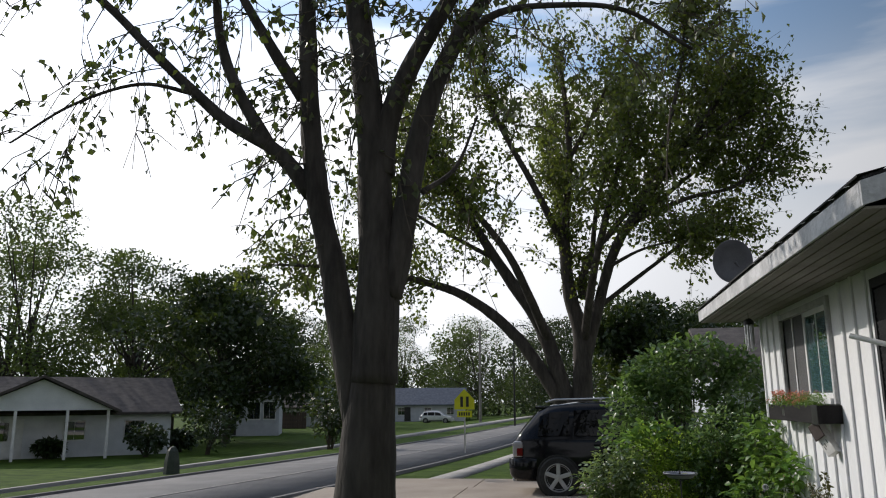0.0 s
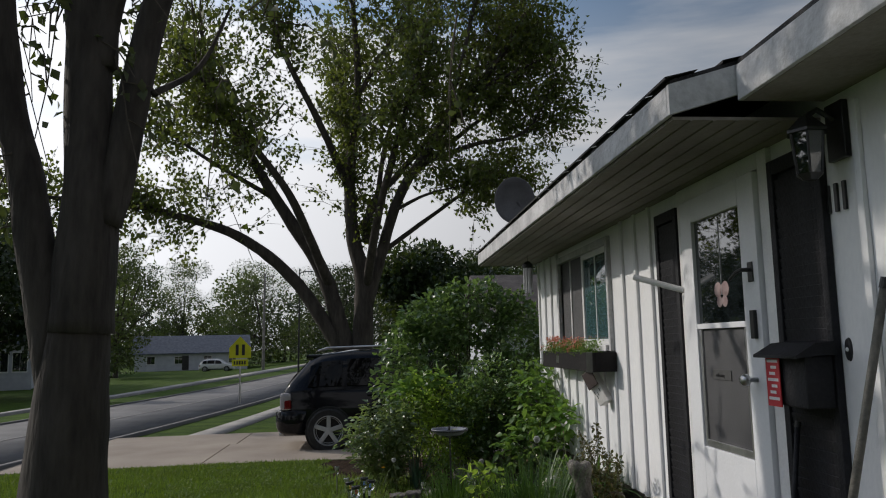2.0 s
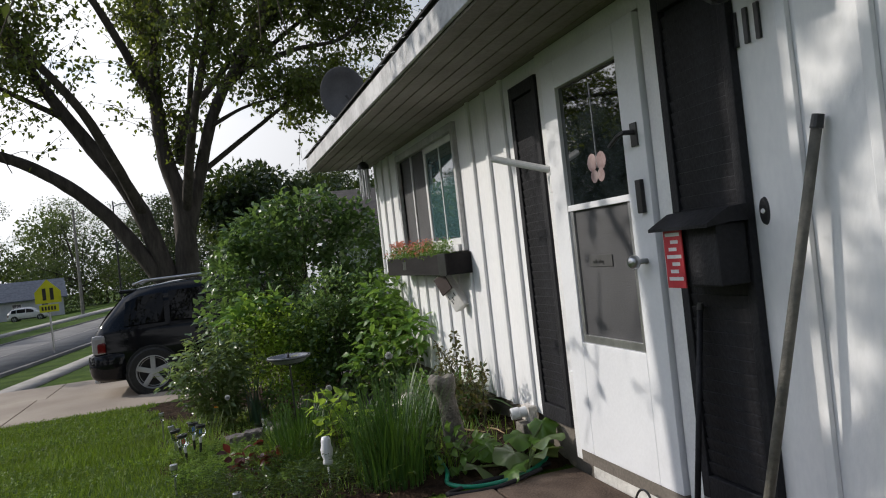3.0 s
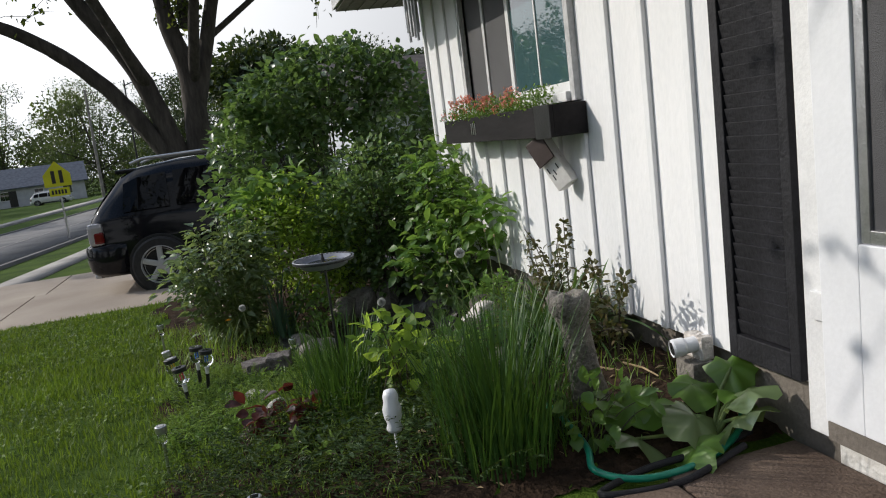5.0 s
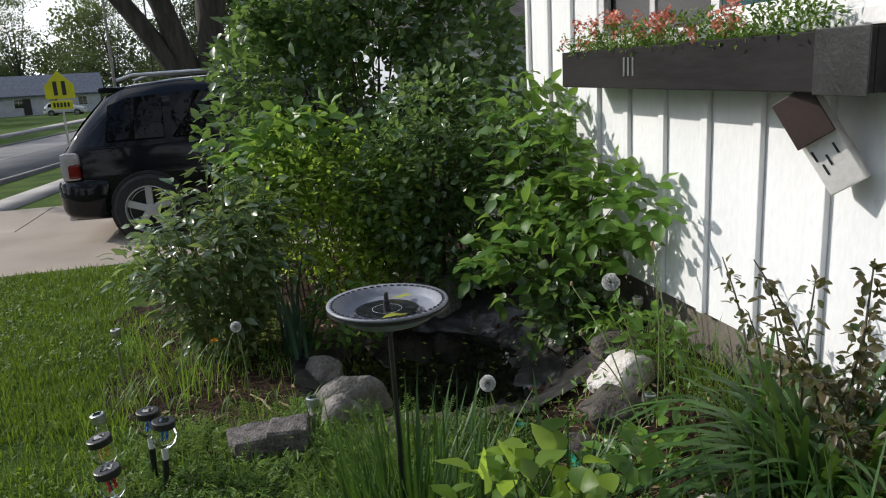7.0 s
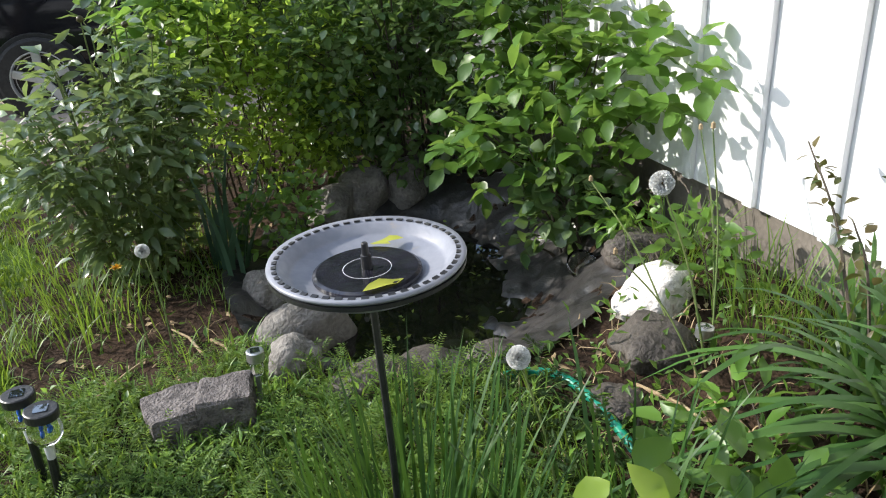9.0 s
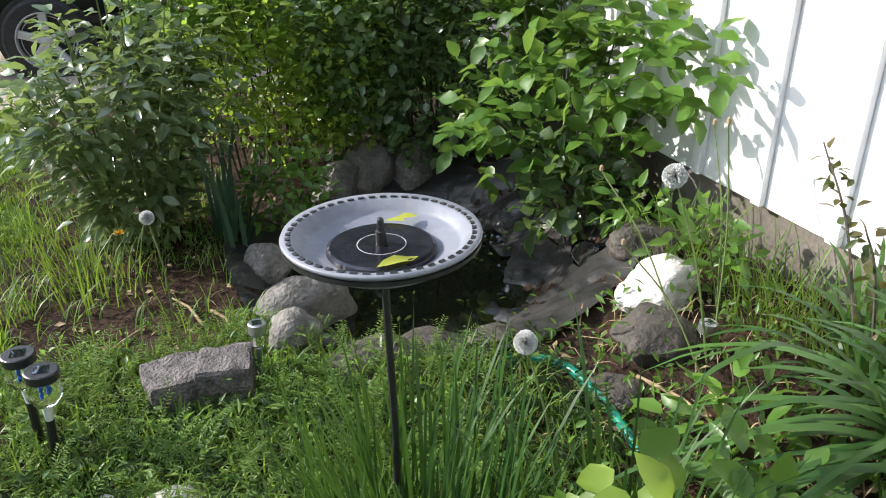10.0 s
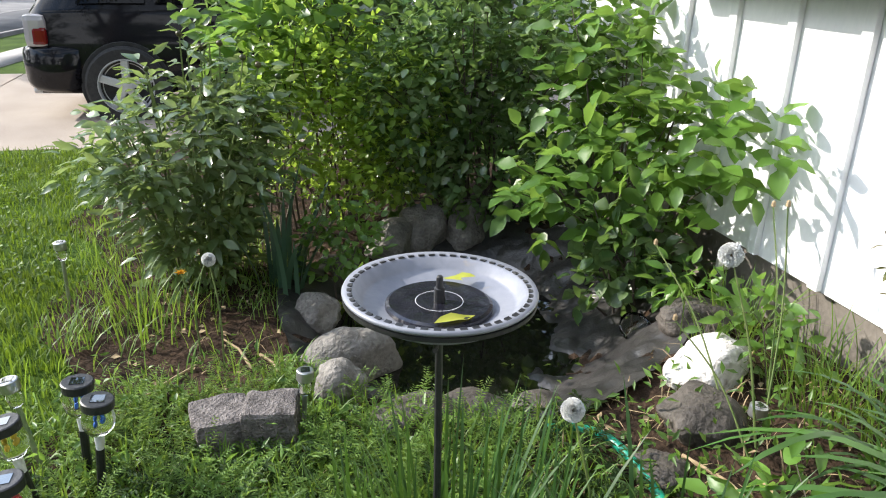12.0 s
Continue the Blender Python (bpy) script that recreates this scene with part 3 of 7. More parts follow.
def limb_tree(name, base, limbs, label, leaf_mat, leaf, n_leaf, twigs, rng, crown=None, twig_len=0.8, droop=0.0, seg=12, spread=0.25, thin=0.6):
    """A tree of tapered limbs; each limb: points, start and end radius. Twigs grow from the limbs' outer halves and carry the leaves."""
    t = thing(name, base, label, "tree")
    b0 = Vector(base)
    bm = bmesh.new()
    tips, ends = [], []
    for pts, r0, r1 in limbs:
        c = curve_points(pts, 7)
        tube([p - b0 for p in c], r0, r1, seg if r0 > 0.05 else 6, bm, 0.16)
        ends.append((c, r1))
    part("trunk", bm, M_BARK, t, smooth=True)
    tw = bmesh.new()
    weights = np.array([sum((b - a).length for a, b in zip(c, c[1:])) for c, _ in ends])
    weights[0] = 0          # none on the bole
    weights = weights / weights.sum()
    for _ in range(twigs):
        c, r = ends[rng.choice(len(ends), p=weights)]
        i = int(len(c) * rng.uniform(0.4, 1.0) ** 0.8)
        i = min(i, len(c) - 1)
        p = c[i]
        d = Vector(rng.normal(0, 1, 3)).normalized()
        if crown is not None:
            d = (d * 1.0 + (p - Vector(crown)).normalized() * 0.8 + Vector((0, 0, 0.3 - droop))).normalized()
        ln = twig_len * rng.uniform(0.5, 1.5)
        path = [p]
        for k in range(1, 5):
            u = k / 4
            path.append(p + d * ln * u + Vector((0, 0, -droop * ln * u * u)) + Vector(rng.normal(0, 0.05, 3)) * ln)
        tube([q - b0 for q in path], min(0.03, r * 0.8) * thin, 0.004, 4, tw)
        tips.append(path)
        for k in (2, 3):
            d2 = (d + Vector(rng.normal(0, 0.8, 3))).normalized()
            p2 = [path[k], path[k] + d2 * ln * 0.25, path[k] + d2 * ln * 0.5 + Vector((0, 0, -droop * ln * 0.25))]
            tube([q - b0 for q in p2], 0.008, 0.004, 4, tw)
            tips.append(p2)
    tagged(part("twigs", tw, M_TWIG, t), kind="stuff")
    P = []
    per = max(1, n_leaf // len(tips))
    for path in tips:
        a = np.array([tuple(q - b0) for q in path])
        m = rng.poisson(per)
        if not m:
            continue
        u = rng.uniform(0.25, 1.0, m) * (len(a) - 1)
        i = np.minimum(u.astype(int), len(a) - 2)
        q = a[i] + (a[i + 1] - a[i]) * (u - i)[:, None]
        P.append(q + rng.normal(0, spread * twig_len, (m, 3)) * np.array([1, 1, 0.8]))
    P = np.concatenate(P)
    way = rng.normal(0, 1, P.shape) + np.array([0, 0, -0.8 - droop])
    me = leaves("crown", P, way, leaf, leaf * 0.75, rng, flat=1.0)
    tagged(link("crown", me, leaf_mat, t), kind="stuff")
    return t


rng = np.random.default_rng(11)
limb_tree("maple_tree", (-4.1, 1.3, -0.15), [
    ([(-4.10, 1.3, -0.25), (-4.13, 1.3, 0.48), (-4.09, 1.3, 1.2), (-4.05, 1.3, 1.9)], 0.31, 0.19),
    ([(-4.12, 1.3, 0.7), (-4.22, 1.3, 1.35), (-4.35, 1.3, 1.85), (-4.48, 1.3, 2.6), (-4.67, 1.3, 3.4), (-4.80, 1.35, 4.5), (-4.88, 1.4, 5.8), (-5.0, 1.5, 7.6)], 0.17, 0.07),
    ([(-4.72, 1.3, 3.35), (-5.10, 1.3, 3.82), (-5.68, 1.25, 4.2), (-6.44, 1.2, 4.93), (-7.2, 1.1, 5.7), (-8.4, 1.0, 6.6)], 0.085, 0.03),
    ([(-5.17, 1.3, 3.87), (-5.57, 1.3, 4.53), (-5.83, 1.35, 5.2), (-6.0, 1.4, 6.2), (-6.3, 1.4, 7.5)], 0.07, 0.03),
    ([(-4.86, 1.35, 4.4), (-5.21, 1.2, 5.0), (-5.6, 1.1, 5.8), (-5.9, 1.0, 7.2)], 0.07, 0.03),
    ([(-4.06, 1.3, 1.5), (-4.03, 1.3, 2.2), (-4.04, 1.3, 2.9), (-4.10, 1.3, 3.9), (-4.24, 1.3, 5.05), (-4.36, 1.3, 6.2), (-4.5, 1.4, 8.0)], 0.23, 0.08),
    ([(-4.0, 1.3, 3.5), (-3.95, 1.3, 4.0), (-3.72, 1.3, 4.6), (-3.38, 1.3, 5.2), (-3.05, 1.4, 5.9), (-2.7, 1.5, 7.4)], 0.13, 0.05),
    ([(-3.93, 1.3, 2.3), (-3.80, 1.3, 2.9), (-3.66, 1.3, 3.7), (-3.50, 1.3, 4.3), (-3.22, 1.3, 4.9), (-2.8, 1.35, 5.6), (-2.4, 1.4, 7.0)], 0.14, 0.05),
    ([(-3.20, 1.3, 4.85), (-2.80, 1.2, 5.05), (-2.23, 1.1, 5.01), (-1.62, 1.0, 4.83), (-1.06, 1.0, 4.39)], 0.045, 0.018),
    ([(-6.0, 1.25, 4.5), (-6.5, 1.0, 4.55), (-7.1, 0.8, 4.3), (-7.7, 0.7, 3.9)], 0.025, 0.01),
    ([(-3.6, 1.3, 3.3), (-3.3, 1.5, 3.6), (-3.1, 1.7, 4.2)], 0.03, 0.012),
], "large multi-stemmed maple with sparse hanging young leaves", leaf_material("young_leaf", (0.04, 0.055, 0.018), (0.09, 0.10, 0.035), 0.18), 0.095, 4200, 290, rng, crown=(-4.2, 1.3, 3.0), twig_len=0.8, droop=0.7, seg=14, spread=0.05, thin=0.3)

rng = np.random.default_rng(12)
B = (-2.5, 17.0, -0.6)
limb_tree("maple_tree", B, [
    ([(-2.5, 17, -0.7), (-2.5, 17, 0.4), (-2.45, 17, 1.3)], 0.52, 0.42),
    ([(-2.35, 17, 1.0), (-2.27, 17, 2.2), (-2.3, 17, 3.4), (-2.58, 17, 4.6), (-2.62, 17, 6.5), (-2.4, 17.2, 9.2), (-2.6, 17.3, 12.5)], 0.33, 0.06),
    ([(-2.2, 17, 2.5), (-1.75, 17, 4.0), (-1.14, 16.9, 5.8), (0.1, 16.8, 7.6), (1.7, 16.6, 9.6), (2.6, 16.5, 11.0)], 0.2, 0.05),
    ([(-2.7, 17, 1.1), (-3.4, 17, 3.4), (-4.38, 17, 5.0), (-5.4, 17, 6.7), (-6.6, 17.2, 9.0), (-7.0, 17.2, 10.8)], 0.26, 0.05),
    ([(-2.75, 17, 1.0), (-4.1, 17, 3.1), (-5.6, 16.9, 4.4), (-7.2, 16.8, 5.0), (-9.0, 16.6, 5.4), (-11.6, 16.4, 5.6)], 0.22, 0.04),
    ([(-2.2, 17, 4.3), (-2.0, 17, 5.4), (-1.1, 17.2, 6.5), (0.5, 17.4, 8.6), (1.2, 17.6, 10.8)], 0.14, 0.04),
    ([(-2.5, 17, 5.5), (-3.4, 16.4, 7.5), (-4.6, 15.8, 10.0), (-4.9, 15.5, 12.2)], 0.13, 0.04),
    ([(-2.2, 17, 3.0), (-1.8, 15.5, 5.0), (-1.2, 14.2, 7.0), (-0.6, 13.6, 9.0)], 0.14, 0.04),
    ([(-3.2, 17, 3.0), (-4.2, 15.4, 5.4), (-5.6, 14.6, 7.2), (-6.6, 14.2, 8.6)], 0.14, 0.04),
    ([(-0.6, 16.9, 6.6), (1.0, 16.6, 7.1), (2.4, 16.4, 7.4), (3.2, 16.3, 8.6)], 0.08, 0.03),
    ([(-2.5, 17, 4.4), (-2.8, 18.8, 6.4), (-3.0, 20.0, 9.0), (-3.2, 20.4, 11.5)], 0.14, 0.04),
    ([(-4.8, 17, 5.6), (-7.0, 17.4, 7.0), (-8.8, 17.8, 8.4)], 0.08, 0.03),
    ([(-1.4, 16.9, 5.2), (-0.4, 16.4, 5.6), (0.8, 16.0, 5.8)], 0.06, 0.02),
    ([(-2.5, 17.1, 8.5), (-1.4, 16.9, 10.4), (-0.4, 16.8, 12.4)], 0.08, 0.03),
    ([(-0.9, 16.9, 6.2), (0.6, 17.6, 7.6), (2.0, 18.0, 8.8), (2.9, 18.2, 10.0)], 0.09, 0.03),
    ([(0.1, 16.8, 7.7), (0.6, 16.2, 9.4), (1.0, 15.8, 11.2), (1.1, 15.6, 12.4)], 0.08, 0.03),
    ([(-1.75, 17, 4.0), (-0.2, 17.6, 5.2), (1.2, 18.0, 6.2), (2.4, 18.2, 6.6)], 0.08, 0.03),
    ([(-0.4, 17.2, 7.3), (0.9, 17.6, 9.0), (1.9, 17.9, 10.8), (2.2, 18.0, 12.0)], 0.07, 0.03),
    ([(0.9, 16.7, 8.7), (2.2, 16.3, 9.2), (3.2, 16.1, 9.6)], 0.06, 0.02),
    ([(-1.9, 17, 5.2), (-1.6, 18.0, 7.4), (-1.0, 18.6, 9.6), (-0.6, 18.8, 11.6)], 0.09, 0.03),
], "spreading multi-stemmed maple in yellow-green spring leaf", TREE_LEAF, 0.14, 54000, 1750, rng, crown=(-3.2, 17, 4.0), twig_len=1.3, droop=0.1, seg=10, spread=0.09, thin=0.4)


def far_tree(name, x, y, h, w, label, mat, rng, n=3200, leaf=0.42, stem=0.3, low=0.22):
    """A tree seen far off: a forked trunk and a crown of ragged clumps."""
    z = land1(x, y)
    t = thing(name, (x, y, z - 0.1), label, "tree", "trees along the street")
    bm = tube([(0, 0, -0.1), (0.1, 0, h * 0.2), (0, 0.1, h * 0.5)], stem, stem * 0.5, 8, bmesh.new(), 0.2)
    clumps = []
    for k in range(22):
        a, u = rng.uniform(0, 6.283), rng.uniform(0, 1)
        zz = h * (low + (0.97 - low) * u)
        rr = w * 0.5 * math.sqrt(max(0.05, math.sin(math.pi * (0.16 + 0.80 * u)))) * rng.uniform(0.35, 1.0)
        c = Vector((rr * math.cos(a), rr * math.sin(a), zz))
        clumps.append((c, w * rng.uniform(0.12, 0.24)))
        tube([Vector((0, 0, h * rng.uniform(0.15, 0.4))), c * 0.5 + Vector((0, 0, h * 0.15)), c], stem * 0.35, 0.03, 5, bm)
    part("trunk", bm, M_BARK, t)
    P, D = [], []
    for c, r in clumps:
        m = n // 22
        d = unit(rng.normal(0, 1, (m, 3)))
        P.append(np.array(c) + d * (r * rng.uniform(0.2, 1.0, m) ** 0.6)[:, None] * np.array([1.15, 1.15, 0.75]))
        D.append(d + rng.normal(0, 0.7, (m, 3)))
    me = leaves("crown", np.concatenate(P), np.concatenate(D), leaf, leaf * 0.7, rng, flat=1.0)
    tagged(link("crown", me, mat, t), kind="stuff")
    return t


rng = np.random.default_rng(21)
for x, y, h, w, mat, lab in (
        (-27.5, 45, 11.5, 11.5, DARK_LEAF, "dense dark round shade tree across the street"),
        (-38, 50, 15, 12, FAR_LEAF, "tall thinly leaved tree behind the white house"),
        (-45, 46, 19, 14, FAR_LEAF, "tall thinly leaved tree behind the white house"),
        (-52, 52, 18, 14, FAR_LEAF, "tall thinly leaved tree behind the white house"),
        (-43, 64, 17, 13, DARK_LEAF, "dark leafy tree behind the white house"),
        (-34, 62, 15, 11, DARK_LEAF, "dark leafy tree behind the houses"),
        (-30, 80, 14, 10, FAR_LEAF, "pale leafy tree beyond the side street"),
        (-20, 118, 15, 13, FAR_LEAF, "pale leafy tree far down the street"),
        (-34, 124, 17, 13, FAR_LEAF, "pale leafy tree far down the street"),
        (-8, 112, 14, 14, DARK_LEAF, "dark leafy tree far down the street"),
        (-27, 140, 19, 15, FAR_LEAF, "pale leafy tree far down the street"),
        (-14, 132, 16, 15, FAR_LEAF, "pale leafy tree far down the street"),
        (-48, 132, 18, 16, DARK_LEAF, "dark leafy tree far down the street"),
        (4, 96, 13, 13, DARK_LEAF, "dark leafy tree beyond the neighbouring house"),
        (2.2, 44, 8.0, 9.0, DARK_LEAF, "dark leafy tree beyond the driveway"),
        (11, 52, 7.5, 9, DARK_LEAF, "dark leafy tree beyond the driveway"),
        (14, 90, 14, 14, DARK_LEAF, "dark leafy tree beyond the neighbouring house"),
        (-60, 80, 18, 18, DARK_LEAF, "dark leafy tree behind the houses"),
        (-64, 108, 18, 18, FAR_LEAF, "pale leafy tree behind the houses"),
        (-50, 20, 14, 12, FAR_LEAF, "pale leafy tree beside the white house"),
        (-46, 100, 16, 14, DARK_LEAF, "dark leafy tree behind the houses")):
    far_tree("shade_tree", x, y, h, w, lab, mat, rng, 15000 if mat is DARK_LEAF and y < 60 else 9000, 0.38 if mat is DARK_LEAF else 0.30, 0.3, 0.10 if y > 60 else 0.2)
# woods that close the view
for k in range(26):
    x = -100 + k * 6.6
    far_tree("shade_tree", x, 152 + 9 * math.sin(k * 2.1), 13 + 4 * math.sin(k * 1.3), 14, "tall tree in the woods at the end of the street", (DARK_LEAF, FAR_LEAF)[k % 2], rng, 1500, 0.8, 0.3, 0.02)
# unseen trees added behind the walk, to darken reflections and sky light
for x, y, h, w in ((-24, -6, 12, 12), (-30, 8, 13, 12), (-22, -22, 13, 13), (-9, -30, 12, 13), (5, -34, 12, 14), (-36, -14, 15, 14), (-14, -42, 14, 15), (-70, 40, 18, 18), (-66, 20, 17, 18), (-60, 0, 16, 18)):
    far_tree("shade_tree", x, y, h, w, "dense leafy tree out of view, added to darken reflections", DARK_LEAF, rng, 2600, 0.6, 0.35, 0.08)

# ---- garden bed ----
LEAF_SHRUB = leaf_material("shrub_leaf", (0.042, 0.097, 0.032), (0.138, 0.205, 0.074), 0.40, 0.32, (0.26, 0.42, 0.07), 0.9)
LEAF_GLOSS = leaf_material("dark_glossy_leaf", (0.07, 0.145, 0.05), (0.18, 0.26, 0.105), 0.36, 0.27, (0.30, 0.46, 0.08), 1.0)
LEAF_LIGHT = leaf_material("light_green_leaf", (0.06, 0.14, 0.02), (0.13, 0.25, 0.04), 0.42, 0.4, (0.34, 0.52, 0.09), 0.6)
LEAF_PEONY = leaf_material("glossy_leaf", (0.08, 0.14, 0.055), (0.19, 0.26, 0.12), 0.36, 0.27, (0.42, 0.54, 0.12), 1.0)
LEAF_LIME = leaf_material("yellow_green_leaf", (0.09, 0.18, 0.03), (0.26, 0.38, 0.06), 0.55, 0.4, (0.56, 0.76, 0.09))
LEAF_ROSE = leaf_material("bronze_green_leaf", (0.025, 0.055, 0.015), (0.11, 0.08, 0.035), 0.25, 0.4, (0.30, 0.30, 0.06))
LEAF_RED = leaf_material("dark_red_leaf", (0.03, 0.010, 0.010), (0.08, 0.022, 0.02), 0.25, 0.4, (0.4, 0.08, 0.05))
LEAF_FALLEN = leaf_material("yellowed_leaf", (0.30, 0.34, 0.04), (0.45, 0.45, 0.06), 0.2, 0.5, (0.5, 0.5, 0.06))
CHIVE = leaf_material("chive_blade", (0.014, 0.05, 0.010), (0.045, 0.11, 0.02), 0.2, 0.45, (0.2, 0.38, 0.04))
BLADE = leaf_material("grass_blade", (0.055, 0.125, 0.015), (0.15, 0.26, 0.04), 0.35, 0.5, (0.40, 0.55, 0.06))
LAWN_BLADE = leaf_material("lawn_blade", (0.038, 0.092, 0.007), (0.125, 0.21, 0.02), 0.3, 0.6, (0.36, 0.50, 0.04))
STRAP = leaf_material("strap_leaf", (0.026, 0.08, 0.018), (0.07, 0.155, 0.032), 0.28, 0.45, (0.25, 0.42, 0.05))
IRIS = leaf_material("blue_green_leaf", (0.035, 0.08, 0.05), (0.07, 0.13, 0.08), 0.2, 0.4, (0.2, 0.4, 0.15))
STEM = material("green_stem", (0.07, 0.12, 0.03), (0.16, 0.20, 0.06), 12.0, 0.6)
DRY = material("dry_straw", (0.22, 0.15, 0.08), (0.42, 0.32, 0.19), 14.0, 0.9)
M_ROCK = material("grey_field_stone", (0.11, 0.10, 0.088), (0.28, 0.26, 0.235), 9.0, 0.9, 0.7, 70, stain=(0.06, 0.052, 0.045))
M_ROCKW = material("pale_granite", (0.48, 0.44, 0.41), (0.72, 0.68, 0.64), 22.0, 0.85, 0.8, 60, stain=(0.30, 0.24, 0.21))
M_WET = material("damp_dark_stone", (0.03, 0.025, 0.021), (0.095, 0.08, 0.066), 7.0, 0.7, 0.6, 60)
M_LINER = material("black_pond_liner", (0.016, 0.0155, 0.0155), (0.052, 0.048, 0.046), 5.0, 0.40, 0.5, 18)
M_GREY = material("grey_plastic", (0.19, 0.20, 0.235), (0.27, 0.28, 0.32), 9.0, 0.4, 0.05, 60, stain=(0.24, 0.22, 0.20))


def bed_edge(y):
    return -2.16 - 0.11 * (y - 2.0)


in_bed = lambda x, y: (y > 0.28) & (y < 6.6) & (x > bed_edge(y) + 0.25 - 0.5 * smooth01(1.3, 0.28, y) * -1.0)
sheet("flower_bed", np.linspace(-2.75, 0.02, 90), np.linspace(0.28, 6.6, 190), 0.008, M_SOIL, "dark mulch and leaf litter of the flower bed", 0.006, 3,
      keep=lambda x, y: x > bed_edge(y) + 0.2 * np.sin(y * 5.0) * 0.5)

# pond: a wrinkled liner and dark water
rng = np.random.default_rng(3)
n_r, n_a = 48, 170
v = []
for i in range(n_r + 1):
    for k in range(n_a):
        a = 2 * math.pi * k / n_a
        q = i / n_r * (1.12 + 0.10 * noise.noise(Vector((math.cos(a) * 1.5, math.sin(a) * 1.5, 7))))
        x, y = POND[0] + POND[2] * q * math.cos(a), POND[1] + POND[3] * q * math.sin(a)
        fold = (0.30 - abs(noise.noise(Vector((x * 3.2 + y * 1.5, y * 4.0, 2.0))))) * 0.07 + (0.25 - abs(noise.noise(Vector((x * 9 + y * 6, y * 11 - x * 5, 5))))) * 0.035 + 0.008 * noise.noise(Vector((x * 30, y * 30, 1)))
        v.append((x, y, land1(x, y) + 0.016 + fold * min(1, 3 * q) * (0.25 + 0.75 * (q > 0.45))))
f = [(i * n_a + k, i * n_a + (k + 1) % n_a, (i + 1) * n_a + (k + 1) % n_a, (i + 1) * n_a + k) for i in range(n_r) for k in range(n_a)]
me = raw_mesh("pond_liner", np.array(v), np.array(f), 4)
me.shade_smooth()
tagged(link("pond_liner", me, M_LINER), "wrinkled black rubber pond liner", "pond liner")
bm = bmesh.new()
bmesh.ops.create_circle(bm, cap_ends=True, segments=48, radius=1.0, matrix=Matrix.Translation((POND[0] - 0.05, POND[1] + 0.06, -0.175)) @ Matrix.Diagonal((0.50, 0.60, 1, 1)))
tagged(part("water", bm, glass_material("dark_pond_water", (0.008, 0.008, 0.006), 0.03)), "still dark water in the little pond", "water", kind="structure")


def rock(at, size, mat, label, seed, turn=0.0):
    """A weathered stone, sunk a little into the ground."""
    bm = bmesh.new()
    bmesh.ops.create_icosphere(bm, subdivisions=4, radius=0.5)
    o = Vector((seed * 3.1, seed * 1.7, 0))
    r = random.Random(seed)
    faces = [(Vector((r.gauss(0, 1), r.gauss(0, 1), r.gauss(0, 0.8))).normalized(), r.uniform(0.66, 0.92)) for _ in range(4 if mat is M_ROCKW else 11)]
    for w in bm.verts:
        p = w.co.normalized()
        d = min([1.0] + [c / p.dot(n_) for n_, c in faces if p.dot(n_) > 0.2])
        d *= 1.1 + 0.16 * noise.noise(p * 1.4 + o) + 0.07 * noise.noise(p * 3.7 + o) + 0.03 * noise.noise(p * 11 + o)
        w.co = Vector((p.x * size[0], p.y * size[1], p.z * size[2])) * 0.5 * d
    ob = part("stone", bm, mat, smooth=True)
    ob.matrix_world = pose(at[0], at[1], land1(at[0], at[1]) + size[2] * 0.2, 0, 0, turn)
    return tagged(ob, label, "stone", "stones round the pond")


for i, (x, y, sx, sy, sz, mt, lab, tn) in enumerate((
        (-1.33, 2.98, 0.36, 0.24, 0.25, M_ROCK, "rough grey stone at the edge of the pond", 20),
        (-1.41, 2.65, 0.18, 0.16, 0.17, M_ROCK, "small pale stone at the edge of the pond", 60),
        (-1.20, 2.46, 0.28, 0.20, 0.10, M_WET, "flat dark grey stone in the grass", 10),
        (-1.02, 3.94, 0.26, 0.20, 0.26, M_ROCK, "brown stone under the shrubs", 40),
        (-0.84, 4.02, 0.26, 0.2, 0.28, M_ROCK, "brown stone under the shrubs", 0),
        (-0.64, 3.98, 0.24, 0.2, 0.26, M_ROCK, "brown stone under the shrubs", 70),
        (-1.42, 3.36, 0.22, 0.2, 0.16, M_ROCK, "brown stone behind the bird bath", 15),
        (-0.24, 2.66, 0.25, 0.22, 0.16, M_WET, "flat dark grey stone on the liner", 30),
        (-0.385, 2.345, 0.25, 0.20, 0.17, M_ROCKW, "large pale speckled granite stone", 12),
        (-0.53, 2.16, 0.24, 0.20, 0.12, M_WET, "brown stone beside the green hose", 50),
        (-0.72, 2.00, 0.17, 0.13, 0.06, M_WET, "small brown stone beside the green hose", 85),
        (-1.02, 2.56, 0.26, 0.2, 0.08, M_WET, "flat dark stone half in the pond", 5),
        (-0.86, 2.42, 0.18, 0.15, 0.06, M_WET, "flat dark stone half in the pond", 5),
        (-1.74, 2.02, 0.17, 0.14, 0.11, M_ROCKW, "pale stone in the weeds", 25),
        (-1.87, 2.08, 0.11, 0.10, 0.09, M_ROCKW, "small pale stone in the weeds", 70),
        (-0.60, 1.46, 0.15, 0.12, 0.12, M_ROCKW, "tan stone among the strap leaves", 35),
        (-1.66, 1.66, 0.14, 0.10, 0.14, M_ROCKW, "small white stone beside red foliage", 35))):
    rock((x, y), (sx, sy, sz), mt, lab, i + 1, tn)

M_PAVER = material("rough_aggregate", (0.10, 0.088, 0.085), (0.24, 0.215, 0.205), 30.0, 0.95, 1.0, 130, stain=(0.06, 0.052, 0.05))
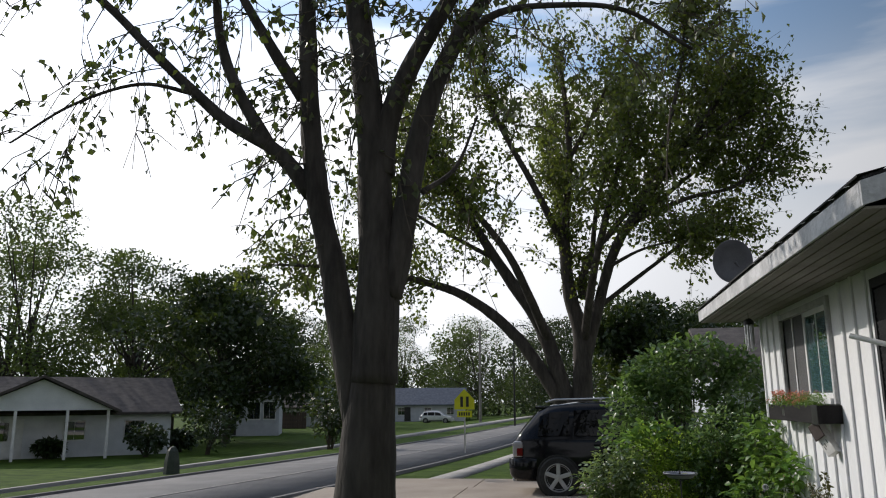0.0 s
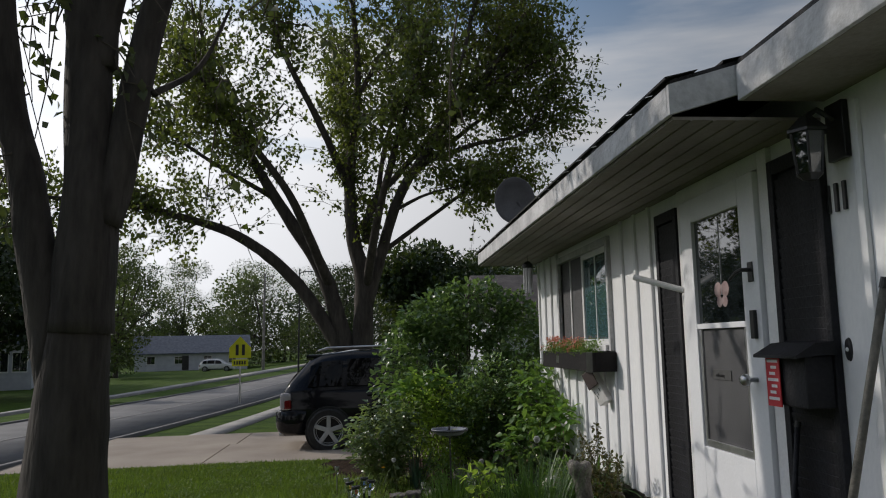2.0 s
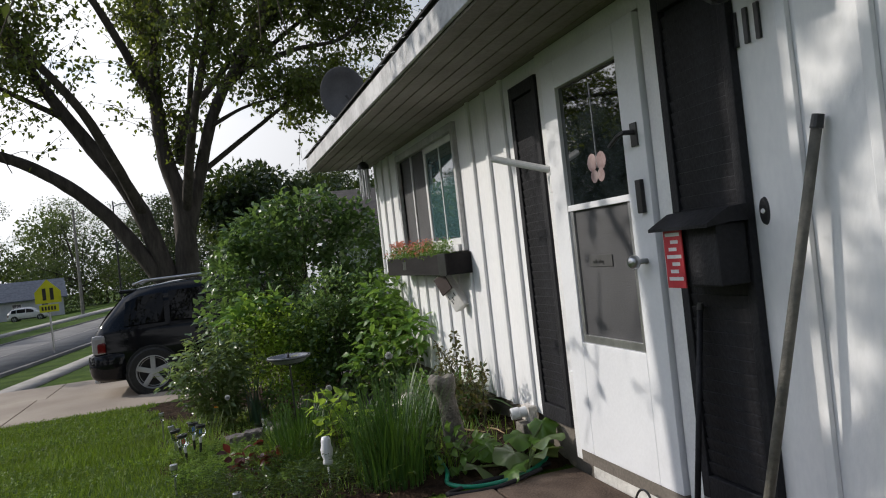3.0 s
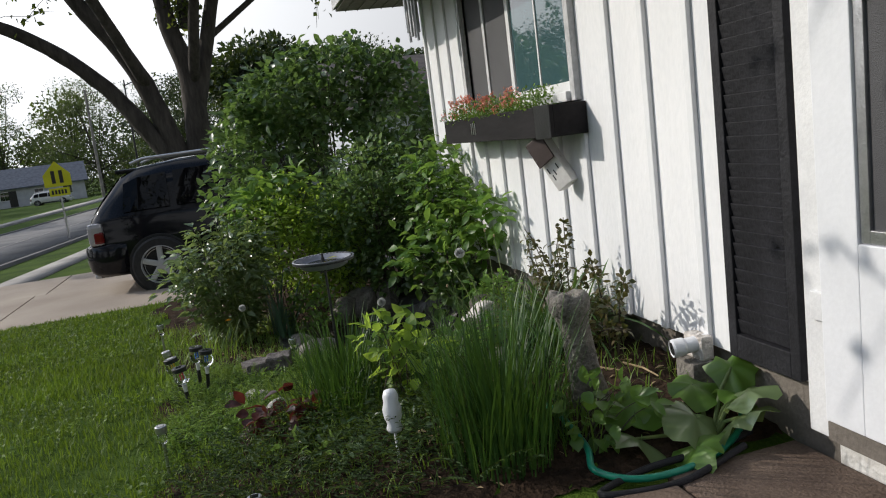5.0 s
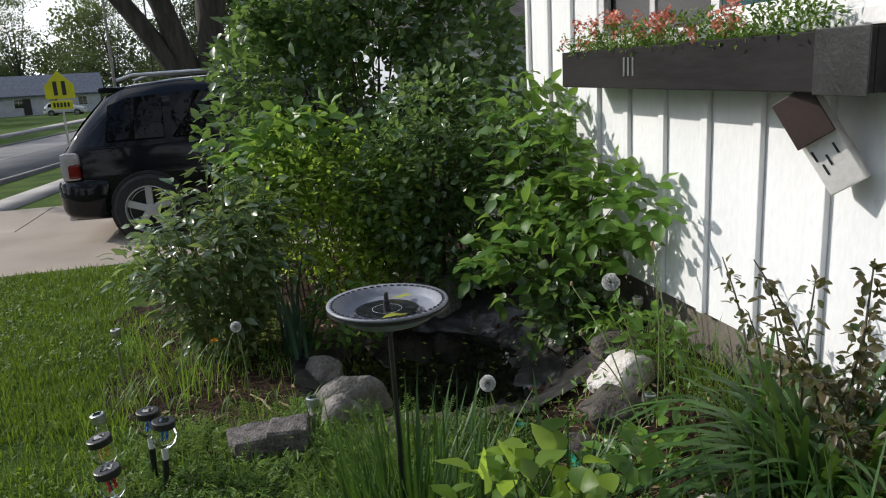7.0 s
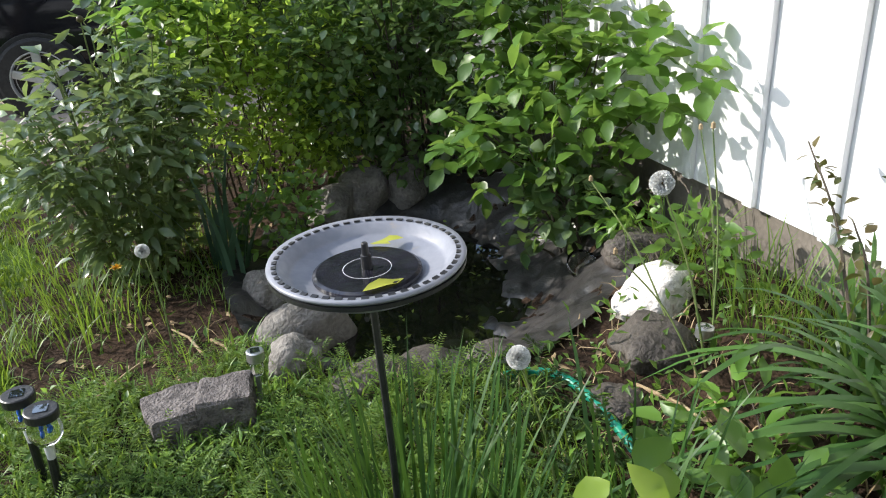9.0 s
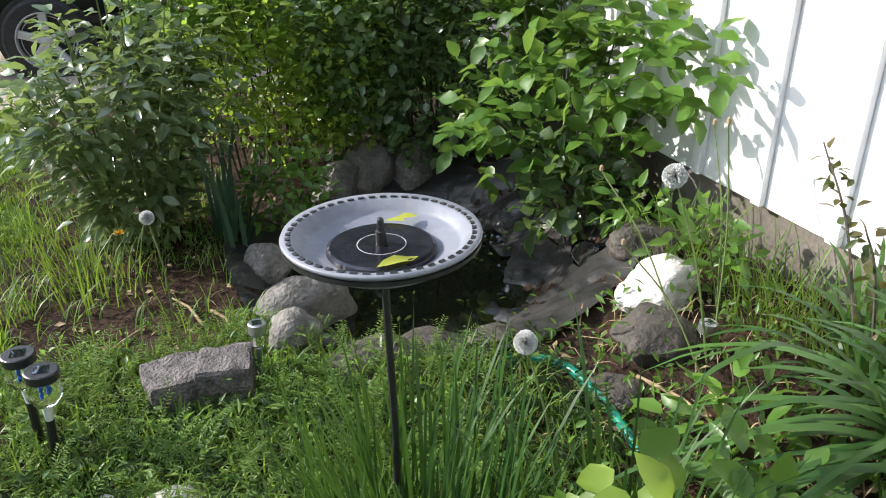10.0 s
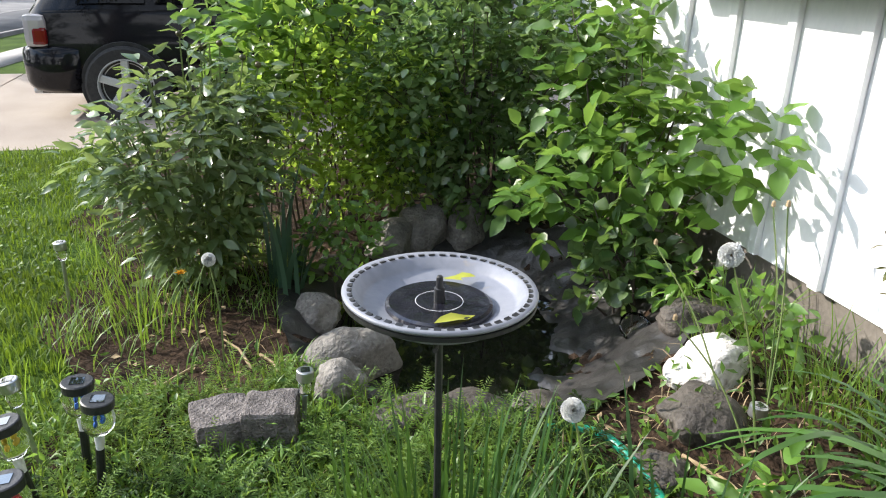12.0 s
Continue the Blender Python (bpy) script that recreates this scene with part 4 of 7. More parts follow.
# broken paver, lying in two pieces
pav = thing("paver", (-1.67, 2.46, land1(-1.67, 2.46)), "broken rough grey paving block lying in the grass", "paver")
for nm, lo, hi, mx in (("half", (-0.13, -0.06, 0.0), (0.02, 0.09, 0.125), Matrix.Rotation(radians(12), 4, "Z")),
                       ("half", (0.0, -0.07, 0.0), (0.14, 0.05, 0.15), Matrix.Rotation(radians(-8), 4, "Z"))):
    bm = box(lo, hi, 0.014, None, mx)
    bmesh.ops.subdivide_edges(bm, edges=bm.edges, cuts=2, use_grid_fill=True)
    for w in bm.verts:
        w.co += Vector((noise.noise(w.co * 30), noise.noise(w.co * 30 + Vector((5, 0, 0))), noise.noise(w.co * 30 + Vector((0, 5, 0))))) * 0.008
    part(nm, bm, M_PAVER, pav)

# ---- bird bath ----
bath = thing("bird_bath", (-1.335, 1.735, land1(-1.335, 1.735)), "grey plastic bird bath dish on a thin black stake", "bird bath")
bz = 0.69 - land1(-1.335, 1.735)
prof_out = [(0.001, -0.046), (0.098, -0.046), (0.112, -0.038), (0.123, -0.014), (0.146, -0.008), (0.149, -0.004), (0.147, 0.0)]
prof_in = [(0.1285, -0.0045), (0.119, -0.018), (0.113, -0.0215), (0.098, -0.024), (0.088, -0.0285), (0.001, -0.029)]
bm = lathe(prof_out + prof_in, 72, None, Matrix.Translation((0, 0, bz)))
dish = part("dish", bm, M_GREY, bath, smooth=True)
hole = bpy.data.meshes.new("rim_hole")
tmp = box((-0.0052, -0.0042, -0.0012), (0.0052, 0.0042, 0.0012), 0.0006)
tmp.to_mesh(hole)
tmp.free()
hole.materials.append(M_BLACK)
for k in range(48):
    a = 2 * math.pi * k / 48
    ob = new("rim_hole", hole)
    ob.parent = dish
    ob.matrix_local = Matrix.Translation((0.1375 * math.cos(a), 0.1375 * math.sin(a), bz - 0.0020)) @ Matrix.Rotation(a + math.pi / 2, 4, "Z") @ Matrix.Rotation(0.2, 4, "X")
part("rim_band", lathe([(0.143, -0.016), (0.148, -0.016), (0.148, -0.010), (0.143, -0.010)], 64, None, Matrix.Translation((0, 0, bz)), True), M_BLACK, bath)
fount = part("solar_fountain", lathe([(0.001, -0.0285), (0.079, -0.0282), (0.082, -0.025), (0.081, -0.020), (0.076, -0.0175), (0.001, -0.0175)], 48, None, Matrix.Translation((-0.004, -0.012, bz))),
             material("solar_cell", (0.006, 0.006, 0.010), (0.02, 0.02, 0.028), 14, 0.18, 0.2, 30), bath, "round black solar fountain disc", smooth=False)
part("nozzle", lathe([(0.001, -0.0174), (0.0085, -0.0174), (0.008, 0.004), (0.006, 0.005), (0.005, 0.022), (0.0035, 0.024), (0.001, 0.024)], 14, None, Matrix.Translation((-0.004, -0.012, bz))), M_BLACK, fount)
bm = bmesh.new()
for k in range(40):
    a0, a1 = 2 * math.pi * k / 40, 2 * math.pi * (k + 1) / 40
    bm.faces.new([bm.verts.new((-0.004 + r * math.cos(a), -0.012 + r * math.sin(a), bz - 0.0168)) for r, a in ((0.0355, a0), (0.0364, a0), (0.0364, a1), (0.0355, a1))])
part("ring_mark", bm, M_TRIM, fount)
part("stake", tube([(0.0, 0.0, -0.15), (0.004, 0, bz * 0.5), (0, 0, bz - 0.050)], 0.0065, 0.0065, 10), M_BLACK, bath, "thin black metal stake")
bm = tube([(0.0, 0.0, bz - 0.070), (0.10, 0.02, bz - 0.052)], 0.004)
tube([(0.0, 0.0, bz - 0.070), (-0.07, 0.07, bz - 0.052)], 0.004, None, 8, bm)
tube([(0.0, 0.0, bz - 0.070), (-0.03, -0.10, bz - 0.052)], 0.004, None, 8, bm)
part("cradle", bm, M_BLACK, bath)
rng = np.random.default_rng(8)
for dx, dy, tn, ln in ((-0.03, -0.088, 0.25, 0.060), (0.075, 0.062, 3.0, 0.06), (0.05, 0.05, 2.6, 0.045)):
    me = leaves("fallen_leaf", np.array([[0.0, 0, 0]]), np.array([[math.cos(tn), math.sin(tn), 0.02]]), ln, ln * 0.34, rng, True, 0.05, 0.05)
    ob = link("fallen_leaf", me, LEAF_FALLEN)
    ob.location = (-1.335 + dx, 1.735 + dy, 0.69 - 0.0145)
    tagged(ob, "fallen yellow-green leaf lying in the bird bath", "leaf", "leaves in the bird bath")

# ---- plants ----


def shrub(name, base, blobs, n, leaf, width, mat, label, rng, fine=False, stems=30, hollow=0.45, stem_r=0.006, flat=0.6, up=0.0, category="shrub", three=False):
    """A bush: stems fan from the base into lumpy masses of leaves."""
    b = Vector((base[0], base[1], land1(base[0], base[1])))
    t = thing(name, b, label, category)
    P, D = [], []
    vol = np.array([rx * ry * rz for *_, rx, ry, rz in blobs]) ** 0.75
    for (cx, cy, cz, rx, ry, rz), m in zip(blobs, (n * vol / vol.sum()).astype(int)):
        d = unit(rng.normal(0, 1, (m, 3)))
        lump = np.array([1 + 0.45 * noise.noise(Vector(q) * 2.2 + Vector((cx * 3, cy * 3, cz))) for q in d.tolist()])
        r = (hollow + (1 - hollow) * rng.uniform(0, 1, m) ** 0.7) * lump
        p = np.array([cx, cy, cz]) + d * r[:, None] * np.array([rx, ry, rz])
        P.append(p)
        D.append(d * np.array([1, 1, 0.5]) + rng.normal(0, 0.55, (m, 3)) + np.array([0, 0, up]))
    P, D = np.concatenate(P), np.concatenate(D)
    ok = (P[:, 0] < -0.03) | (P[:, 1] > 4.35)
    ok &= P[:, 2] > land(P[:, 0], P[:, 1]) + 0.01
    P, D = P[ok], D[ok]
    bm = bmesh.new()
    for k in range(stems):
        q = Vector(P[rng.integers(len(P))])
        s = b + Vector((rng.normal(0, 0.06), rng.normal(0, 0.06), -0.03))
        mid = s.lerp(q, 0.55) + Vector((0, 0, 0.12 * (q - s).length))
        tube([p - b for p in curve_points([s, mid, q], 4)], stem_r, stem_r * 0.3, 5, bm)
    tagged(part("stems", bm, M_TWIG, t), kind="stuff")
    if three:                        # leaflets in threes on a short stalk
        D = unit(D)
        side = unit(np.cross(D, np.array([0, 0, 1.0]) + rng.normal(0, 0.2, D.shape)))
        P = np.concatenate([P + D * leaf * 0.35, P, P])
        D = np.concatenate([D, D * 0.45 + side, D * 0.45 - side])
    me = leaves("foliage", P - np.array(b), D, leaf, width, rng, fine, flat)
    tagged(link("foliage", me, mat, t), kind="stuff")
    return t


rng = np.random.default_rng(31)
shrub("tall_shrub", (-0.8, 5.3), [(-0.80, 5.4, 1.15, 0.98, 0.6, 0.82), (-1.42, 5.3, 0.95, 0.52, 0.4, 0.78), (-0.65, 5.4, 1.74, 0.56, 0.45, 0.48), (-0.1, 5.2, 1.3, 0.4, 0.5, 0.65),
      (-1.18, 5.3, 1.66, 0.4, 0.4, 0.36), (-0.35, 4.65, 0.75, 0.35, 0.4, 0.6), (-0.7, 4.7, 0.55, 0.5, 0.3, 0.5), (-0.95, 5.3, 2.0, 0.12, 0.12, 0.24), (-0.45, 5.3, 2.03, 0.15, 0.12, 0.2), (-1.5, 5.2, 1.66, 0.12, 0.12, 0.24),
      (-0.1, 5.1, 1.85, 0.1, 0.1, 0.2)], 9500, 0.085, 0.052, LEAF_SHRUB, "tall dense dark green shrub at the corner of the house", rng, True, 60, 0.6, 0.009)
shrub("leafy_shrub", (-0.5, 4.15), [(-0.55, 4.15, 0.42, 0.42, 0.35, 0.50), (-0.85, 4.3, 0.35, 0.30, 0.3, 0.45), (-0.28, 3.95, 0.62, 0.26, 0.35, 0.42), (-0.52, 3.95, 0.25, 0.32, 0.20, 0.26), (-0.78, 4.05, 0.62, 0.36, 0.22, 0.42), (-0.60, 4.2, 0.95, 0.34, 0.25, 0.28)], 4600, 0.056, 0.038, LEAF_GLOSS,
      "small-leaved dark green shrub over the pond", rng, True, 30, 0.7, 0.006, 0.45)
shrub("yellow_shrub", (-1.2, 4.5), [(-1.2, 4.45, 0.45, 0.38, 0.30, 0.48), (-1.35, 4.4, 0.75, 0.30, 0.28, 0.30), (-1.0, 4.35, 0.25, 0.3, 0.3, 0.25), (-1.25, 4.15, 0.35, 0.3, 0.2, 0.35), (-1.42, 4.05, 0.55, 0.26, 0.18, 0.36), (-0.98, 4.05, 0.48, 0.28, 0.18, 0.4)], 3600, 0.044, 0.029, LEAF_LIME,
      "twiggy shrub with small bright yellow-green leaves", rng, True, 34, 0.6, 0.005, 0.5)
shrub("raspberry_cane", (-1.5, 4.35), [(-1.55, 4.3, 0.78, 0.28, 0.25, 0.22), (-1.35, 4.3, 0.95, 0.3, 0.2, 0.14)], 90, 0.105, 0.06, LEAF_LIGHT,
      "tall canes with broad bright green leaves", rng, True, 12, 0.4, three=True)
shrub("climbing_shrub", (-0.18, 3.35), [(-0.24, 3.45, 0.72, 0.24, 0.35, 0.30), (-0.22, 3.1, 0.50, 0.24, 0.28, 0.28), (-0.42, 3.3, 0.36, 0.28, 0.26, 0.24), (-0.16, 3.75, 0.90, 0.18, 0.3, 0.30), (-0.17, 2.92, 0.58, 0.15, 0.22, 0.26), (-0.16, 2.70, 0.66, 0.12, 0.20, 0.18)], 330, 0.088, 0.060, LEAF_LIGHT,
      "shrub with broad bright green leaves against the white wall", rng, True, 26, 0.5, 0.006, 0.4, -0.25, three=True)
shrub("geranium_clump", (-0.30, 3.05), [(-0.30, 3.05, 0.16, 0.24, 0.22, 0.20)], 420, 0.06, 0.05, LEAF_SHRUB, "low clump of dark lobed leaves beside the liner", rng, True, 14, 0.3, category="plant")
shrub("small_shrub", (-1.28, 3.62), [(-1.28, 3.6, 0.06, 0.20, 0.17, 0.20)], 330, 0.045, 0.030, LEAF_LIGHT, "little rounded green shrub behind the bird bath", rng, True, 10, 0.3, category="plant")

# peony: a fan of stems with long glossy leaves and round buds
peony = thing("peony", (-1.84, 3.74, land1(-1.84, 3.74)), "bushy peony with glossy leaves and closed buds", "peony")
b = Vector(peony.location)
bm, P, D, buds = bmesh.new(), [], [], bmesh.new()
for k in range(56):
    a, r = rng.uniform(0, 6.283), rng.uniform(0.05, 1) ** 0.6
    tip = Vector((math.cos(a) * 0.44 * r, math.sin(a) * 0.36 * r, 0.84 - 0.32 * r * r + (rng.uniform(0.1, 0.2) if k % 6 == 0 else rng.normal(0, 0.05))))
    root = Vector((math.cos(a) * 0.10, math.sin(a) * 0.10, -0.02))
    c = curve_points([root, root.lerp(tip, 0.5) + Vector((0, 0, 0.1)), tip], 5)
    tube(c, 0.005, 0.003, 5, bm)
    for j in range(46):
        u = rng.uniform(0.15, 0.99)
        q = c[min(len(c) - 1, int(u * len(c)))]
        out = Vector((math.cos(a), math.sin(a), 0)) * 0.4 + Vector(rng.normal(0, 0.8, 3))
        P.append(q + out * 0.045)
        D.append((out.x, out.y, out.z * 0.4 + 0.1))
    if k % 6 == 0:
        bmesh.ops.create_icosphere(buds, subdivisions=2, radius=0.013, matrix=Matrix.Translation(tip + Vector((0, 0, 0.008))))
tagged(part("stems", bm, STEM, peony), kind="stuff")
tagged(part("buds", buds, LEAF_ROSE, peony, "closed round buds", True), kind="stuff")
tagged(link("foliage", leaves("foliage", np.array([tuple(p) for p in P]), np.array(D), 0.072, 0.031, rng, True, 0.45, 0.25), LEAF_PEONY, peony), kind="stuff")


def clump(name, x, y, n, r, h, w, mat, label, rng, lean=0.6, droop=0.6, segs=5, category="plant"):
    """A tuft of strap leaves that lean out from its middle."""
    z = land1(x, y)
    a, q = rng.uniform(0, 6.283, n), rng.uniform(0, 1, n) ** 0.7
    at = np.stack([r * q * np.cos(a), r * q * np.sin(a), np.zeros(n) - 0.01], 1)
    at[:, 2] = land(x + at[:, 0], y + at[:, 1]) - z - 0.01
    way = np.stack([np.cos(a), np.sin(a), np.zeros(n)], 1) + rng.normal(0, 0.5, (n, 3)) * np.array([1, 1, 0])
    t = thing(name, (x, y, z), label, category)
    tagged(link("leaves", blades("leaves", at, h, w, rng, lean, segs, way, droop), mat, t), kind="stuff")
    return t


clump("daylily", -0.27, 1.47, 150, 0.16, 0.44, 0.027, STRAP, "arching dark green strap leaves of a daylily", rng, 1.3, 0.78, 8)
clump("daylily", -0.22, 1.78, 70, 0.12, 0.38, 0.021, STRAP, "arching dark green strap leaves of a daylily", rng, 1.3, 0.78, 8)
clump("chives", -0.90, 0.64, 520, 0.24, 0.58, 0.0070, CHIVE, "tall upright clump of thin green chives", rng, 0.42, 0.3, 5)
clump("chives", -1.32, 1.66, 300, 0.21, 0.44, 0.009, CHIVE, "upright tuft of thin green blades below the bird bath", rng, 0.4, 0.3, 5)
clump("chives", -0.98, 1.55, 110, 0.20, 0.38, 0.010, CHIVE, "loose tuft of green blades in front of the pond", rng, 0.5, 0.35, 5)
clump("chives", -1.38, 1.40, 160, 0.18, 0.36, 0.008, CHIVE, "upright tuft of thin green blades round a leafy plant", rng, 0.45, 0.3, 5)
clump("iris", -1.53, 3.57, 22, 0.11, 0.50, 0.030, IRIS, "stiff blue-green iris leaves", rng, 0.6, 0.3, 5)
clump("grass_tuft", -0.62, 0.56, 60, 0.14, 0.22, 0.006, BLADE, "long grass at the foot of the stone post", rng, 0.8, 0.6, 5)
shrub("leafy_weed", (-0.60, 0.52), [(-0.62, 0.50, 0.18, 0.18, 0.13, 0.16), (-0.48, 0.46, 0.16, 0.16, 0.12, 0.15)], 70, 0.07, 0.045, LEAF_LIGHT, "leafy weeds at the foot of the stone post", rng, True, 10, 0.2, 0.003, category="plant")
clump("grass_tuft", -2.02, 3.30, 70, 0.20, 0.30, 0.006, BLADE, "long grass at the foot of the peony", rng, 0.6, 0.5, 4)
clump("grass_tuft", -2.28, 3.05, 80, 0.26, 0.20, 0.006, BLADE, "long grass at the edge of the bed", rng, 1.0, 0.5, 4)
clump("grass_tuft", -0.18, 2.15, 120, 0.16, 0.28, 0.005, BLADE, "long grass along the foundation", rng, 0.8, 0.6, 5)
clump("grass_tuft", -0.14, 1.95, 110, 0.15, 0.26, 0.005, BLADE, "long grass along the foundation", rng, 0.8, 0.6, 5)
clump("grass_tuft", -0.20, 2.55, 120, 0.15, 0.26, 0.005, BLADE, "long grass along the foundation", rng, 0.8, 0.6, 5)
clump("grass_tuft", -1.55, 1.55, 160, 0.24, 0.26, 0.006, BLADE, "long grass in front of the bird bath", rng, 0.6, 0.5, 4)

shrub("hosta", (-1.12, 1.32), [(-1.12, 1.32, 0.38, 0.15, 0.14, 0.11), (-1.06, 1.27, 0.27, 0.16, 0.15, 0.11)], 110, 0.07, 0.048, LEAF_LIME, "leafy plant with broad light green leaves", rng, True, 14, 0.4, 0.004, 0.35, 0.0, "plant")
shrub("leafy_weed", (-0.80, 1.45), [(-0.80, 1.45, 0.18, 0.2, 0.2, 0.13), (-0.62, 1.75, 0.14, 0.16, 0.16, 0.1)], 120, 0.07, 0.04, LEAF_LIGHT, "low leafy weeds among the strap leaves", rng, True, 8, 0.2, 0.003, category="plant")
shrub("leafy_weed", (-0.28, 2.35), [(-0.25, 2.35, 0.22, 0.13, 0.22, 0.12), (-0.25, 2.75, 0.18, 0.12, 0.16, 0.1)], 190, 0.06, 0.026, LEAF_LIGHT, "low leafy weeds along the foundation", rng, True, 10, 0.2, 0.003, category="plant")
shrub("coral_bells", (-1.66, 1.32), [(-1.66, 1.32, 0.10, 0.16, 0.14, 0.11)], 90, 0.075, 0.06, LEAF_RED, "low plant with dark red leaves", rng, True, 8, 0.2, 0.003, category="plant")
shrub("leafy_weed", (-1.55, 1.0), [(-1.5, 1.0, 0.06, 0.28, 0.25, 0.10), (-1.15, 0.95, 0.06, 0.2, 0.2, 0.1)], 260, 0.05, 0.02, LEAF_SHRUB, "feathery low weeds at the edge of the bed", rng, True, 10, 0.1, 0.003, category="plant")

# rose: thin bronze shoots against the wall
rose = thing("rose_bush", (-0.22, 1.55, land1(-0.22, 1.55)), "straggly rose shoots with bronze-green leaves", "rose")
bm, P, D = bmesh.new(), [], []
for tip in ((-0.12, 1.72, 0.62), (-0.28, 1.78, 0.66), (-0.10, 1.45, 0.50), (-0.30, 1.60, 0.45), (-0.14, 1.2, 0.36), (-0.38, 1.05, 0.48), (-0.33, 0.95, 0.62), (-0.26, 0.80, 0.56), (-0.16, 2.1, 0.58), (-0.3, 1.2, 0.42), (-0.42, 1.3, 0.40), (-0.24, 1.0, 0.40), (-0.2, 0.9, 0.3), (-0.45, 0.95, 0.36), (-0.35, 1.45, 0.46), (-0.25, 1.78, 0.62), (-0.22, 1.42, 0.74), (-0.28, 1.68, 0.52), (-0.20, 1.9, 0.45), (-0.30, 1.35, 0.60)):
    tip = Vector(tip) - Vector(rose.location)
    root = Vector((rng.normal(0, 0.05), rng.normal(0, 0.05) + tip.y * 0.5, -0.02))
    c = curve_points([root, root.lerp(tip, 0.5) + Vector((0, 0, 0.08)), tip], 6)
    tube(c, 0.005, 0.002, 5, bm)
    for j in range(30 if tip.y > 0.1 else 75):
        q = c[int(rng.uniform(0.3, 1.0) * (len(c) - 1))]
        d = Vector(rng.normal(0, 1, 3))
        P.append(q + d * 0.010)
        D.append(tuple(d))
tagged(part("stems", bm, M_TWIG, rose), kind="stuff")
tagged(link("foliage", leaves("foliage", np.array([tuple(p) for p in P]), np.array(D), 0.034, 0.021, rng, True, 0.5), LEAF_ROSE, rose), kind="stuff")

# rhubarb: broad ruffled leaves on thick stalks
rhu = thing("rhubarb", (-0.22, 0.36, land1(-0.22, 0.36)), "rhubarb with broad ruffled green leaves beside the step", "rhubarb")
for k, (x, y, z, r, tx, ty) in enumerate(((-0.42, 0.50, 0.17, 0.11, 0.3, 0.2), (-0.30, 0.32, 0.14, 0.12, 0.5, -0.1), (-0.20, 0.48, 0.19, 0.10, -0.2, 0.5), (-0.16, 0.27, 0.13, 0.11, 0.6, 0.3), (-0.36, 0.22, 0.09, 0.09, 0.4, 0.1), (-0.10, 0.30, 0.20, 0.09, -0.3, 0.5),
                                          (-0.06, 0.44, 0.24, 0.09, -0.3, -0.6), (-0.50, 0.38, 0.09, 0.10, 0.2, -0.5), (-0.10, 0.36, 0.17, 0.08, -0.4, 0.4), (-0.38, 0.62, 0.13, 0.08, 0.1, 0.6))):
    bm = bmesh.new()
    c = bm.verts.new((0, 0, 0))
    rings = []
    for i in range(1, 5):
        ring = []
        for j in range(22):
            a = 2 * math.pi * j / 22
            rr = r * i / 4 * (1 + 0.10 * math.sin(3 * a + k) + 0.05 * math.sin(9 * a)) * (1.15 if abs(a - math.pi) < 2.4 else 0.8)
            ring.append(bm.verts.new((rr * math.cos(a), rr * 0.86 * math.sin(a), 0.02 * math.sin(5 * a + k) * (i / 4) ** 2 - 0.05 * (i / 4) ** 2 * r / 0.15)))
        rings.append(ring)
    for j in range(22):
        bm.faces.new((c, rings[0][j], rings[0][(j + 1) % 22]))
        for i in range(3):
            bm.faces.new((rings[i][j], rings[i + 1][j], rings[i + 1][(j + 1) % 22], rings[i][(j + 1) % 22]))
    o = Vector(rhu.location)
    ob = part("leaf", bm, LEAF_PEONY if k % 2 else LEAF_LIGHT, rhu, smooth=True)
    ob.matrix_local = Matrix.Translation(Vector((x, y, z)) - o) @ Euler((tx, -0.35 + ty * 0.3, k * 1.3)).to_matrix().to_4x4()
    part("stalk", tube([(0, 0, -0.02), ((x - o.x) * 0.5, (y - o.y) * 0.5, (z - o.z) * 0.7), (x - o.x, y - o.y, z - o.z - 0.004)], 0.009, 0.006, 6), STEM, rhu)

# dandelions


def dandelion(base, top, clock, label):
    z = land1(*base)
    d = thing("dandelion", (base[0], base[1], z), label, "dandelion", "dandelions in the bed")
    tip = Vector((top[0] - base[0], top[1] - base[1], top[2] - z))
    part("stalk", tube(curve_points([(0, 0, -0.01), tip * 0.5 + Vector((0.01, 0.0, 0.02)), tip], 5), 0.0035, 0.0022, 6), STEM, d)
    r = np.random.default_rng(int(abs(top[0]) * 1000))
    if clock:
        m = 260
        u = unit(r.normal(0, 1, (m, 3)))
        bm = bmesh.new()
        bmesh.ops.create_icosphere(bm, subdivisions=2, radius=0.006, matrix=Matrix.Translation(tip))
        part("heart", bm, DRY, d)
        v, f = [], []
        for i in range(m):
            c0, w = Vector(u[i]) * 0.006, Vector(u[i]) * (clock * r.uniform(0.85, 1.0))
            s = w.cross(Vector((0.3, 0.5, 0.8))).normalized()
            t2 = w.cross(s).normalized()
            for e in (s, t2, (s + t2).normalized(), (s - t2).normalized()):
                i0 = len(v)
                v += [tuple(tip + w - e * 0.006), tuple(tip + w + e * 0.006), tuple(tip + c0)]
                f.append((i0, i0 + 1, i0 + 2))
        tagged(link("seed_head", raw_mesh("seed_head", np.array(v), np.array(f), 3), material("seed_fluff", (0.72, 0.72, 0.70), (0.85, 0.85, 0.83), 30, 0.9), d), kind="stuff")
    else:
        at = np.repeat(np.array([tuple(tip)]), 50, 0)
        me = leaves("petals", at, np.stack([r.normal(0, 1, 50), r.normal(0, 1, 50), r.uniform(0.1, 0.9, 50)], 1), 0.018, 0.005, r)
        tagged(link("petals", me, material("yellow_petal", (0.75, 0.38, 0.01), (0.85, 0.50, 0.02), 20, 0.6), d), kind="stuff")
    return d


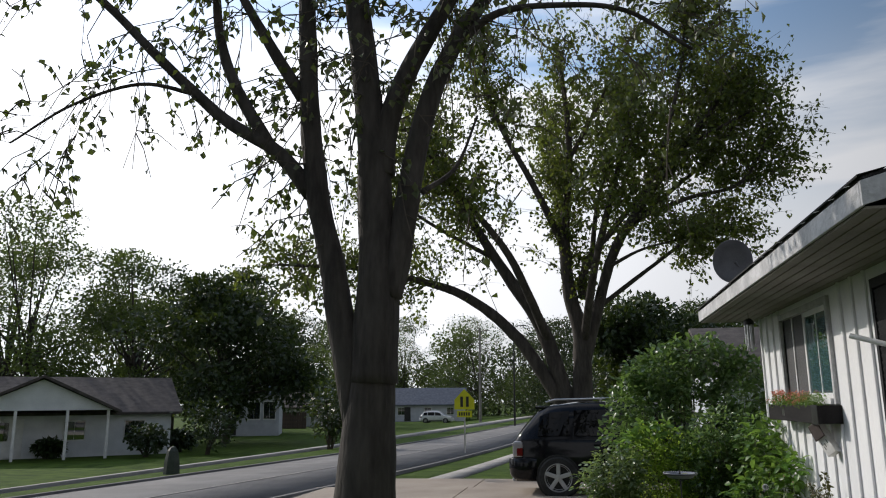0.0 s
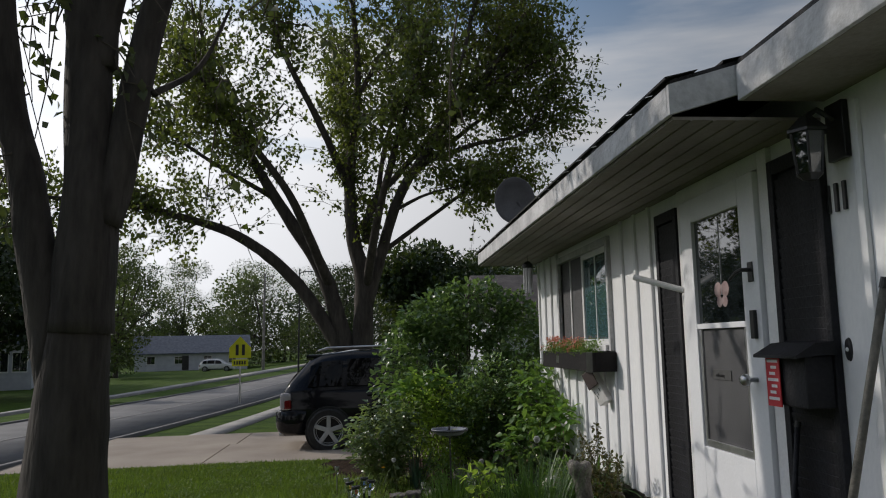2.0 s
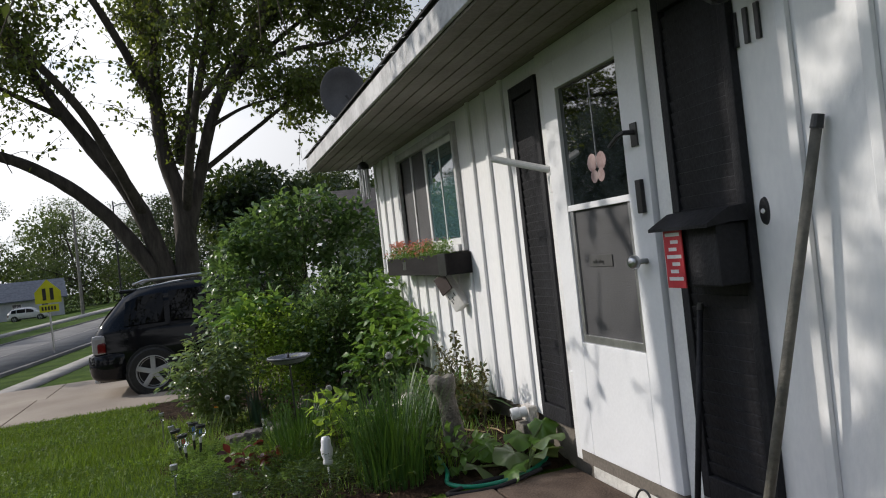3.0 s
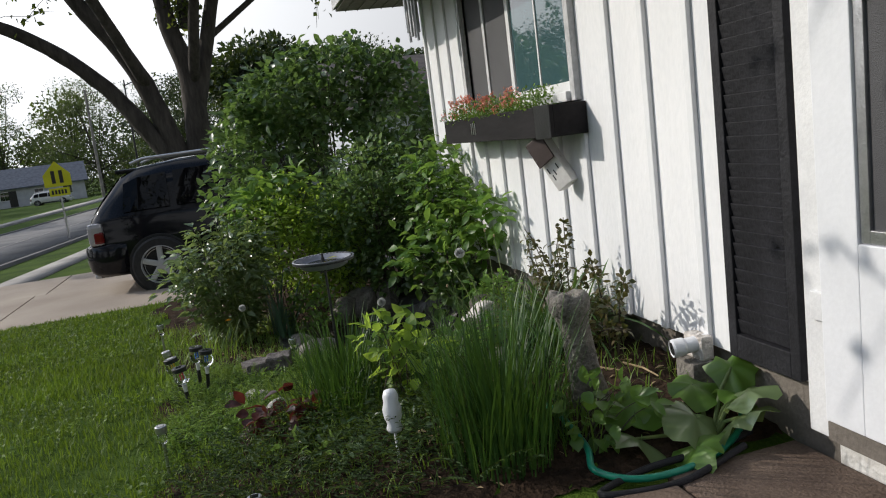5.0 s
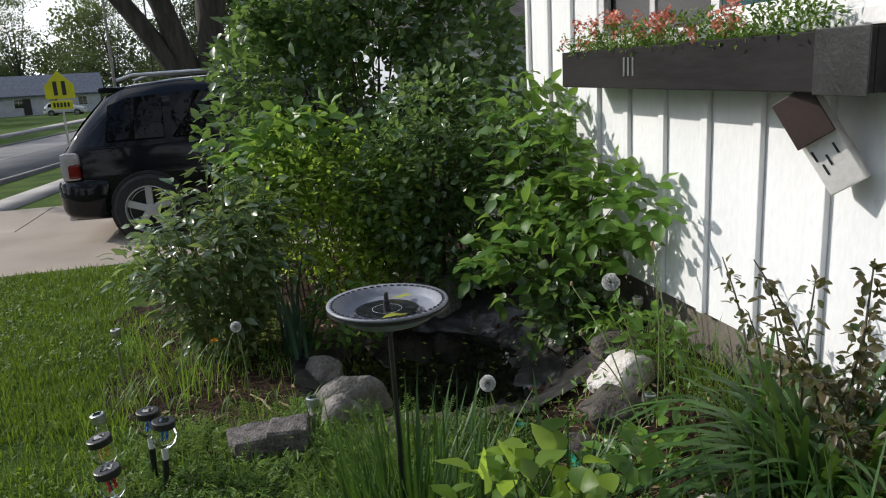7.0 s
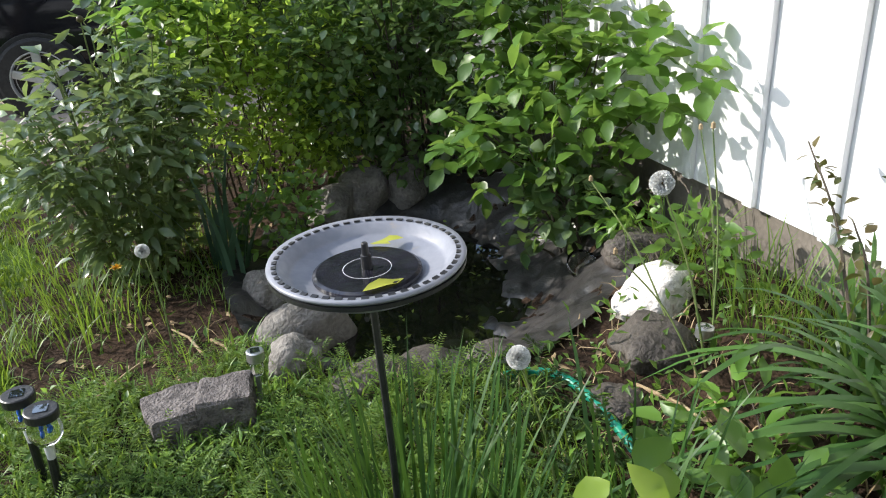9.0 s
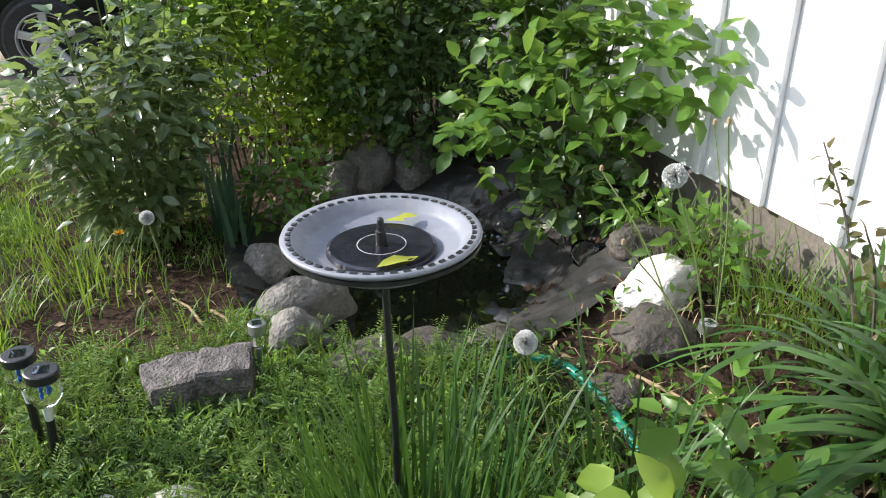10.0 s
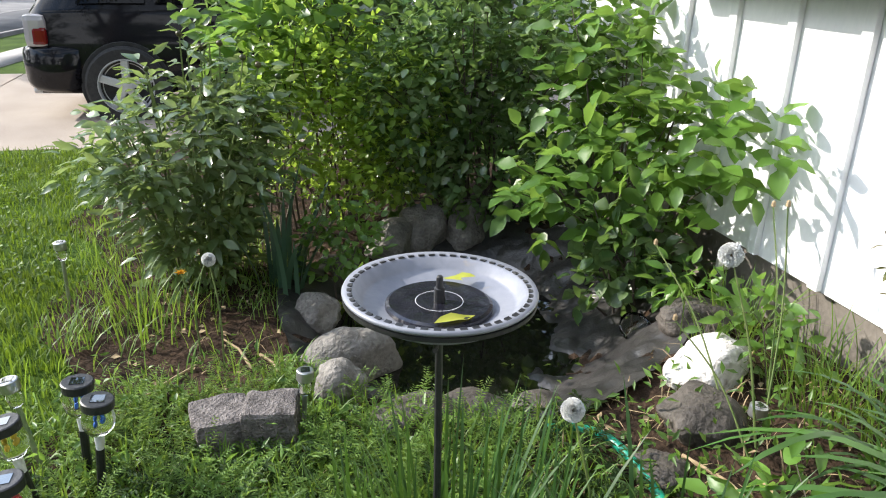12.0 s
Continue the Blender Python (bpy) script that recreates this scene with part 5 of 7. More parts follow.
dandelion((-0.46, 2.02), (-0.544, 2.132, 0.533), 0.030, "tall dandelion with a round white seed head")
dandelion((-1.02, 1.70), (-1.08, 1.767, 0.418), 0.022, "dandelion with a round white seed head beside the hose")
dandelion((-1.74, 2.92), (-1.761, 2.956, 0.278), 0.022, "dandelion with a white seed head beside the peony")
dandelion((-1.82, 3.05), (-1.86, 3.08, 0.19), 0, "yellow dandelion in flower beside the peony")
for bx, by, tx, ty, tz in ((-0.40, 2.08, -0.36, 2.2, 0.62), (-0.30, 2.2, -0.24, 2.4, 0.55), (-0.45, 2.15, -0.52, 2.5, 0.42), (-0.5, 1.98, -0.62, 2.2, 0.34)):
    st = thing("seed_stalk", (bx, by, land1(bx, by)), "bare thin dandelion stalk with a closed head", "stalk", "bare stalks by the wall")
    q = Vector((tx - bx, ty - by, tz - land1(bx, by)))
    part("stalk", tube(curve_points([(0, 0, -0.01), q * 0.5 + Vector((0.015, 0, 0.02)), q], 5), 0.003, 0.002, 5), STEM, st)
    part("closed_head", lathe([(0.001, -0.004), (0.006, 0.0), (0.005, 0.012), (0.001, 0.016)], 8, None, Matrix.Translation(q)), DRY, st)

# ---- garden lights ----
M_CLEAR = clear_material("clear_plastic")
M_JARS = {"blue": (0.02, 0.12, 0.5), "yellow": (0.6, 0.42, 0.05), "red": (0.5, 0.04, 0.08)}


def jar_light(x, y, top, colour, lean, label):
    z = land1(x, y)
    g = thing("solar_light", (x, y, z), label, "solar light", "jar-shaped solar lights")
    h = top - z
    T = Matrix.Rotation(radians(lean), 4, "Y")
    part("cap", lathe([(0.001, h - 0.022), (0.035, h - 0.022), (0.036, h - 0.002), (0.033, h), (0.001, h)], 24, None, T), M_BLACK, g, "black cap with a solar cell")
    part("solar_cell", box((-0.015, -0.015, h), (0.015, 0.015, h + 0.0015), 0, None, T), M_GLASS, g)
    part("jar", lathe([(0.012, h - 0.092), (0.024, h - 0.086), (0.035, h - 0.068), (0.037, h - 0.048), (0.032, h - 0.026), (0.032, h - 0.023)], 24, None, T), M_CLEAR, g, "clear round jar", True)
    m = material("jar_" + colour, M_JARS[colour], tuple(min(1, c * 1.5) for c in M_JARS[colour]), 30, 0.5)
    bm = bmesh.new()
    for sx in (-1, 1):
        for u in (0.010, -0.006):
            bmesh.ops.create_icosphere(bm, subdivisions=2, radius=0.009, matrix=T @ Matrix.Translation((0.004 * sx, 0.009 * sx, h - 0.05 + u)) @ Matrix.Diagonal((0.4, 1, 1, 1)))
    part("ornament", bm, m, g, colour + " ornament in the jar")
    part("neck", lathe([(0.008, h - 0.135), (0.009, h - 0.13), (0.012, h - 0.095), (0.013, h - 0.0925)], 14, None, T), M_TRIM, g, "white neck", True)
    part("stake", tube([T @ Vector((0, 0, -0.06)), T @ Vector((0, 0, h - 0.132))], 0.010, 0.010, 10), M_BLACK, g)
    return g


def stub_light(x, y, top, label, lean=0):
    z = land1(x, y)
    g = thing("solar_light", (x, y, z), label, "solar light", "small steel solar lights")
    h = top - z
    T = Matrix.Rotation(radians(lean), 4, "Y")
    part("cap", lathe([(0.001, h - 0.03), (0.021, h - 0.03), (0.023, h - 0.027), (0.023, h - 0.002), (0.020, h), (0.001, h)], 22, None, T), M_STEEL, g, "brushed steel cap")
    part("solar_cell", box((-0.012, -0.012, h), (0.012, 0.012, h + 0.001), 0, None, T), M_GLASS, g)
    part("lens", lathe([(0.008, h - 0.075), (0.015, h - 0.07), (0.019, h - 0.031)], 18, None, T), M_CLEAR, g, "clear ribbed cup", True)
    part("stake", tube([T @ Vector((0, 0, -0.05)), T @ Vector((0, 0, h - 0.072))], 0.006, 0.007, 8), M_STEEL, g)
    return g


jar_light(-2.04, 2.38, 0.225, "blue", 2, "black-capped jar solar light in the lawn edge")
jar_light(-2.00, 2.31, 0.215, "blue", 5, "black-capped jar solar light with a blue ornament")
jar_light(-2.11, 2.25, 0.22, "yellow", -9, "black-capped jar solar light with a yellow ornament")
jar_light(-2.07, 2.05, 0.215, "red", -6, "black-capped jar solar light with a red ornament")
stub_light(-2.15, 2.43, 0.22, "leaning steel solar light in the lawn edge", -8)
stub_light(-1.52, 2.46, 0.15, "steel solar light in the grass beside the pond", 3)
stub_light(-0.45, 2.06, 0.16, "steel solar light under the strap leaves", 4)
stub_light(-2.33, 3.58, 0.14, "steel solar light behind the peony", 0)
stub_light(-0.13, 2.72, 0.26, "steel solar light by the foundation", 0)
stub_light(-2.12, 1.24, 0.20, "steel solar light at the lawn edge", 0)
stub_light(-1.78, 0.42, 0.19, "steel solar light at the lawn edge", 0)

# ---- ornaments by the wall ----
M_POST = material("weathered_stone", (0.10, 0.09, 0.08), (0.25, 0.23, 0.205), 12.0, 0.95, 0.8, 70, stain=(0.045, 0.04, 0.035))
stump = thing("stone_post", (-0.50, 0.70, land1(-0.50, 0.70)), "weathered pale stone post with a hollow top, leaning", "garden ornament")
bm = lathe([(0.001, 0.0), (0.096, 0.0), (0.090, 0.08), (0.078, 0.18), (0.070, 0.30), (0.076, 0.37), (0.098, 0.41), (0.102, 0.455), (0.090, 0.485), (0.052, 0.488), (0.042, 0.46), (0.001, 0.45)], 28)
for w in bm.verts:
    w.co += w.co.normalized() * 0.03 * noise.noise(w.co * 16) + Vector((-0.17 * w.co.z, 0, 0))
bmesh.ops.scale(bm, vec=(0.78, 0.78, 0.97), verts=bm.verts)
part("post", bm, M_POST, stump, smooth=True)

wc = thing("security_camera", (-0.10, 0.62, land1(-0.10, 0.62)), "white bullet security camera lying on a block by the wall", "camera")
zc = 0.275 - land1(-0.10, 0.62)
T = Matrix.Translation((0.02, 0.03, zc)) @ Matrix.Rotation(radians(166), 4, "Z") @ Matrix.Rotation(radians(96), 4, "Y") @ Matrix.Scale(0.85, 4)
part("housing", lathe([(0.001, -0.09), (0.03, -0.09), (0.036, -0.08), (0.036, 0.03), (0.042, 0.04), (0.043, 0.085), (0.039, 0.095), (0.034, 0.09), (0.001, 0.088)], 28, None, T), M_DOOR, wc, smooth=False)
part("lens_ring", lathe([(0.012, 0.089), (0.030, 0.092), (0.030, 0.094), (0.010, 0.094)], 24, None, T, True), M_BLACK, wc, "black lens ring")
part("bracket", box((0.03, -0.02, zc - 0.06), (0.085, 0.10, zc + 0.035), 0.008), M_ROCKW, wc, "grey mounting block")
part("foot", box((-0.02, -0.03, -0.02), (0.08, 0.09, zc - 0.061), 0.01), M_ROCK, wc)

fig = bmesh.new()
lathe([(0.001, 0.0), (0.026, 0.0), (0.030, 0.012), (0.024, 0.03), (0.033, 0.055), (0.036, 0.085), (0.028, 0.112), (0.029, 0.135), (0.022, 0.155), (0.001, 0.162)], 24, fig)
tube([(0, 0, -0.14), (0, 0, 0.0)], 0.006, 0.006, 8, fig)
ob = part("owl_figurine", fig, M_DOOR, smooth=True)
ob.location = (-1.266, 0.764, 0.155)
tagged(ob, "small white owl figurine on a thin stake", "figurine")

hose = thing("garden_hose", (-0.5, 0.3, 0.02), "glossy green garden hose lying through the bed", "hose")
o = Vector(hose.location)
HP = [(-0.04, 0.42), (-0.15, 0.30), (-0.35, 0.20), (-0.58, 0.19), (-0.70, 0.30), (-0.66, 0.45), (-0.64, 0.8), (-0.70, 1.1), (-0.79, 1.5), (-0.78, 1.76), (-0.77, 1.92), (-0.765, 2.06), (-0.78, 2.17), (-0.83, 2.24), (-0.90, 2.27)]
part("hose", tube([p - o for p in curve_points([(x, y, land1(x, y) + (0.04 if y < 0.6 else 0.022 if y > 1.9 else 0.008)) for x, y in HP], 8)], 0.012, 0.012, 12), material("green_hose", (0.0, 0.16, 0.10), (0.01, 0.24, 0.15), 20, 0.3), hose, smooth=True)
part("hose", tube([p - o for p in curve_points([(-0.10, 0.30, 0.05), (-0.3, 0.26, 0.045), (-0.55, 0.25, 0.04), (-0.75, 0.17, 0.04), (-0.5, 0.12, 0.04), (-0.2, 0.2, 0.06)], 8)], 0.012, 0.012, 12), M_SHUTTER, hose, "dark hose coil")

# door slab and step
M_RUST = material("rusty_concrete", (0.07, 0.045, 0.033), (0.17, 0.12, 0.09), 4, 0.9, 0.4, 90)
slab = tagged(new("front_step"), "worn concrete path slabs at the door", "step", kind="structure")
for i, (x0, x1, y0, y1) in enumerate(((-0.50, 0.0, -1.05, 0.20), (-1.15, -0.515, -1.05, 0.14), (-0.6, 0.0, -2.6, -1.065), (-1.25, -0.615, -2.6, -1.065))):
    part("slab", box((x0, y0, -0.15), (x1, y1, 0.035 + 0.006 * (i % 2)), 0.01), M_RUST, slab)

hoops = thing("border_fence", (-0.10, -0.55, 0.04), "low black wire hoop edging along the door sill", "edging")
for k in range(4):
    y = -1.18 + k * 0.17
    p = [(0.0, y - 0.07, -0.02), (-0.005, y - 0.07, 0.06), (0.0, y - 0.03, 0.115), (0.0, y + 0.03, 0.115), (-0.005, y + 0.07, 0.06), (0.0, y + 0.07, -0.02)]
    part("hoop", tube([q + Vector((0, 0.55, 0)) for q in curve_points(p, 4)], 0.0055, 0.0055, 6), M_BLACK, hoops)

# ---- things on the house ----
planter = thing("planter_box", (-0.1, 2.40, 1.12), "black wooden window box full of coral flowers", "planter")
o = Matrix.Translation((0.1, -2.40, -1.12))
M_BOX = material("black_stained_wood", (0.006, 0.005, 0.006), (0.02, 0.018, 0.019), 6, 0.7, 0.08, 40, stretch=(1, 0.2, 1), spec=0.2)
bm = box((-0.20, 1.505, 1.118), (-0.18, 3.31, 1.272), 0.004, None, o)
part("front_board", bm, M_BOX, planter)
part("end_board", box((-0.18, 1.505, 1.118), (-0.003, 1.525, 1.272), 0.003, None, o), M_BOX, planter)
part("end_board", box((-0.18, 3.29, 1.118), (-0.003, 3.31, 1.272), 0.003, None, o), M_BOX, planter)
part("bottom_board", box((-0.18, 1.525, 1.118), (-0.003, 3.29, 1.135), 0, None, o), M_BOX, planter)
part("back_board", box((-0.022, 1.525, 1.135), (-0.003, 3.29, 1.272), 0, None, o), M_BOX, planter)
part("corner_plate", box((-0.206, 1.500, 1.112), (-0.2005, 1.68, 1.276), 0.002, None, o), M_BLACK, planter, "black corner plate")
part("soil", box((-0.18, 1.526, 1.2), (-0.023, 3.289, 1.245), 0, None, o), M_SOIL, planter)
# plain bars in place of the number
bm = bmesh.new()
for k in range(3):
    box((-0.2035, 2.70 - k * 0.035, 1.165), (-0.2005, 2.712 - k * 0.035, 1.235), 0.001, bm, o)
part("number_bars", bm, M_STEEL, planter, "three pale upright bars")
rng = np.random.default_rng(41)
n = 2600
at = np.stack([rng.uniform(-0.17, -0.03, n), rng.uniform(1.72, 3.30, n), np.full(n, 1.25)], 1)
at[:, 2] += rng.uniform(0, 0.10, n) * (0.5 + 0.8 * np.abs(np.sin(at[:, 1] * 6)))
at[:, 0] -= (rng.uniform(0, 1, n) < 0.3) * 0.06
fl = thing("flowers", (-0.1, 2.40, 1.245), "coral artificial flowers with small green leaves", "flowers")
off = np.array([0.1, -2.40, -1.245])
tagged(link("foliage", leaves("foliage", at + off, rng.normal(0, 1, (n, 3)) + np.array([-0.2, 0, 0.5]), 0.024, 0.011, rng), LEAF_LIGHT, fl), kind="stuff")
n = 50
c = np.stack([rng.uniform(-0.21, -0.08, n), rng.uniform(1.98, 3.28, n), rng.uniform(1.29, 1.40, n)], 1)
P = np.repeat(c, 16, 0) + rng.normal(0, 0.011, (n * 16, 3))
tagged(link("blossoms", leaves("blossoms", P + off, rng.normal(0, 1, P.shape), 0.018, 0.014, rng), leaf_material("coral_petal", (0.60, 0.17, 0.12), (0.80, 0.38, 0.28), 0.25, 0.5, (0.8, 0.3, 0.2)), fl), kind="stuff")

# tilted white box with a brown lid, hung under the planter
bh = thing("bird_house", (-0.125, 1.83, 1.10), "tilted white wooden box with a brown lid and slots", "birdhouse")
T = Matrix.Rotation(radians(36), 4, "Z") @ Matrix.Rotation(radians(-33), 4, "X")
M_WBOX = material("white_worn_wood", (0.62, 0.60, 0.58), (0.78, 0.76, 0.73), 8, 0.6, 0.12, 50, stain=(0.35, 0.30, 0.26))
part("body", box((-0.050, -0.050, -0.285), (0.030, 0.050, 0.0), 0.004, None, T), M_WBOX, bh)
part("lid", box((-0.012, -0.054, -0.135), (0.0, 0.054, 0.010), 0.003, None, T @ Matrix.Translation((-0.053, 0.0, 0.0)) @ Matrix.Rotation(radians(4), 4, "Y")), material("brown_lid", (0.030, 0.017, 0.014), (0.046, 0.027, 0.023), 5, 0.45, 0.05), bh, "dark brown lid")
bm = bmesh.new()
for yy, zz in ((-0.026, -0.175), (0.004, -0.195), (0.024, -0.215), (0.032, -0.17)):
    box((-0.0515, yy - 0.003, zz - 0.016), (-0.0495, yy + 0.003, zz + 0.016), 0, bm, T)
part("slots", bm, M_BLACK, bh)
part("hanger", tube([(-0.02, -0.03, 0.02), (-0.03, -0.045, 0.06), (-0.02, -0.04, 0.10)], 0.008, 0.008, 8), M_STEEL, bh)

# wind chime
ch = thing("wind_chime", (-0.30, 3.45, 2.28), "hanging wind chime with grey tubes under the eave", "wind chime")
part("top_disc", lathe([(0.001, -0.13), (0.058, -0.13), (0.055, -0.09), (0.025, -0.06), (0.001, -0.06)], 20), M_BLACK, ch, smooth=False)
part("cord", tube([(0, 0, -0.06), (0, 0, 0.005)], 0.003), M_BLACK, ch)
for k in range(6):
    a = 2 * math.pi * k / 6
    part("chime_tube", tube([(0.04 * math.cos(a), 0.04 * math.sin(a), -0.131), (0.04 * math.cos(a), 0.04 * math.sin(a), -0.36 - 0.03 * (k % 3))], 0.011, 0.011, 10), M_STEEL, ch)

# satellite dish on the roof edge
sd = thing("satellite_dish", (-0.30, 3.55, roof_z(-0.30) + 0.045), "grey satellite dish on the roof edge", "satellite dish")
M_DISH = material("dull_grey_dish", (0.13, 0.13, 0.14), (0.20, 0.20, 0.21), 5, 0.5)
T = Matrix.Translation((-0.12, -0.12, 0.30)) @ look((0, 0, 0), (0.30, -0.85, -0.15)).to_3x3().to_4x4()
bm = lathe([(0.001, 0.05), (0.10, 0.042), (0.18, 0.02), (0.245, -0.012), (0.25, -0.010), (0.18, 0.026), (0.10, 0.048), (0.001, 0.056)], 36, None, T)
part("reflector", bm, M_DISH, sd, smooth=True)
part("mast", tube([(0.05, 0.05, -0.06), (0.03, 0.02, 0.15), (-0.08, -0.05, 0.30)], 0.02, 0.02, 10), M_DISH, sd)
part("foot_plate", box((-0.02, -0.05, -0.05), (0.13, 0.12, 0.005), 0.004), M_DISH, sd)
part("feed_arm", tube([T @ Vector((0, -0.22, 0.0)), T @ Vector((0, -0.28, -0.22)), T @ Vector((0, -0.12, -0.34))], 0.01), M_DISH, sd)

# letterbox with a red sign
mb = thing("letterbox", (0, -1.20, 1.05), "black wall letterbox with a hanging red and white sign", "letterbox")
o = Matrix.Translation((0, 1.20, -1.05))
part("body", box((-0.16, -1.42, 1.07), (-0.037, -1.11, 1.285), 0.008, None, o), M_SHUTTER, mb)
bm = bmesh.new()
for y0_, y1_ in ((-1.44, -1.09),):
    vs = [bm.verts.new(o @ Vector((x, y, z))) for y in (y0_, y1_) for x, z in ((-0.037, 1.345), (-0.12, 1.338), (-0.21, 1.288), (-0.21, 1.276), (-0.12, 1.287), (-0.037, 1.287))]
    for k in range(6):
        bm.faces.new((vs[k], vs[(k + 1) % 6], vs[6 + (k + 1) % 6], vs[6 + k]))
    bm.faces.new(vs[:6])
    bm.faces.new(vs[6:])
part("lid", bm, M_SHUTTER, mb, "black sloping lid")
sg = part("sign", box((-0.178, -1.245, 1.065), (-0.1715, -1.135, 1.28), 0.002, None, o), material("red_sign", (0.45, 0.02, 0.035), (0.55, 0.04, 0.05), 6, 0.5), mb, "red sign with white markings")
bm = bmesh.new()
for k in range(7):
    box((-0.1795, -1.236 + 0.012 * (k % 3), 1.255 - k * 0.027), (-0.1785, -1.150 - 0.014 * ((k * 2) % 3), 1.268 - k * 0.027), 0, bm, o)
part("bars", bm, M_TRIM, sg)

# wall lantern over the right shutter
la = thing("wall_lantern", (0, -1.55, 2.20), "black wall lantern with dark glass panes", "wall lantern")
part("back_plate", box((-0.03, -0.06, -0.12), (-0.002, 0.06, 0.12), 0.006), M_BLACK, la)
part("arm", tube([(-0.03, 0, 0.05), (-0.10, 0, 0.09), (-0.15, 0, 0.06)], 0.012), M_BLACK, la)
bm = lathe([(0.001, 0.07), (0.02, 0.065), (0.085, 0.0), (0.085, -0.012), (0.001, -0.012)], 6, None, Matrix.Translation((-0.15, 0, 0)))
part("hood", bm, M_BLACK, la)
part("glass", lathe([(0.05, -0.18), (0.068, -0.013)], 6, None, Matrix.Translation((-0.15, 0, 0))), M_GLASS, la)
part("base", lathe([(0.001, -0.21), (0.03, -0.205), (0.056, -0.181), (0.001, -0.181)], 6, None, Matrix.Translation((-0.15, 0, 0))), M_BLACK, la)
for k in range(6):
    a = 2 * math.pi * k / 6
    part("bar", tube([(-0.15 + 0.069 * math.cos(a), 0.069 * math.sin(a), -0.012), (-0.15 + 0.052 * math.cos(a), 0.052 * math.sin(a), -0.182)], 0.005), M_BLACK, la)


nb = thing("house_number", (-0.004, -1.445, 1.935), "three dark metal bars in place of figures", "house number")
for k in range(3):
    part("bar", box((-0.008, -0.05 - k * 0.055 + 0.05, -0.06), (0.003, -0.03 - k * 0.055 + 0.05, 0.06), 0.002), M_BLACK, nb)
bell = thing("door_bell", (0.0, -1.478, 1.31), "oval dark door bell plate", "door bell")
part("plate", lathe([(0.001, 0.0), (0.022, 0.0), (0.02, 0.008), (0.001, 0.01)], 20, None, Matrix.Rotation(radians(-90), 4, "Y") @ Matrix.Diagonal((2.2, 1, 1, 1))), M_BLACK, bell)
part("button", lathe([(0.001, 0.01), (0.009, 0.01), (0.007, 0.014), (0.001, 0.015)], 14, None, Matrix.Rotation(radians(-90), 4, "Y")), M_TRIM, bell)

# handles leaning on the wall
for nm, a, c, r, mt, lab in (("broom_handle", (-0.25, -1.52, 0.04), (-0.03, -1.77, 1.56), 0.017, material("grey_wood_handle", (0.07, 0.07, 0.06), (0.15, 0.14, 0.12), 9, 0.7, 0.3), "long grey wooden handle leaning on the wall"),
                             ("rake_handle", (-0.25, -2.085, 0.04), (-0.03, -2.07, 1.47), 0.016, material("tan_wood_handle", (0.26, 0.17, 0.10), (0.42, 0.30, 0.19), 9, 0.6, 0.3), "long tan wooden handle leaning on the wall"),
                             # the pole takes the shutter's black for the shade it stands in
                             ("thin_pole", (-0.16, -1.10, 0.04), (-0.045, -1.13, 0.98), 0.012, M_SHUTTER, "thin pole in front of the shutter, coloured dark for its shade")):
    t = thing(nm, a, lab, "handle", "tools against the wall")
    d = Vector(c) - Vector(a)
    part("shaft", tube([(0, 0, 0), d * 0.5, d], r, r * 0.95, 12), mt, t, smooth=True)
    part("tip", tube([d * 0.985, d * 1.012], r * 1.15, r * 1.05, 12), M_BLACK if nm != "rake_handle" else mt, t)

bf = thing("butterfly_ornament", (-0.024, -0.46, 1.60), "pale wire butterfly hung behind the door glass", "ornament")
M_WING = material("pale_pink_fabric", (0.26, 0.17, 0.17), (0.42, 0.32, 0.31), 20, 0.7)
for s in (-1, 1):
    for z, r in ((0.03, 0.046), (-0.035, 0.034)):
        bm = bmesh.new()
        bmesh.ops.create_icosphere(bm, subdivisions=2, radius=1.0, matrix=Matrix.Translation((-0.012, s * r * 0.9, z)) @ Matrix.Diagonal((0.003, r, r * 0.95, 1)))
        part("wing", bm, M_WING, bf)
part("cord", tube([(-0.012, 0, 0.0), (-0.012, 0, 0.40)], 0.002), M_STEEL, bf)
card = bpy.data.curves.new("card_text", "FONT")
card.body, card.size, card.extrude = "soliciting", 0.030, 0.0005
cd = thing("door_card", (-0.036, -0.40, 1.16), "small grey card with dark lettering behind the screen", "sign")
part("card", box((-0.003, -0.11, -0.02), (0.0, 0.11, 0.035), 0.001), material("grey_card", (0.05, 0.05, 0.05), (0.075, 0.075, 0.075), 20, 0.8), cd)
tx = link("lettering", card, M_BLACK, cd)
tx.matrix_local = Matrix.Translation((-0.004, 0.07, -0.005)) @ Matrix.Rotation(radians(90), 4, "X") @ Matrix.Rotation(radians(-90), 4, "Y")

# ---- vehicles ----
M_PAINT = material("black_car_paint", (0.006, 0.006, 0.008), (0.012, 0.012, 0.015), 3, 0.06, 0.0, 60, spec=0.3)
M_ALLOY = material("silver_wheel_paint", (0.42, 0.43, 0.45), (0.55, 0.56, 0.58), 6, 0.35, 0.0, 60, metal=0.35)
M_TYRE = material("tyre_rubber", (0.015, 0.015, 0.015), (0.03, 0.03, 0.03), 20, 0.8, 0.3, 60)
M_CARGLASS = glass_material("tinted_car_glass", (0.004, 0.004, 0.005), 0.02, ior=1.38)
M_LENS = glass_material("red_lens", (0.16, 0.008, 0.010), 0.08, ior=1.5)
M_WLENS = glass_material("pale_lens", (0.38, 0.36, 0.37), 0.08)


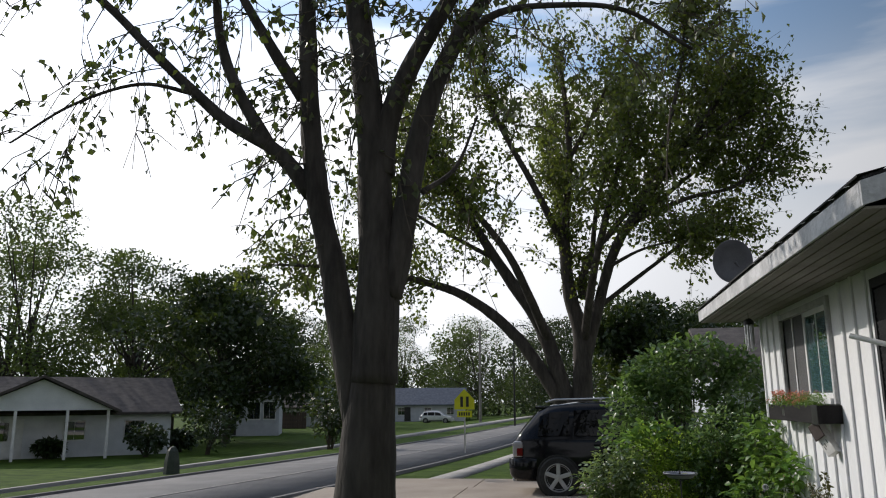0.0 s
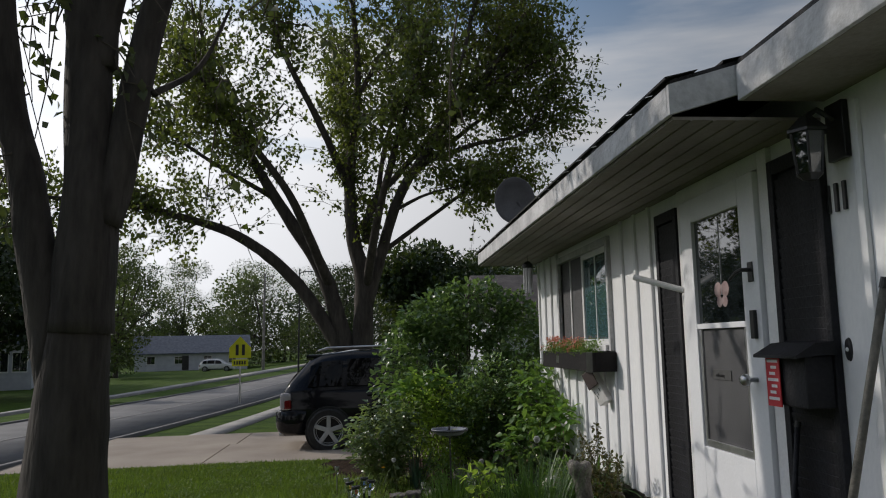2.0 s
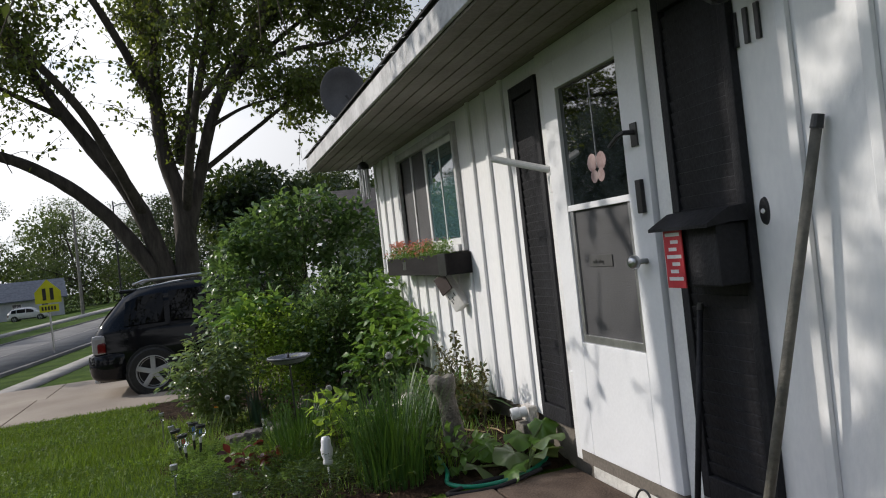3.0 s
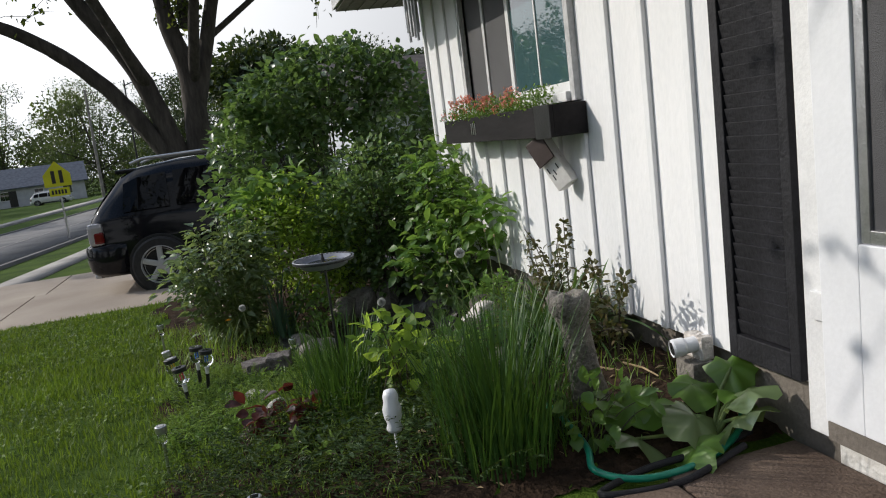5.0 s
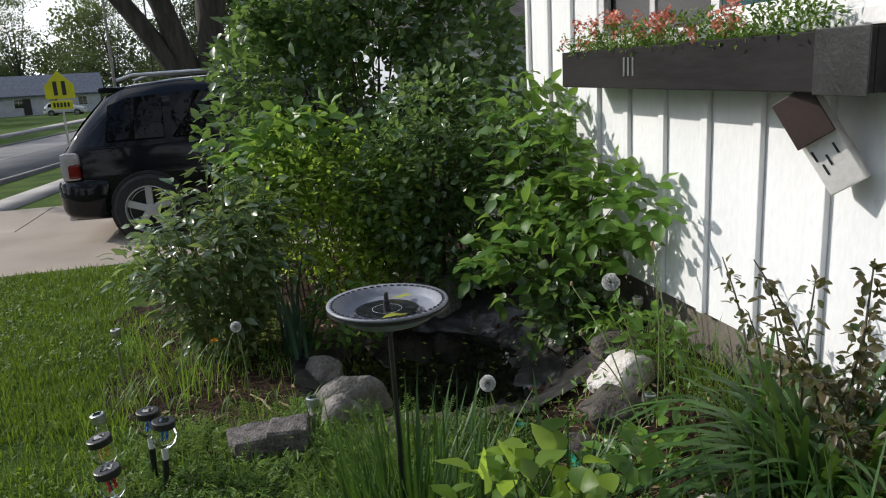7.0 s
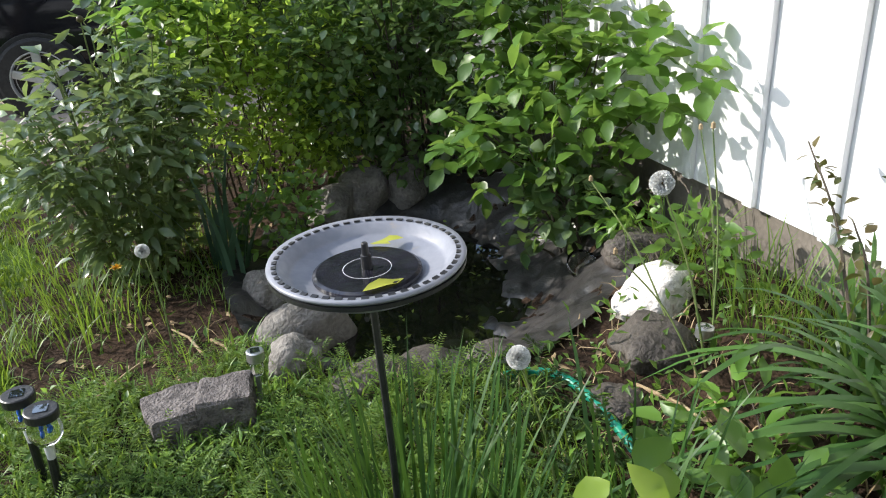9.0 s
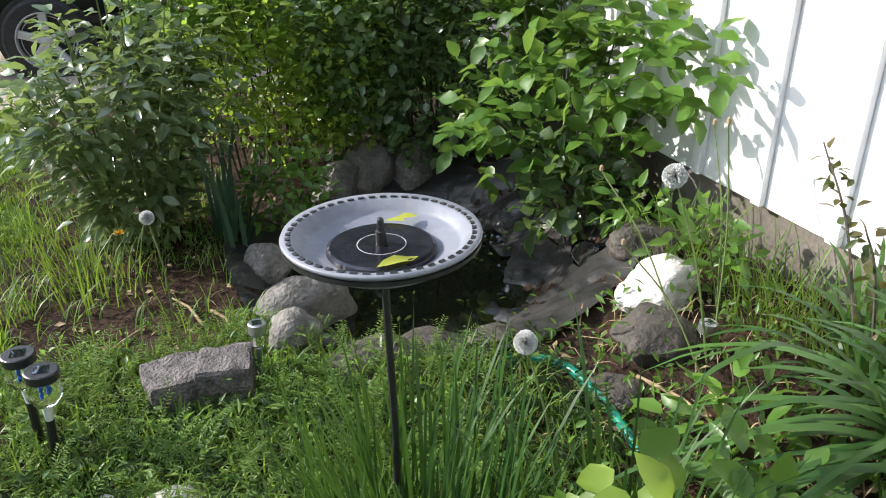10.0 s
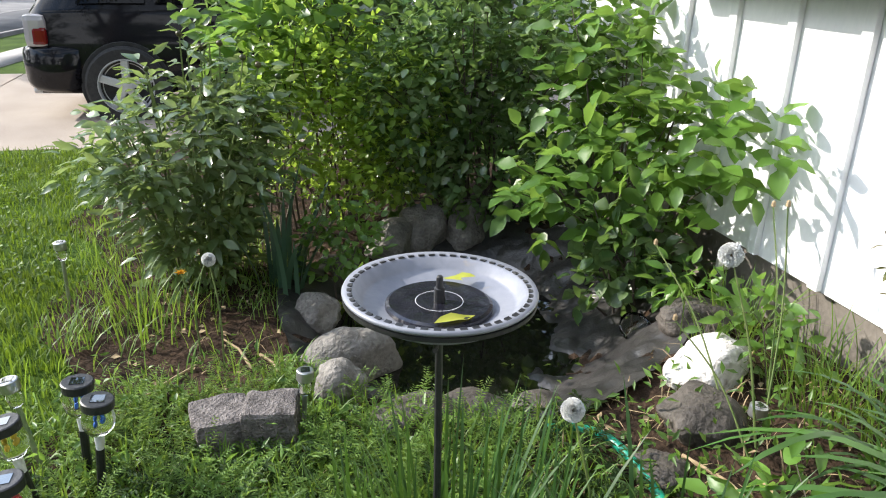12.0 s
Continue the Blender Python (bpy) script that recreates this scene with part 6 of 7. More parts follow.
def vehicle(name, m, paint, label, L=4.45, W=1.80, H=1.62):
    """A sport utility car, its tail at x = 0, pointing along +x, its left flank towards -y... standing on z = 0."""
    c = thing(name, (0, 0, 0), label, "car")
    # stations: x, sill, belt, top, half width at belt, half width at top
    st = ((0.00, 0.30, 0.62, 0.64, 0.80, 0.78), (0.02, 0.26, 0.92, 0.96, 0.84, 0.74), (0.14, 0.26, 0.97, 1.12, 0.86, 0.72), (0.42, 0.26, 0.98, 1.44, 0.89, 0.66), (0.62, 0.26, 0.98, 1.53, 0.90, 0.65), (1.1, 0.26, 0.98, 1.58, 0.90, 0.65),
          (2.0, 0.26, 0.97, 1.60, 0.90, 0.66), (2.55, 0.26, 0.96, 1.55, 0.90, 0.66), (3.05, 0.26, 0.97, 1.20, 0.90, 0.72), (3.3, 0.26, 0.96, 1.02, 0.90, 0.78), (4.1, 0.28, 0.86, 0.90, 0.86, 0.74), (4.4, 0.32, 0.66, 0.70, 0.76, 0.68), (4.45, 0.36, 0.56, 0.58, 0.70, 0.66))
    bm, rings = bmesh.new(), []
    for x, zs, zb, zt, wb, wt in st:
        half = [(wb * 0.90, zs), (wb * 0.985, zs + 0.10), (wb, zs + (zb - zs) * 0.5), (wb * 0.985, zb - 0.04), (wb * 0.965, zb), (wt + (wb * 0.965 - wt) * 0.45, zb + (zt - zb) * 0.55), (wt, zt - 0.06 * (zt - zb)), (wt * 0.86, zt), (0, zt + 0.015)]
        rings.append([bm.verts.new((x, -y, z)) for y, z in half] + [bm.verts.new((x, y, z)) for y, z in reversed(half[:-1])])
    for a, b in zip(rings, rings[1:]):
        for k in range(len(a)):
            bm.faces.new((a[k], a[(k + 1) % len(a)], b[(k + 1) % len(a)], b[k]))
    bm.faces.new(rings[0])
    bm.faces.new(rings[-1])
    body = part("body", bm, paint, c, smooth=False)
    body.data.shade_smooth()

    def side_pt(x, u, s, out=0.012):
        for (xa, *A), (xb, *B) in zip(st, st[1:]):
            if xa <= x <= xb:
                t = (x - xa) / (xb - xa)
                zs, zb, zt, wb, wt = (p + (q - p) * t for p, q in zip(A, B))
                y0, y1 = wb * 0.965, wt
                return Vector((x, s * (y0 + (y1 - y0) * (0.8 * u) + out), zb + (zt - zb) * (0.05 + 0.80 * u)))
        return Vector((x, s * W / 2, 1.0))
    for s in (-1, 1):
        for x0, x1 in ((0.40, 0.95), (1.03, 1.95), (2.03, 2.85)):
            g = bmesh.new()
            n, cols = 6, []
            for i in range(n + 1):
                x = x0 + (x1 - x0) * i / n
                lo = 0.04
                hi = 0.92 if x < 2.4 else 0.92 - (x - 2.4) * 0.25
                cols.append([g.verts.new(side_pt(x + (0.05 * u if x0 < 0.5 else 0) * (1 - i / n), u, s)) for u in (lo, (lo + hi) / 2, hi)])
            for a, b in zip(cols, cols[1:]):
                for k in range(2):
                    g.faces.new((a[k], b[k], b[k + 1], a[k + 1]))
            part("side_window", g, M_CARGLASS, c)
        part("sill_trim", box((1.16, s * 0.90 - 0.02, 0.27), (3.10, s * 0.90 + 0.02, 0.38), 0.015), M_BLACK, c)
        part("roof_rail", tube([(0.55, s * 0.60, 1.585), (0.7, s * 0.60, 1.63), (2.2, s * 0.60, 1.66), (2.45, s * 0.60, 1.60)], 0.018, 0.018, 8), M_STEEL, c, "bare metal roof rail")
        tl = part("tail_light", box((-0.03, s * 0.79 - 0.105, 0.66), (0.15, s * 0.79 + 0.105, 0.93), 0.05), M_WLENS, c, "clear and red tail light")
        part("red_lens", box((0.03, s * 0.79 - 0.110, 0.68), (0.148, s * 0.79 + 0.110, 0.83), 0.03), M_LENS, tl)
        part("mirror", box((3.0, s * 1.0 - 0.09, 0.98), (3.14, s * 1.0 + 0.08, 1.14), 0.03), paint, c)
        for x in (1.35, 2.25):
            part("door_handle", box((x, s * 0.89 - 0.03, 0.86), (x + 0.16, s * 0.89 + 0.03, 0.89), 0.008), paint, c)
        part("headlight", box((4.2, s * 0.62 - 0.16, 0.62), (4.42, s * 0.62 + 0.16, 0.78), 0.03), M_WLENS, c)
        for x in (0.74, 3.52):
            T = Matrix.Translation((x, s * 0.80, 0.34)) @ Matrix.Rotation(radians(-90 * s), 4, "X")
            part("wheel_arch", lathe([(0.001, 0.06), (0.375, 0.06), (0.375, 0.104), (0.37, 0.108), (0.001, 0.104)], 32, None, T), M_TYRE, c)
            T = T @ Matrix.Translation((0, 0, 0.055))
            tyre = part("wheel", lathe([(0.20, -0.10), (0.31, -0.10), (0.338, -0.07), (0.338, 0.085), (0.315, 0.112), (0.235, 0.115), (0.225, 0.07), (0.20, 0.06)], 40, None, T, True), M_TYRE, c, smooth=False)
            rim = part("rim", lathe([(0.19, 0.03), (0.225, 0.035), (0.236, 0.112), (0.226, 0.114), (0.215, 0.06), (0.19, 0.05)], 32, None, T, True), M_ALLOY, tyre, "silver alloy rim")
            part("brake_disc", lathe([(0.02, 0.0), (0.19, 0.0), (0.19, 0.02), (0.02, 0.02)], 24, None, T), M_BLACK, tyre)
            sp = bmesh.new()
            for k in range(5):
                box((0.02, -0.034, 0.06), (0.222, 0.034, 0.098), 0.012, sp, T @ Matrix.Rotation(2 * math.pi * k / 5 + 0.3, 4, "Z"))
            lathe([(0.001, 0.05), (0.05, 0.05), (0.045, 0.105), (0.001, 0.11)], 16, sp, T)
            part("spokes", sp, M_ALLOY, tyre, "five-spoke silver wheel face")
    bm, rings = bmesh.new(), []
    for x, zl, zh, w in ((-0.13, 0.44, 0.58, 0.52), (-0.115, 0.39, 0.62, 0.68), (-0.07, 0.33, 0.655, 0.81), (0.0, 0.295, 0.67, 0.88), (0.12, 0.28, 0.672, 0.912), (0.38, 0.27, 0.665, 0.915)):
        half = [(w * 0.93, zl), (w * 0.99, zl + 0.05), (w, zl + (zh - zl) * 0.6), (w * 0.985, zh - 0.03), (w * 0.95, zh)]
        rings.append([bm.verts.new((x, -y, z)) for y, z in half] + [bm.verts.new((x, y, z)) for y, z in reversed(half)])
    for a, b in zip(rings, rings[1:]):
        for k in range(len(a)):
            bm.faces.new((a[k], a[(k + 1) % len(a)], b[(k + 1) % len(a)], b[k]))
    bm.faces.new(rings[0])
    bm.faces.new(rings[-1])
    part("rear_bumper", bm, paint, c, smooth=True)
    part("bumper_skirt", box((-0.06, -0.74, 0.25), (0.22, 0.74, 0.315), 0.03), M_ALLOY if paint is M_PAINT else M_BLACK, c)
    part("front_bumper", box((4.25, -0.84, 0.24), (4.52, 0.84, 0.52), 0.06), paint, c)
    g = bmesh.new()
    cols = [[g.verts.new((x, y * w, z)) for y in (-1, -0.33, 0.33, 1)] for x, z, w in ((0.045, 1.02, 0.66), (0.18, 1.20, 0.63), (0.39, 1.42, 0.58))]
    for a, b in zip(cols, cols[1:]):
        for k in range(3):
            g.faces.new((a[k], a[k + 1], b[k + 1], b[k]))
    part("rear_window", g, M_CARGLASS, c)
    part("spoiler", box((0.36, -0.60, 1.47), (0.66, 0.60, 1.525), 0.02), paint, c)
    part("plate_recess", box((-0.03, -0.26, 0.70), (0.03, 0.26, 0.84), 0.01), M_TRIM, c)
    c.matrix_world = m
    return c


vehicle("car", pose(-3.42, 8.72, -0.29), M_PAINT, "black sport utility car parked on the concrete driveway")
vehicle("car", pose(-25.0, 97.5, land1(-25, 97)), material("white_car_paint", (0.6, 0.6, 0.6), (0.7, 0.7, 0.7), 3, 0.2), "white car parked far down the street")

# ---- street ----
sg = thing("school_sign", (-7.0, 24.4, land1(-7.0, 24.4)), "yellow school crossing sign on a thin metal post", "traffic sign")
M_YEL = material("sign_yellow", (0.62, 0.60, 0.01), (0.72, 0.70, 0.02), 4, 0.45)
part("post", tube([(0, 0.02, -0.2), (0, 0.02, 2.35)], 0.03, 0.03, 8), M_STEEL, sg)
bm = bmesh.new()
pent = ((-0.40, 1.70), (0.40, 1.70), (0.40, 2.08), (0.0, 2.50), (-0.40, 2.08))
a = [bm.verts.new((x, -0.02, z)) for x, z in pent]
b = [bm.verts.new((x, -0.012, z)) for x, z in pent]
bm.faces.new(a)
bm.faces.new(b)
for k in range(5):
    bm.faces.new((a[k], a[(k + 1) % 5], b[(k + 1) % 5], b[k]))
plate = part("plate", bm, M_YEL, sg, "yellow five-sided plate")
bm = bmesh.new()
for x in (-0.11, 0.12):
    box((x - 0.055, -0.026, 1.80), (x + 0.055, -0.021, 2.20), 0.0, bm)
part("emblem", bm, M_BLACK, plate, "plain black emblem bars")
pl = part("lower_plate", box((-0.30, -0.022, 1.40), (0.30, -0.012, 1.65), 0.004), M_YEL, sg)
bm = bmesh.new()
for k in range(5):
    box((-0.23 + k * 0.095, -0.027, 1.46), (-0.17 + k * 0.095, -0.0225, 1.59), 0, bm)
part("bars", bm, M_BLACK, pl)

M_POLE = material("weathered_pole", (0.16, 0.15, 0.14), (0.30, 0.28, 0.26), 4, 0.9, 0.3)
for x, y, h, nm, lab in ((-14.2, 79.0, 10.5, "utility_pole", "grey wooden utility pole far down the street"), (-9.0, 65.0, 9.5, "street_lamp", "slim dark street lamp post at the corner")):
    p = thing(nm, (x, y, land1(x, y)), lab, "pole")
    part("pole", tube([(0, 0, -0.3), (0.05, 0, h * 0.5), (0.1, 0, h)], 0.16 if nm[0] == "u" else 0.09, 0.11 if nm[0] == "u" else 0.06, 10), M_POLE if nm[0] == "u" else M_BLACK, p)
    part("arm", tube([(0.1, 0, h * 0.95), (0.6, 0, h * 0.97), (1.3, 0, h * 0.97)], 0.05), M_POLE if nm[0] == "u" else M_BLACK, p)
ub = thing("utility_box", (-13.5, 14.1, land1(-13.5, 14.1)), "dark green covered utility box in the far verge", "utility box")
part("cover", lathe([(0.001, 0.0), (0.24, 0.0), (0.22, 0.35), (0.16, 0.62), (0.08, 0.72), (0.001, 0.74)], 7, None, Matrix.Diagonal((1, 0.8, 1, 1))), material("dark_green_cover", (0.02, 0.03, 0.022), (0.045, 0.06, 0.045), 6, 0.6, 0.3), ub)
mk = thing("marker_post", (-21.0, 49.0, land1(-21, 49)), "short dark post in the far lawn", "post")
part("post", tube([(0, 0, -0.1), (0, 0, 0.85)], 0.08, 0.07, 8), M_BLACK, mk)

M_HWALL = material("pale_house_siding", (0.42, 0.44, 0.50), (0.56, 0.58, 0.63), 1.5, 0.7, 0.2, 20)
M_HROOF = material("brown_house_roof", (0.045, 0.038, 0.036), (0.10, 0.085, 0.08), 3, 0.9, 0.4, 30)
M_HROOF2 = material("blue_grey_house_roof", (0.07, 0.08, 0.11), (0.13, 0.15, 0.19), 3, 0.9, 0.4, 30)


def gable(w, d, z0, rise, over, bm, turn=False, thick=0.14):
    """A pitched roof with its ridge along x, or along y when turned."""
    A, B = (d, w) if turn else (w, d)
    vs = []
    for x in (-A / 2 - over, A / 2 + over):
        for y, z in ((-B / 2 - over, z0 - rise * over / (B / 2)), (0, z0 + rise), (B / 2 + over, z0 - rise * over / (B / 2))):
            for dz in (0, thick):
                vs.append(bm.verts.new((y, x, z + dz) if turn else (x, y, z + dz)))
    for f in ((0, 2, 8, 6), (2, 4, 10, 8), (1, 3, 9, 7), (3, 5, 11, 9), (0, 1, 7, 6), (4, 5, 11, 10), (0, 1, 3, 2), (2, 3, 5, 4), (6, 7, 9, 8), (8, 9, 11, 10)):
        bm.faces.new([vs[i] for i in f])
    return bm


def small_house(x, y, turn, w, d, h, rise, roofm, label, porch=False, wallm=None):
    z = land1(x, y)
    wallm = wallm or M_HWALL
    hs = thing("house", (0, 0, 0), label, "house", "houses along the street")
    bm = box((-w / 2, -d / 2, -0.3), (w / 2, d / 2, h))
    part("wall", bm, wallm, hs)
    part("roof", gable(w, d, h, rise, 0.5, bmesh.new()), roofm, hs)
    for k, fx in enumerate((-0.36, -0.12, 0.14, 0.36)):
        wn_ = part("window", box((fx * w - 0.55, -d / 2 - 0.05, h * 0.36), (fx * w + 0.55, -d / 2 + 0.02, h * 0.80), 0.02), M_TRIM, hs)
        for s in (-1, 1):
            part("pane", box((fx * w - 0.24 + s * 0.25, -d / 2 - 0.06, h * 0.39), (fx * w + 0.24 + s * 0.25, -d / 2 - 0.051, h * 0.77)), M_GLASS, wn_)
    part("door", box((0.02 * w - 0.45 - 1.2, -d / 2 - 0.06, 0.1), (0.02 * w + 0.45 - 1.2, -d / 2 + 0.02, 2.1), 0.02), M_TRIM if roofm is M_HROOF else M_BLACK, hs)
    if porch:
        bm = gable(6.7, 6.0, h + 0.05, rise * 0.92, 0.35, bmesh.new(), turn=True)
        bmesh.ops.translate(bm, verts=bm.verts, vec=(0.2, -d / 2 + 0.6, 0))
        part("porch_roof", bm, roofm, hs)
        bm = bmesh.new()
        vs = [bm.verts.new((0.2 + px, -d / 2 - 2.3, pz)) for px, pz in ((-3.3, h + 0.05), (3.3, h + 0.05), (0, h + rise * 0.9))]
        vs2 = [bm.verts.new((0.2 + px, -d / 2 - 2.2, pz)) for px, pz in ((-3.3, h + 0.05), (3.3, h + 0.05), (0, h + rise * 0.9))]
        bm.faces.new(vs)
        bm.faces.new(vs2)
        for k in range(3):
            bm.faces.new((vs[k], vs[(k + 1) % 3], vs2[(k + 1) % 3], vs2[k]))
        part("porch_gable", bm, wallm, hs)
        for px in (-3.0, -0.9, 1.4, 3.3):
            part("porch_post", box((px - 0.07, -d / 2 - 2.3, -0.2), (px + 0.07, -d / 2 - 2.16, h + 0.04), 0.01), M_TRIM, hs)
        part("porch_floor", box((-3.6, -d / 2 - 2.4, -0.3), (3.9, -d / 2 - 0.01, 0.05), 0.01), M_WALK, hs)
    hs.matrix_world = pose(x, y, z, 0, 0, turn)
    return hs


small_house(-33.0, 32.6, 40, 13.6, 7.5, 2.45, 1.75, M_HROOF, "low white house with a gabled front porch and white posts", True, material("white_house_siding", (0.66, 0.68, 0.72), (0.80, 0.82, 0.86), 1.5, 0.7, 0.2, 20))
small_house(-28.5, 108, 12, 15, 8, 2.6, 2.2, M_HROOF2, "pale house with a blue-grey roof far down the street")
small_house(-37, 86, 15, 8, 7, 2.4, 1.6, M_HROOF, "small pale house behind a brown fence")
small_house(-33, 60, 20, 6, 6, 3.8, 1.6, M_HROOF2, "white house half hidden behind a dark tree")
small_house(9.8, 25, 0, 15, 9, 2.9, 1.7, M_HROOF, "neighbouring house with a dark low roof")
fence = thing("fence", (-38, 76, land1(-38, 76)), "brown wooden board fence behind the far lawn", "fence")
fb = bpy.data.meshes.new("board")
tmp = box((-0.14, -0.02, -0.1), (0.14, 0.02, 1.8), 0.01)
tmp.to_mesh(fb)
tmp.free()
fb.materials.append(material("brown_fence_wood", (0.05, 0.035, 0.028), (0.10, 0.07, 0.055), 3, 0.9, 0.3, 30, spread=0.3))
for k in range(30):
    ob = new("board", fb)
    ob.parent, ob.location = fence, (-4 + k * 0.29, 0, 0)
rng = np.random.default_rng(51)
for x, y, r, h, lab in ((-24.9, 31.0, 1.0, 1.7, "round dark shrub in front of the porch"), (-25.6, 35.5, 0.8, 1.3, "low dark shrub beside the white house"), (-22.5, 33.0, 1.5, 3.0, "small leafy tree beside the white house"), (-14.1, 28.6, 1.0, 2.9, "young tree in the far verge"), (-29.5, 29.5, 0.7, 1.0, "low shrub below the porch")):
    z = land1(x, y)
    shrub("round_shrub", (x, y), [(x, y, z + h * 0.62, r, r, h * 0.42), (x + r * 0.4, y, z + h * 0.5, r * 0.7, r * 0.7, h * 0.36)], 700, 0.26, 0.18, DARK_LEAF, lab, rng, False, 8, 0.4, 0.04)

# ---- grass ----
rng = np.random.default_rng(61)


def scatter(n, x0, x1, y0, y1, keep, h, w, name, label, mat, lean=0.6, segs=2):
    x, y = rng.uniform(x0, x1, n), rng.uniform(y0, y1, n)
    ok = keep(x, y)
    x, y = x[ok], y[ok]
    at = np.stack([x, y, land(x, y) - 0.004], 1)
    patch = np.array([noise.noise(Vector((a * 1.7, b * 1.7, 3))) for a, b in zip(x.tolist(), y.tolist())])
    at = at[(patch > -0.35) | (rng.uniform(0, 1, len(x)) < 0.5)]
    return tagged(link(name, blades(name, at, h, w, rng, lean, segs), mat), label, "grass", kind="stuff")


off_slab = lambda x, y: ((x < -1.3) | (y > 0.3)) & ((y < 6.7))
pond_q = lambda x, y: np.hypot((x - POND[0]) / POND[2], (y - POND[1]) / POND[3])
lawn = lambda x, y: (x < bed_edge(y) + 0.08 * np.sin(y * 7)) | (y < 0.3)
scatter(60000, -5.0, -1.3, -1.0, 4.0, lambda x, y: lawn(x, y) & off_slab(x, y), 0.062, 0.0048, "lawn_grass", "mown green lawn grass beside the bed", LAWN_BLADE)
scatter(46000, -7.0, -1.9, 3.0, 6.7, lambda x, y: lawn(x, y) & off_slab(x, y), 0.06, 0.008, "lawn_grass", "mown green lawn grass before the driveway", LAWN_BLADE)
scatter(22000, -7.4, -1.3, -4.5, -1.0, off_slab, 0.06, 0.008, "lawn_grass", "mown green lawn grass by the path", LAWN_BLADE)
bare = lambda x, y: np.hypot((x + 1.78) / 0.36, (y - 3.0) / 0.30) < 1 + 0.3 * np.sin(x * 17)
front = lambda x, y: ~lawn(x, y) & (~bare(x, y) | (rng.uniform(0, 1, len(x)) < 0.12)) & (pond_q(x, y) > 1.12) & ((x < -1.25) | (y < 2.45)) & (y > 0.5)
scatter(9000, -2.3, -0.85, 1.1, 3.0, front, 0.13, 0.0055, "long_grass", "long uneven grass and weeds round the stones", BLADE, 0.75, 4)
scatter(3000, -2.5, -1.5, 2.6, 4.6, front, 0.11, 0.005, "long_grass", "long grass under the peony", BLADE, 0.8, 4)
scatter(1500, -2.2, -0.1, 0.5, 1.6, front, 0.12, 0.006, "long_grass", "sparse grass in the bed near the door", BLADE, 0.8, 4)
scatter(1200, -1.9, -0.05, 1.2, 3.2, front, 0.10, 0.004, "dry_grass", "dry straw lying in the bed", DRY, 1.6, 3)
# low broad weeds in the front of the bed
n = 3600
x, y = rng.uniform(-2.2, -0.2, n), rng.uniform(1.3, 3.0, n)
ok = front(x, y)
at = np.stack([x, y, land(x, y) + rng.uniform(0.01, 0.09, n)], 1)[ok]
tagged(link("low_weeds", leaves("low_weeds", at, rng.normal(0, 1, at.shape) + np.array([0, 0, 0.5]), 0.035, 0.014, rng), LEAF_LIGHT), "low leafy weeds between the grass", "weeds", kind="stuff")
# feathery weeds: fine leaflets in rows along bent fronds
n = 1500
x, y = rng.uniform(-2.15, -0.75, n), rng.uniform(0.4, 2.4, n)
ok = ~lawn(x, y) & (pond_q(x, y) > 1.1) & (np.hypot(x + 0.9, y - 0.64) > 0.22)
x, y = x[ok], y[ok]
n = len(x)
root = np.stack([x, y, land(x, y)], 1)
tall = np.where(y < 1.25, 0.26, 0.11) * rng.uniform(0.4, 1.3, n) * (0.7 + 0.5 * np.sin(x * 9 + y * 5) ** 2)
turn = rng.uniform(0, 6.283, n)
out = np.stack([np.cos(turn), np.sin(turn), np.zeros(n)], 1)
at, way = [], []
for k in range(9):
    u = 0.25 + 0.75 * k / 8
    mid = root + out * (tall * 0.8 * u)[:, None] + np.array([0, 0, 1.0]) * (tall * (1.25 * u - 0.55 * u * u))[:, None]
    for sd_ in (-1, 1):
        at.append(mid)
        way.append(np.stack([-sd_ * np.sin(turn), sd_ * np.cos(turn), np.full(n, 0.25)], 1) + out * 0.6)
at, way = np.concatenate(at), np.concatenate(way)
tagged(link("feathery_weeds", leaves("feathery_weeds", at, way, 0.026, 0.007, rng, False, 0.4), leaf_material("feathery_leaf", (0.012, 0.03, 0.009), (0.035, 0.065, 0.018), 0.25, 0.7, spec=0.2)), "feathery dark green weeds in the front of the bed", "weeds", kind="stuff")
# yarrow: the same fine fronds, light green, in front of the pond
n = 2500
x, y = rng.uniform(-2.15, -1.0, n), rng.uniform(1.45, 2.75, n)
ok = ~lawn(x, y) & (pond_q(x, y) > 1.1)
x, y = x[ok], y[ok]
n = len(x)
root = np.stack([x, y, land(x, y)], 1)
tall = 0.13 * rng.uniform(0.5, 1.2, n) * (0.7 + 0.5 * np.sin(x * 9 + y * 5) ** 2)
turn = rng.uniform(0, 6.283, n)
out = np.stack([np.cos(turn), np.sin(turn), np.zeros(n)], 1)
at, way = [], []
for k in range(13):
    u = 0.2 + 0.8 * k / 12
    mid = root + out * (tall * 0.6 * u)[:, None] + np.array([0, 0, 1.0]) * (tall * (1.3 * u - 0.5 * u * u))[:, None]
    for sd_ in (-1, 1):
        at.append(mid)
        way.append(np.stack([-sd_ * np.sin(turn), sd_ * np.cos(turn), np.full(n, 0.3)], 1) + out * 0.6)
at, way = np.concatenate(at), np.concatenate(way)
tagged(link("yarrow", leaves("yarrow", at, way, 0.015, 0.0045, rng, False, 0.4), leaf_material("yarrow_leaf", (0.07, 0.145, 0.025), (0.17, 0.27, 0.06), 0.4, 0.6, (0.44, 0.58, 0.08), 0.3)), "feathery light green yarrow round the stones", "yarrow", kind="stuff")
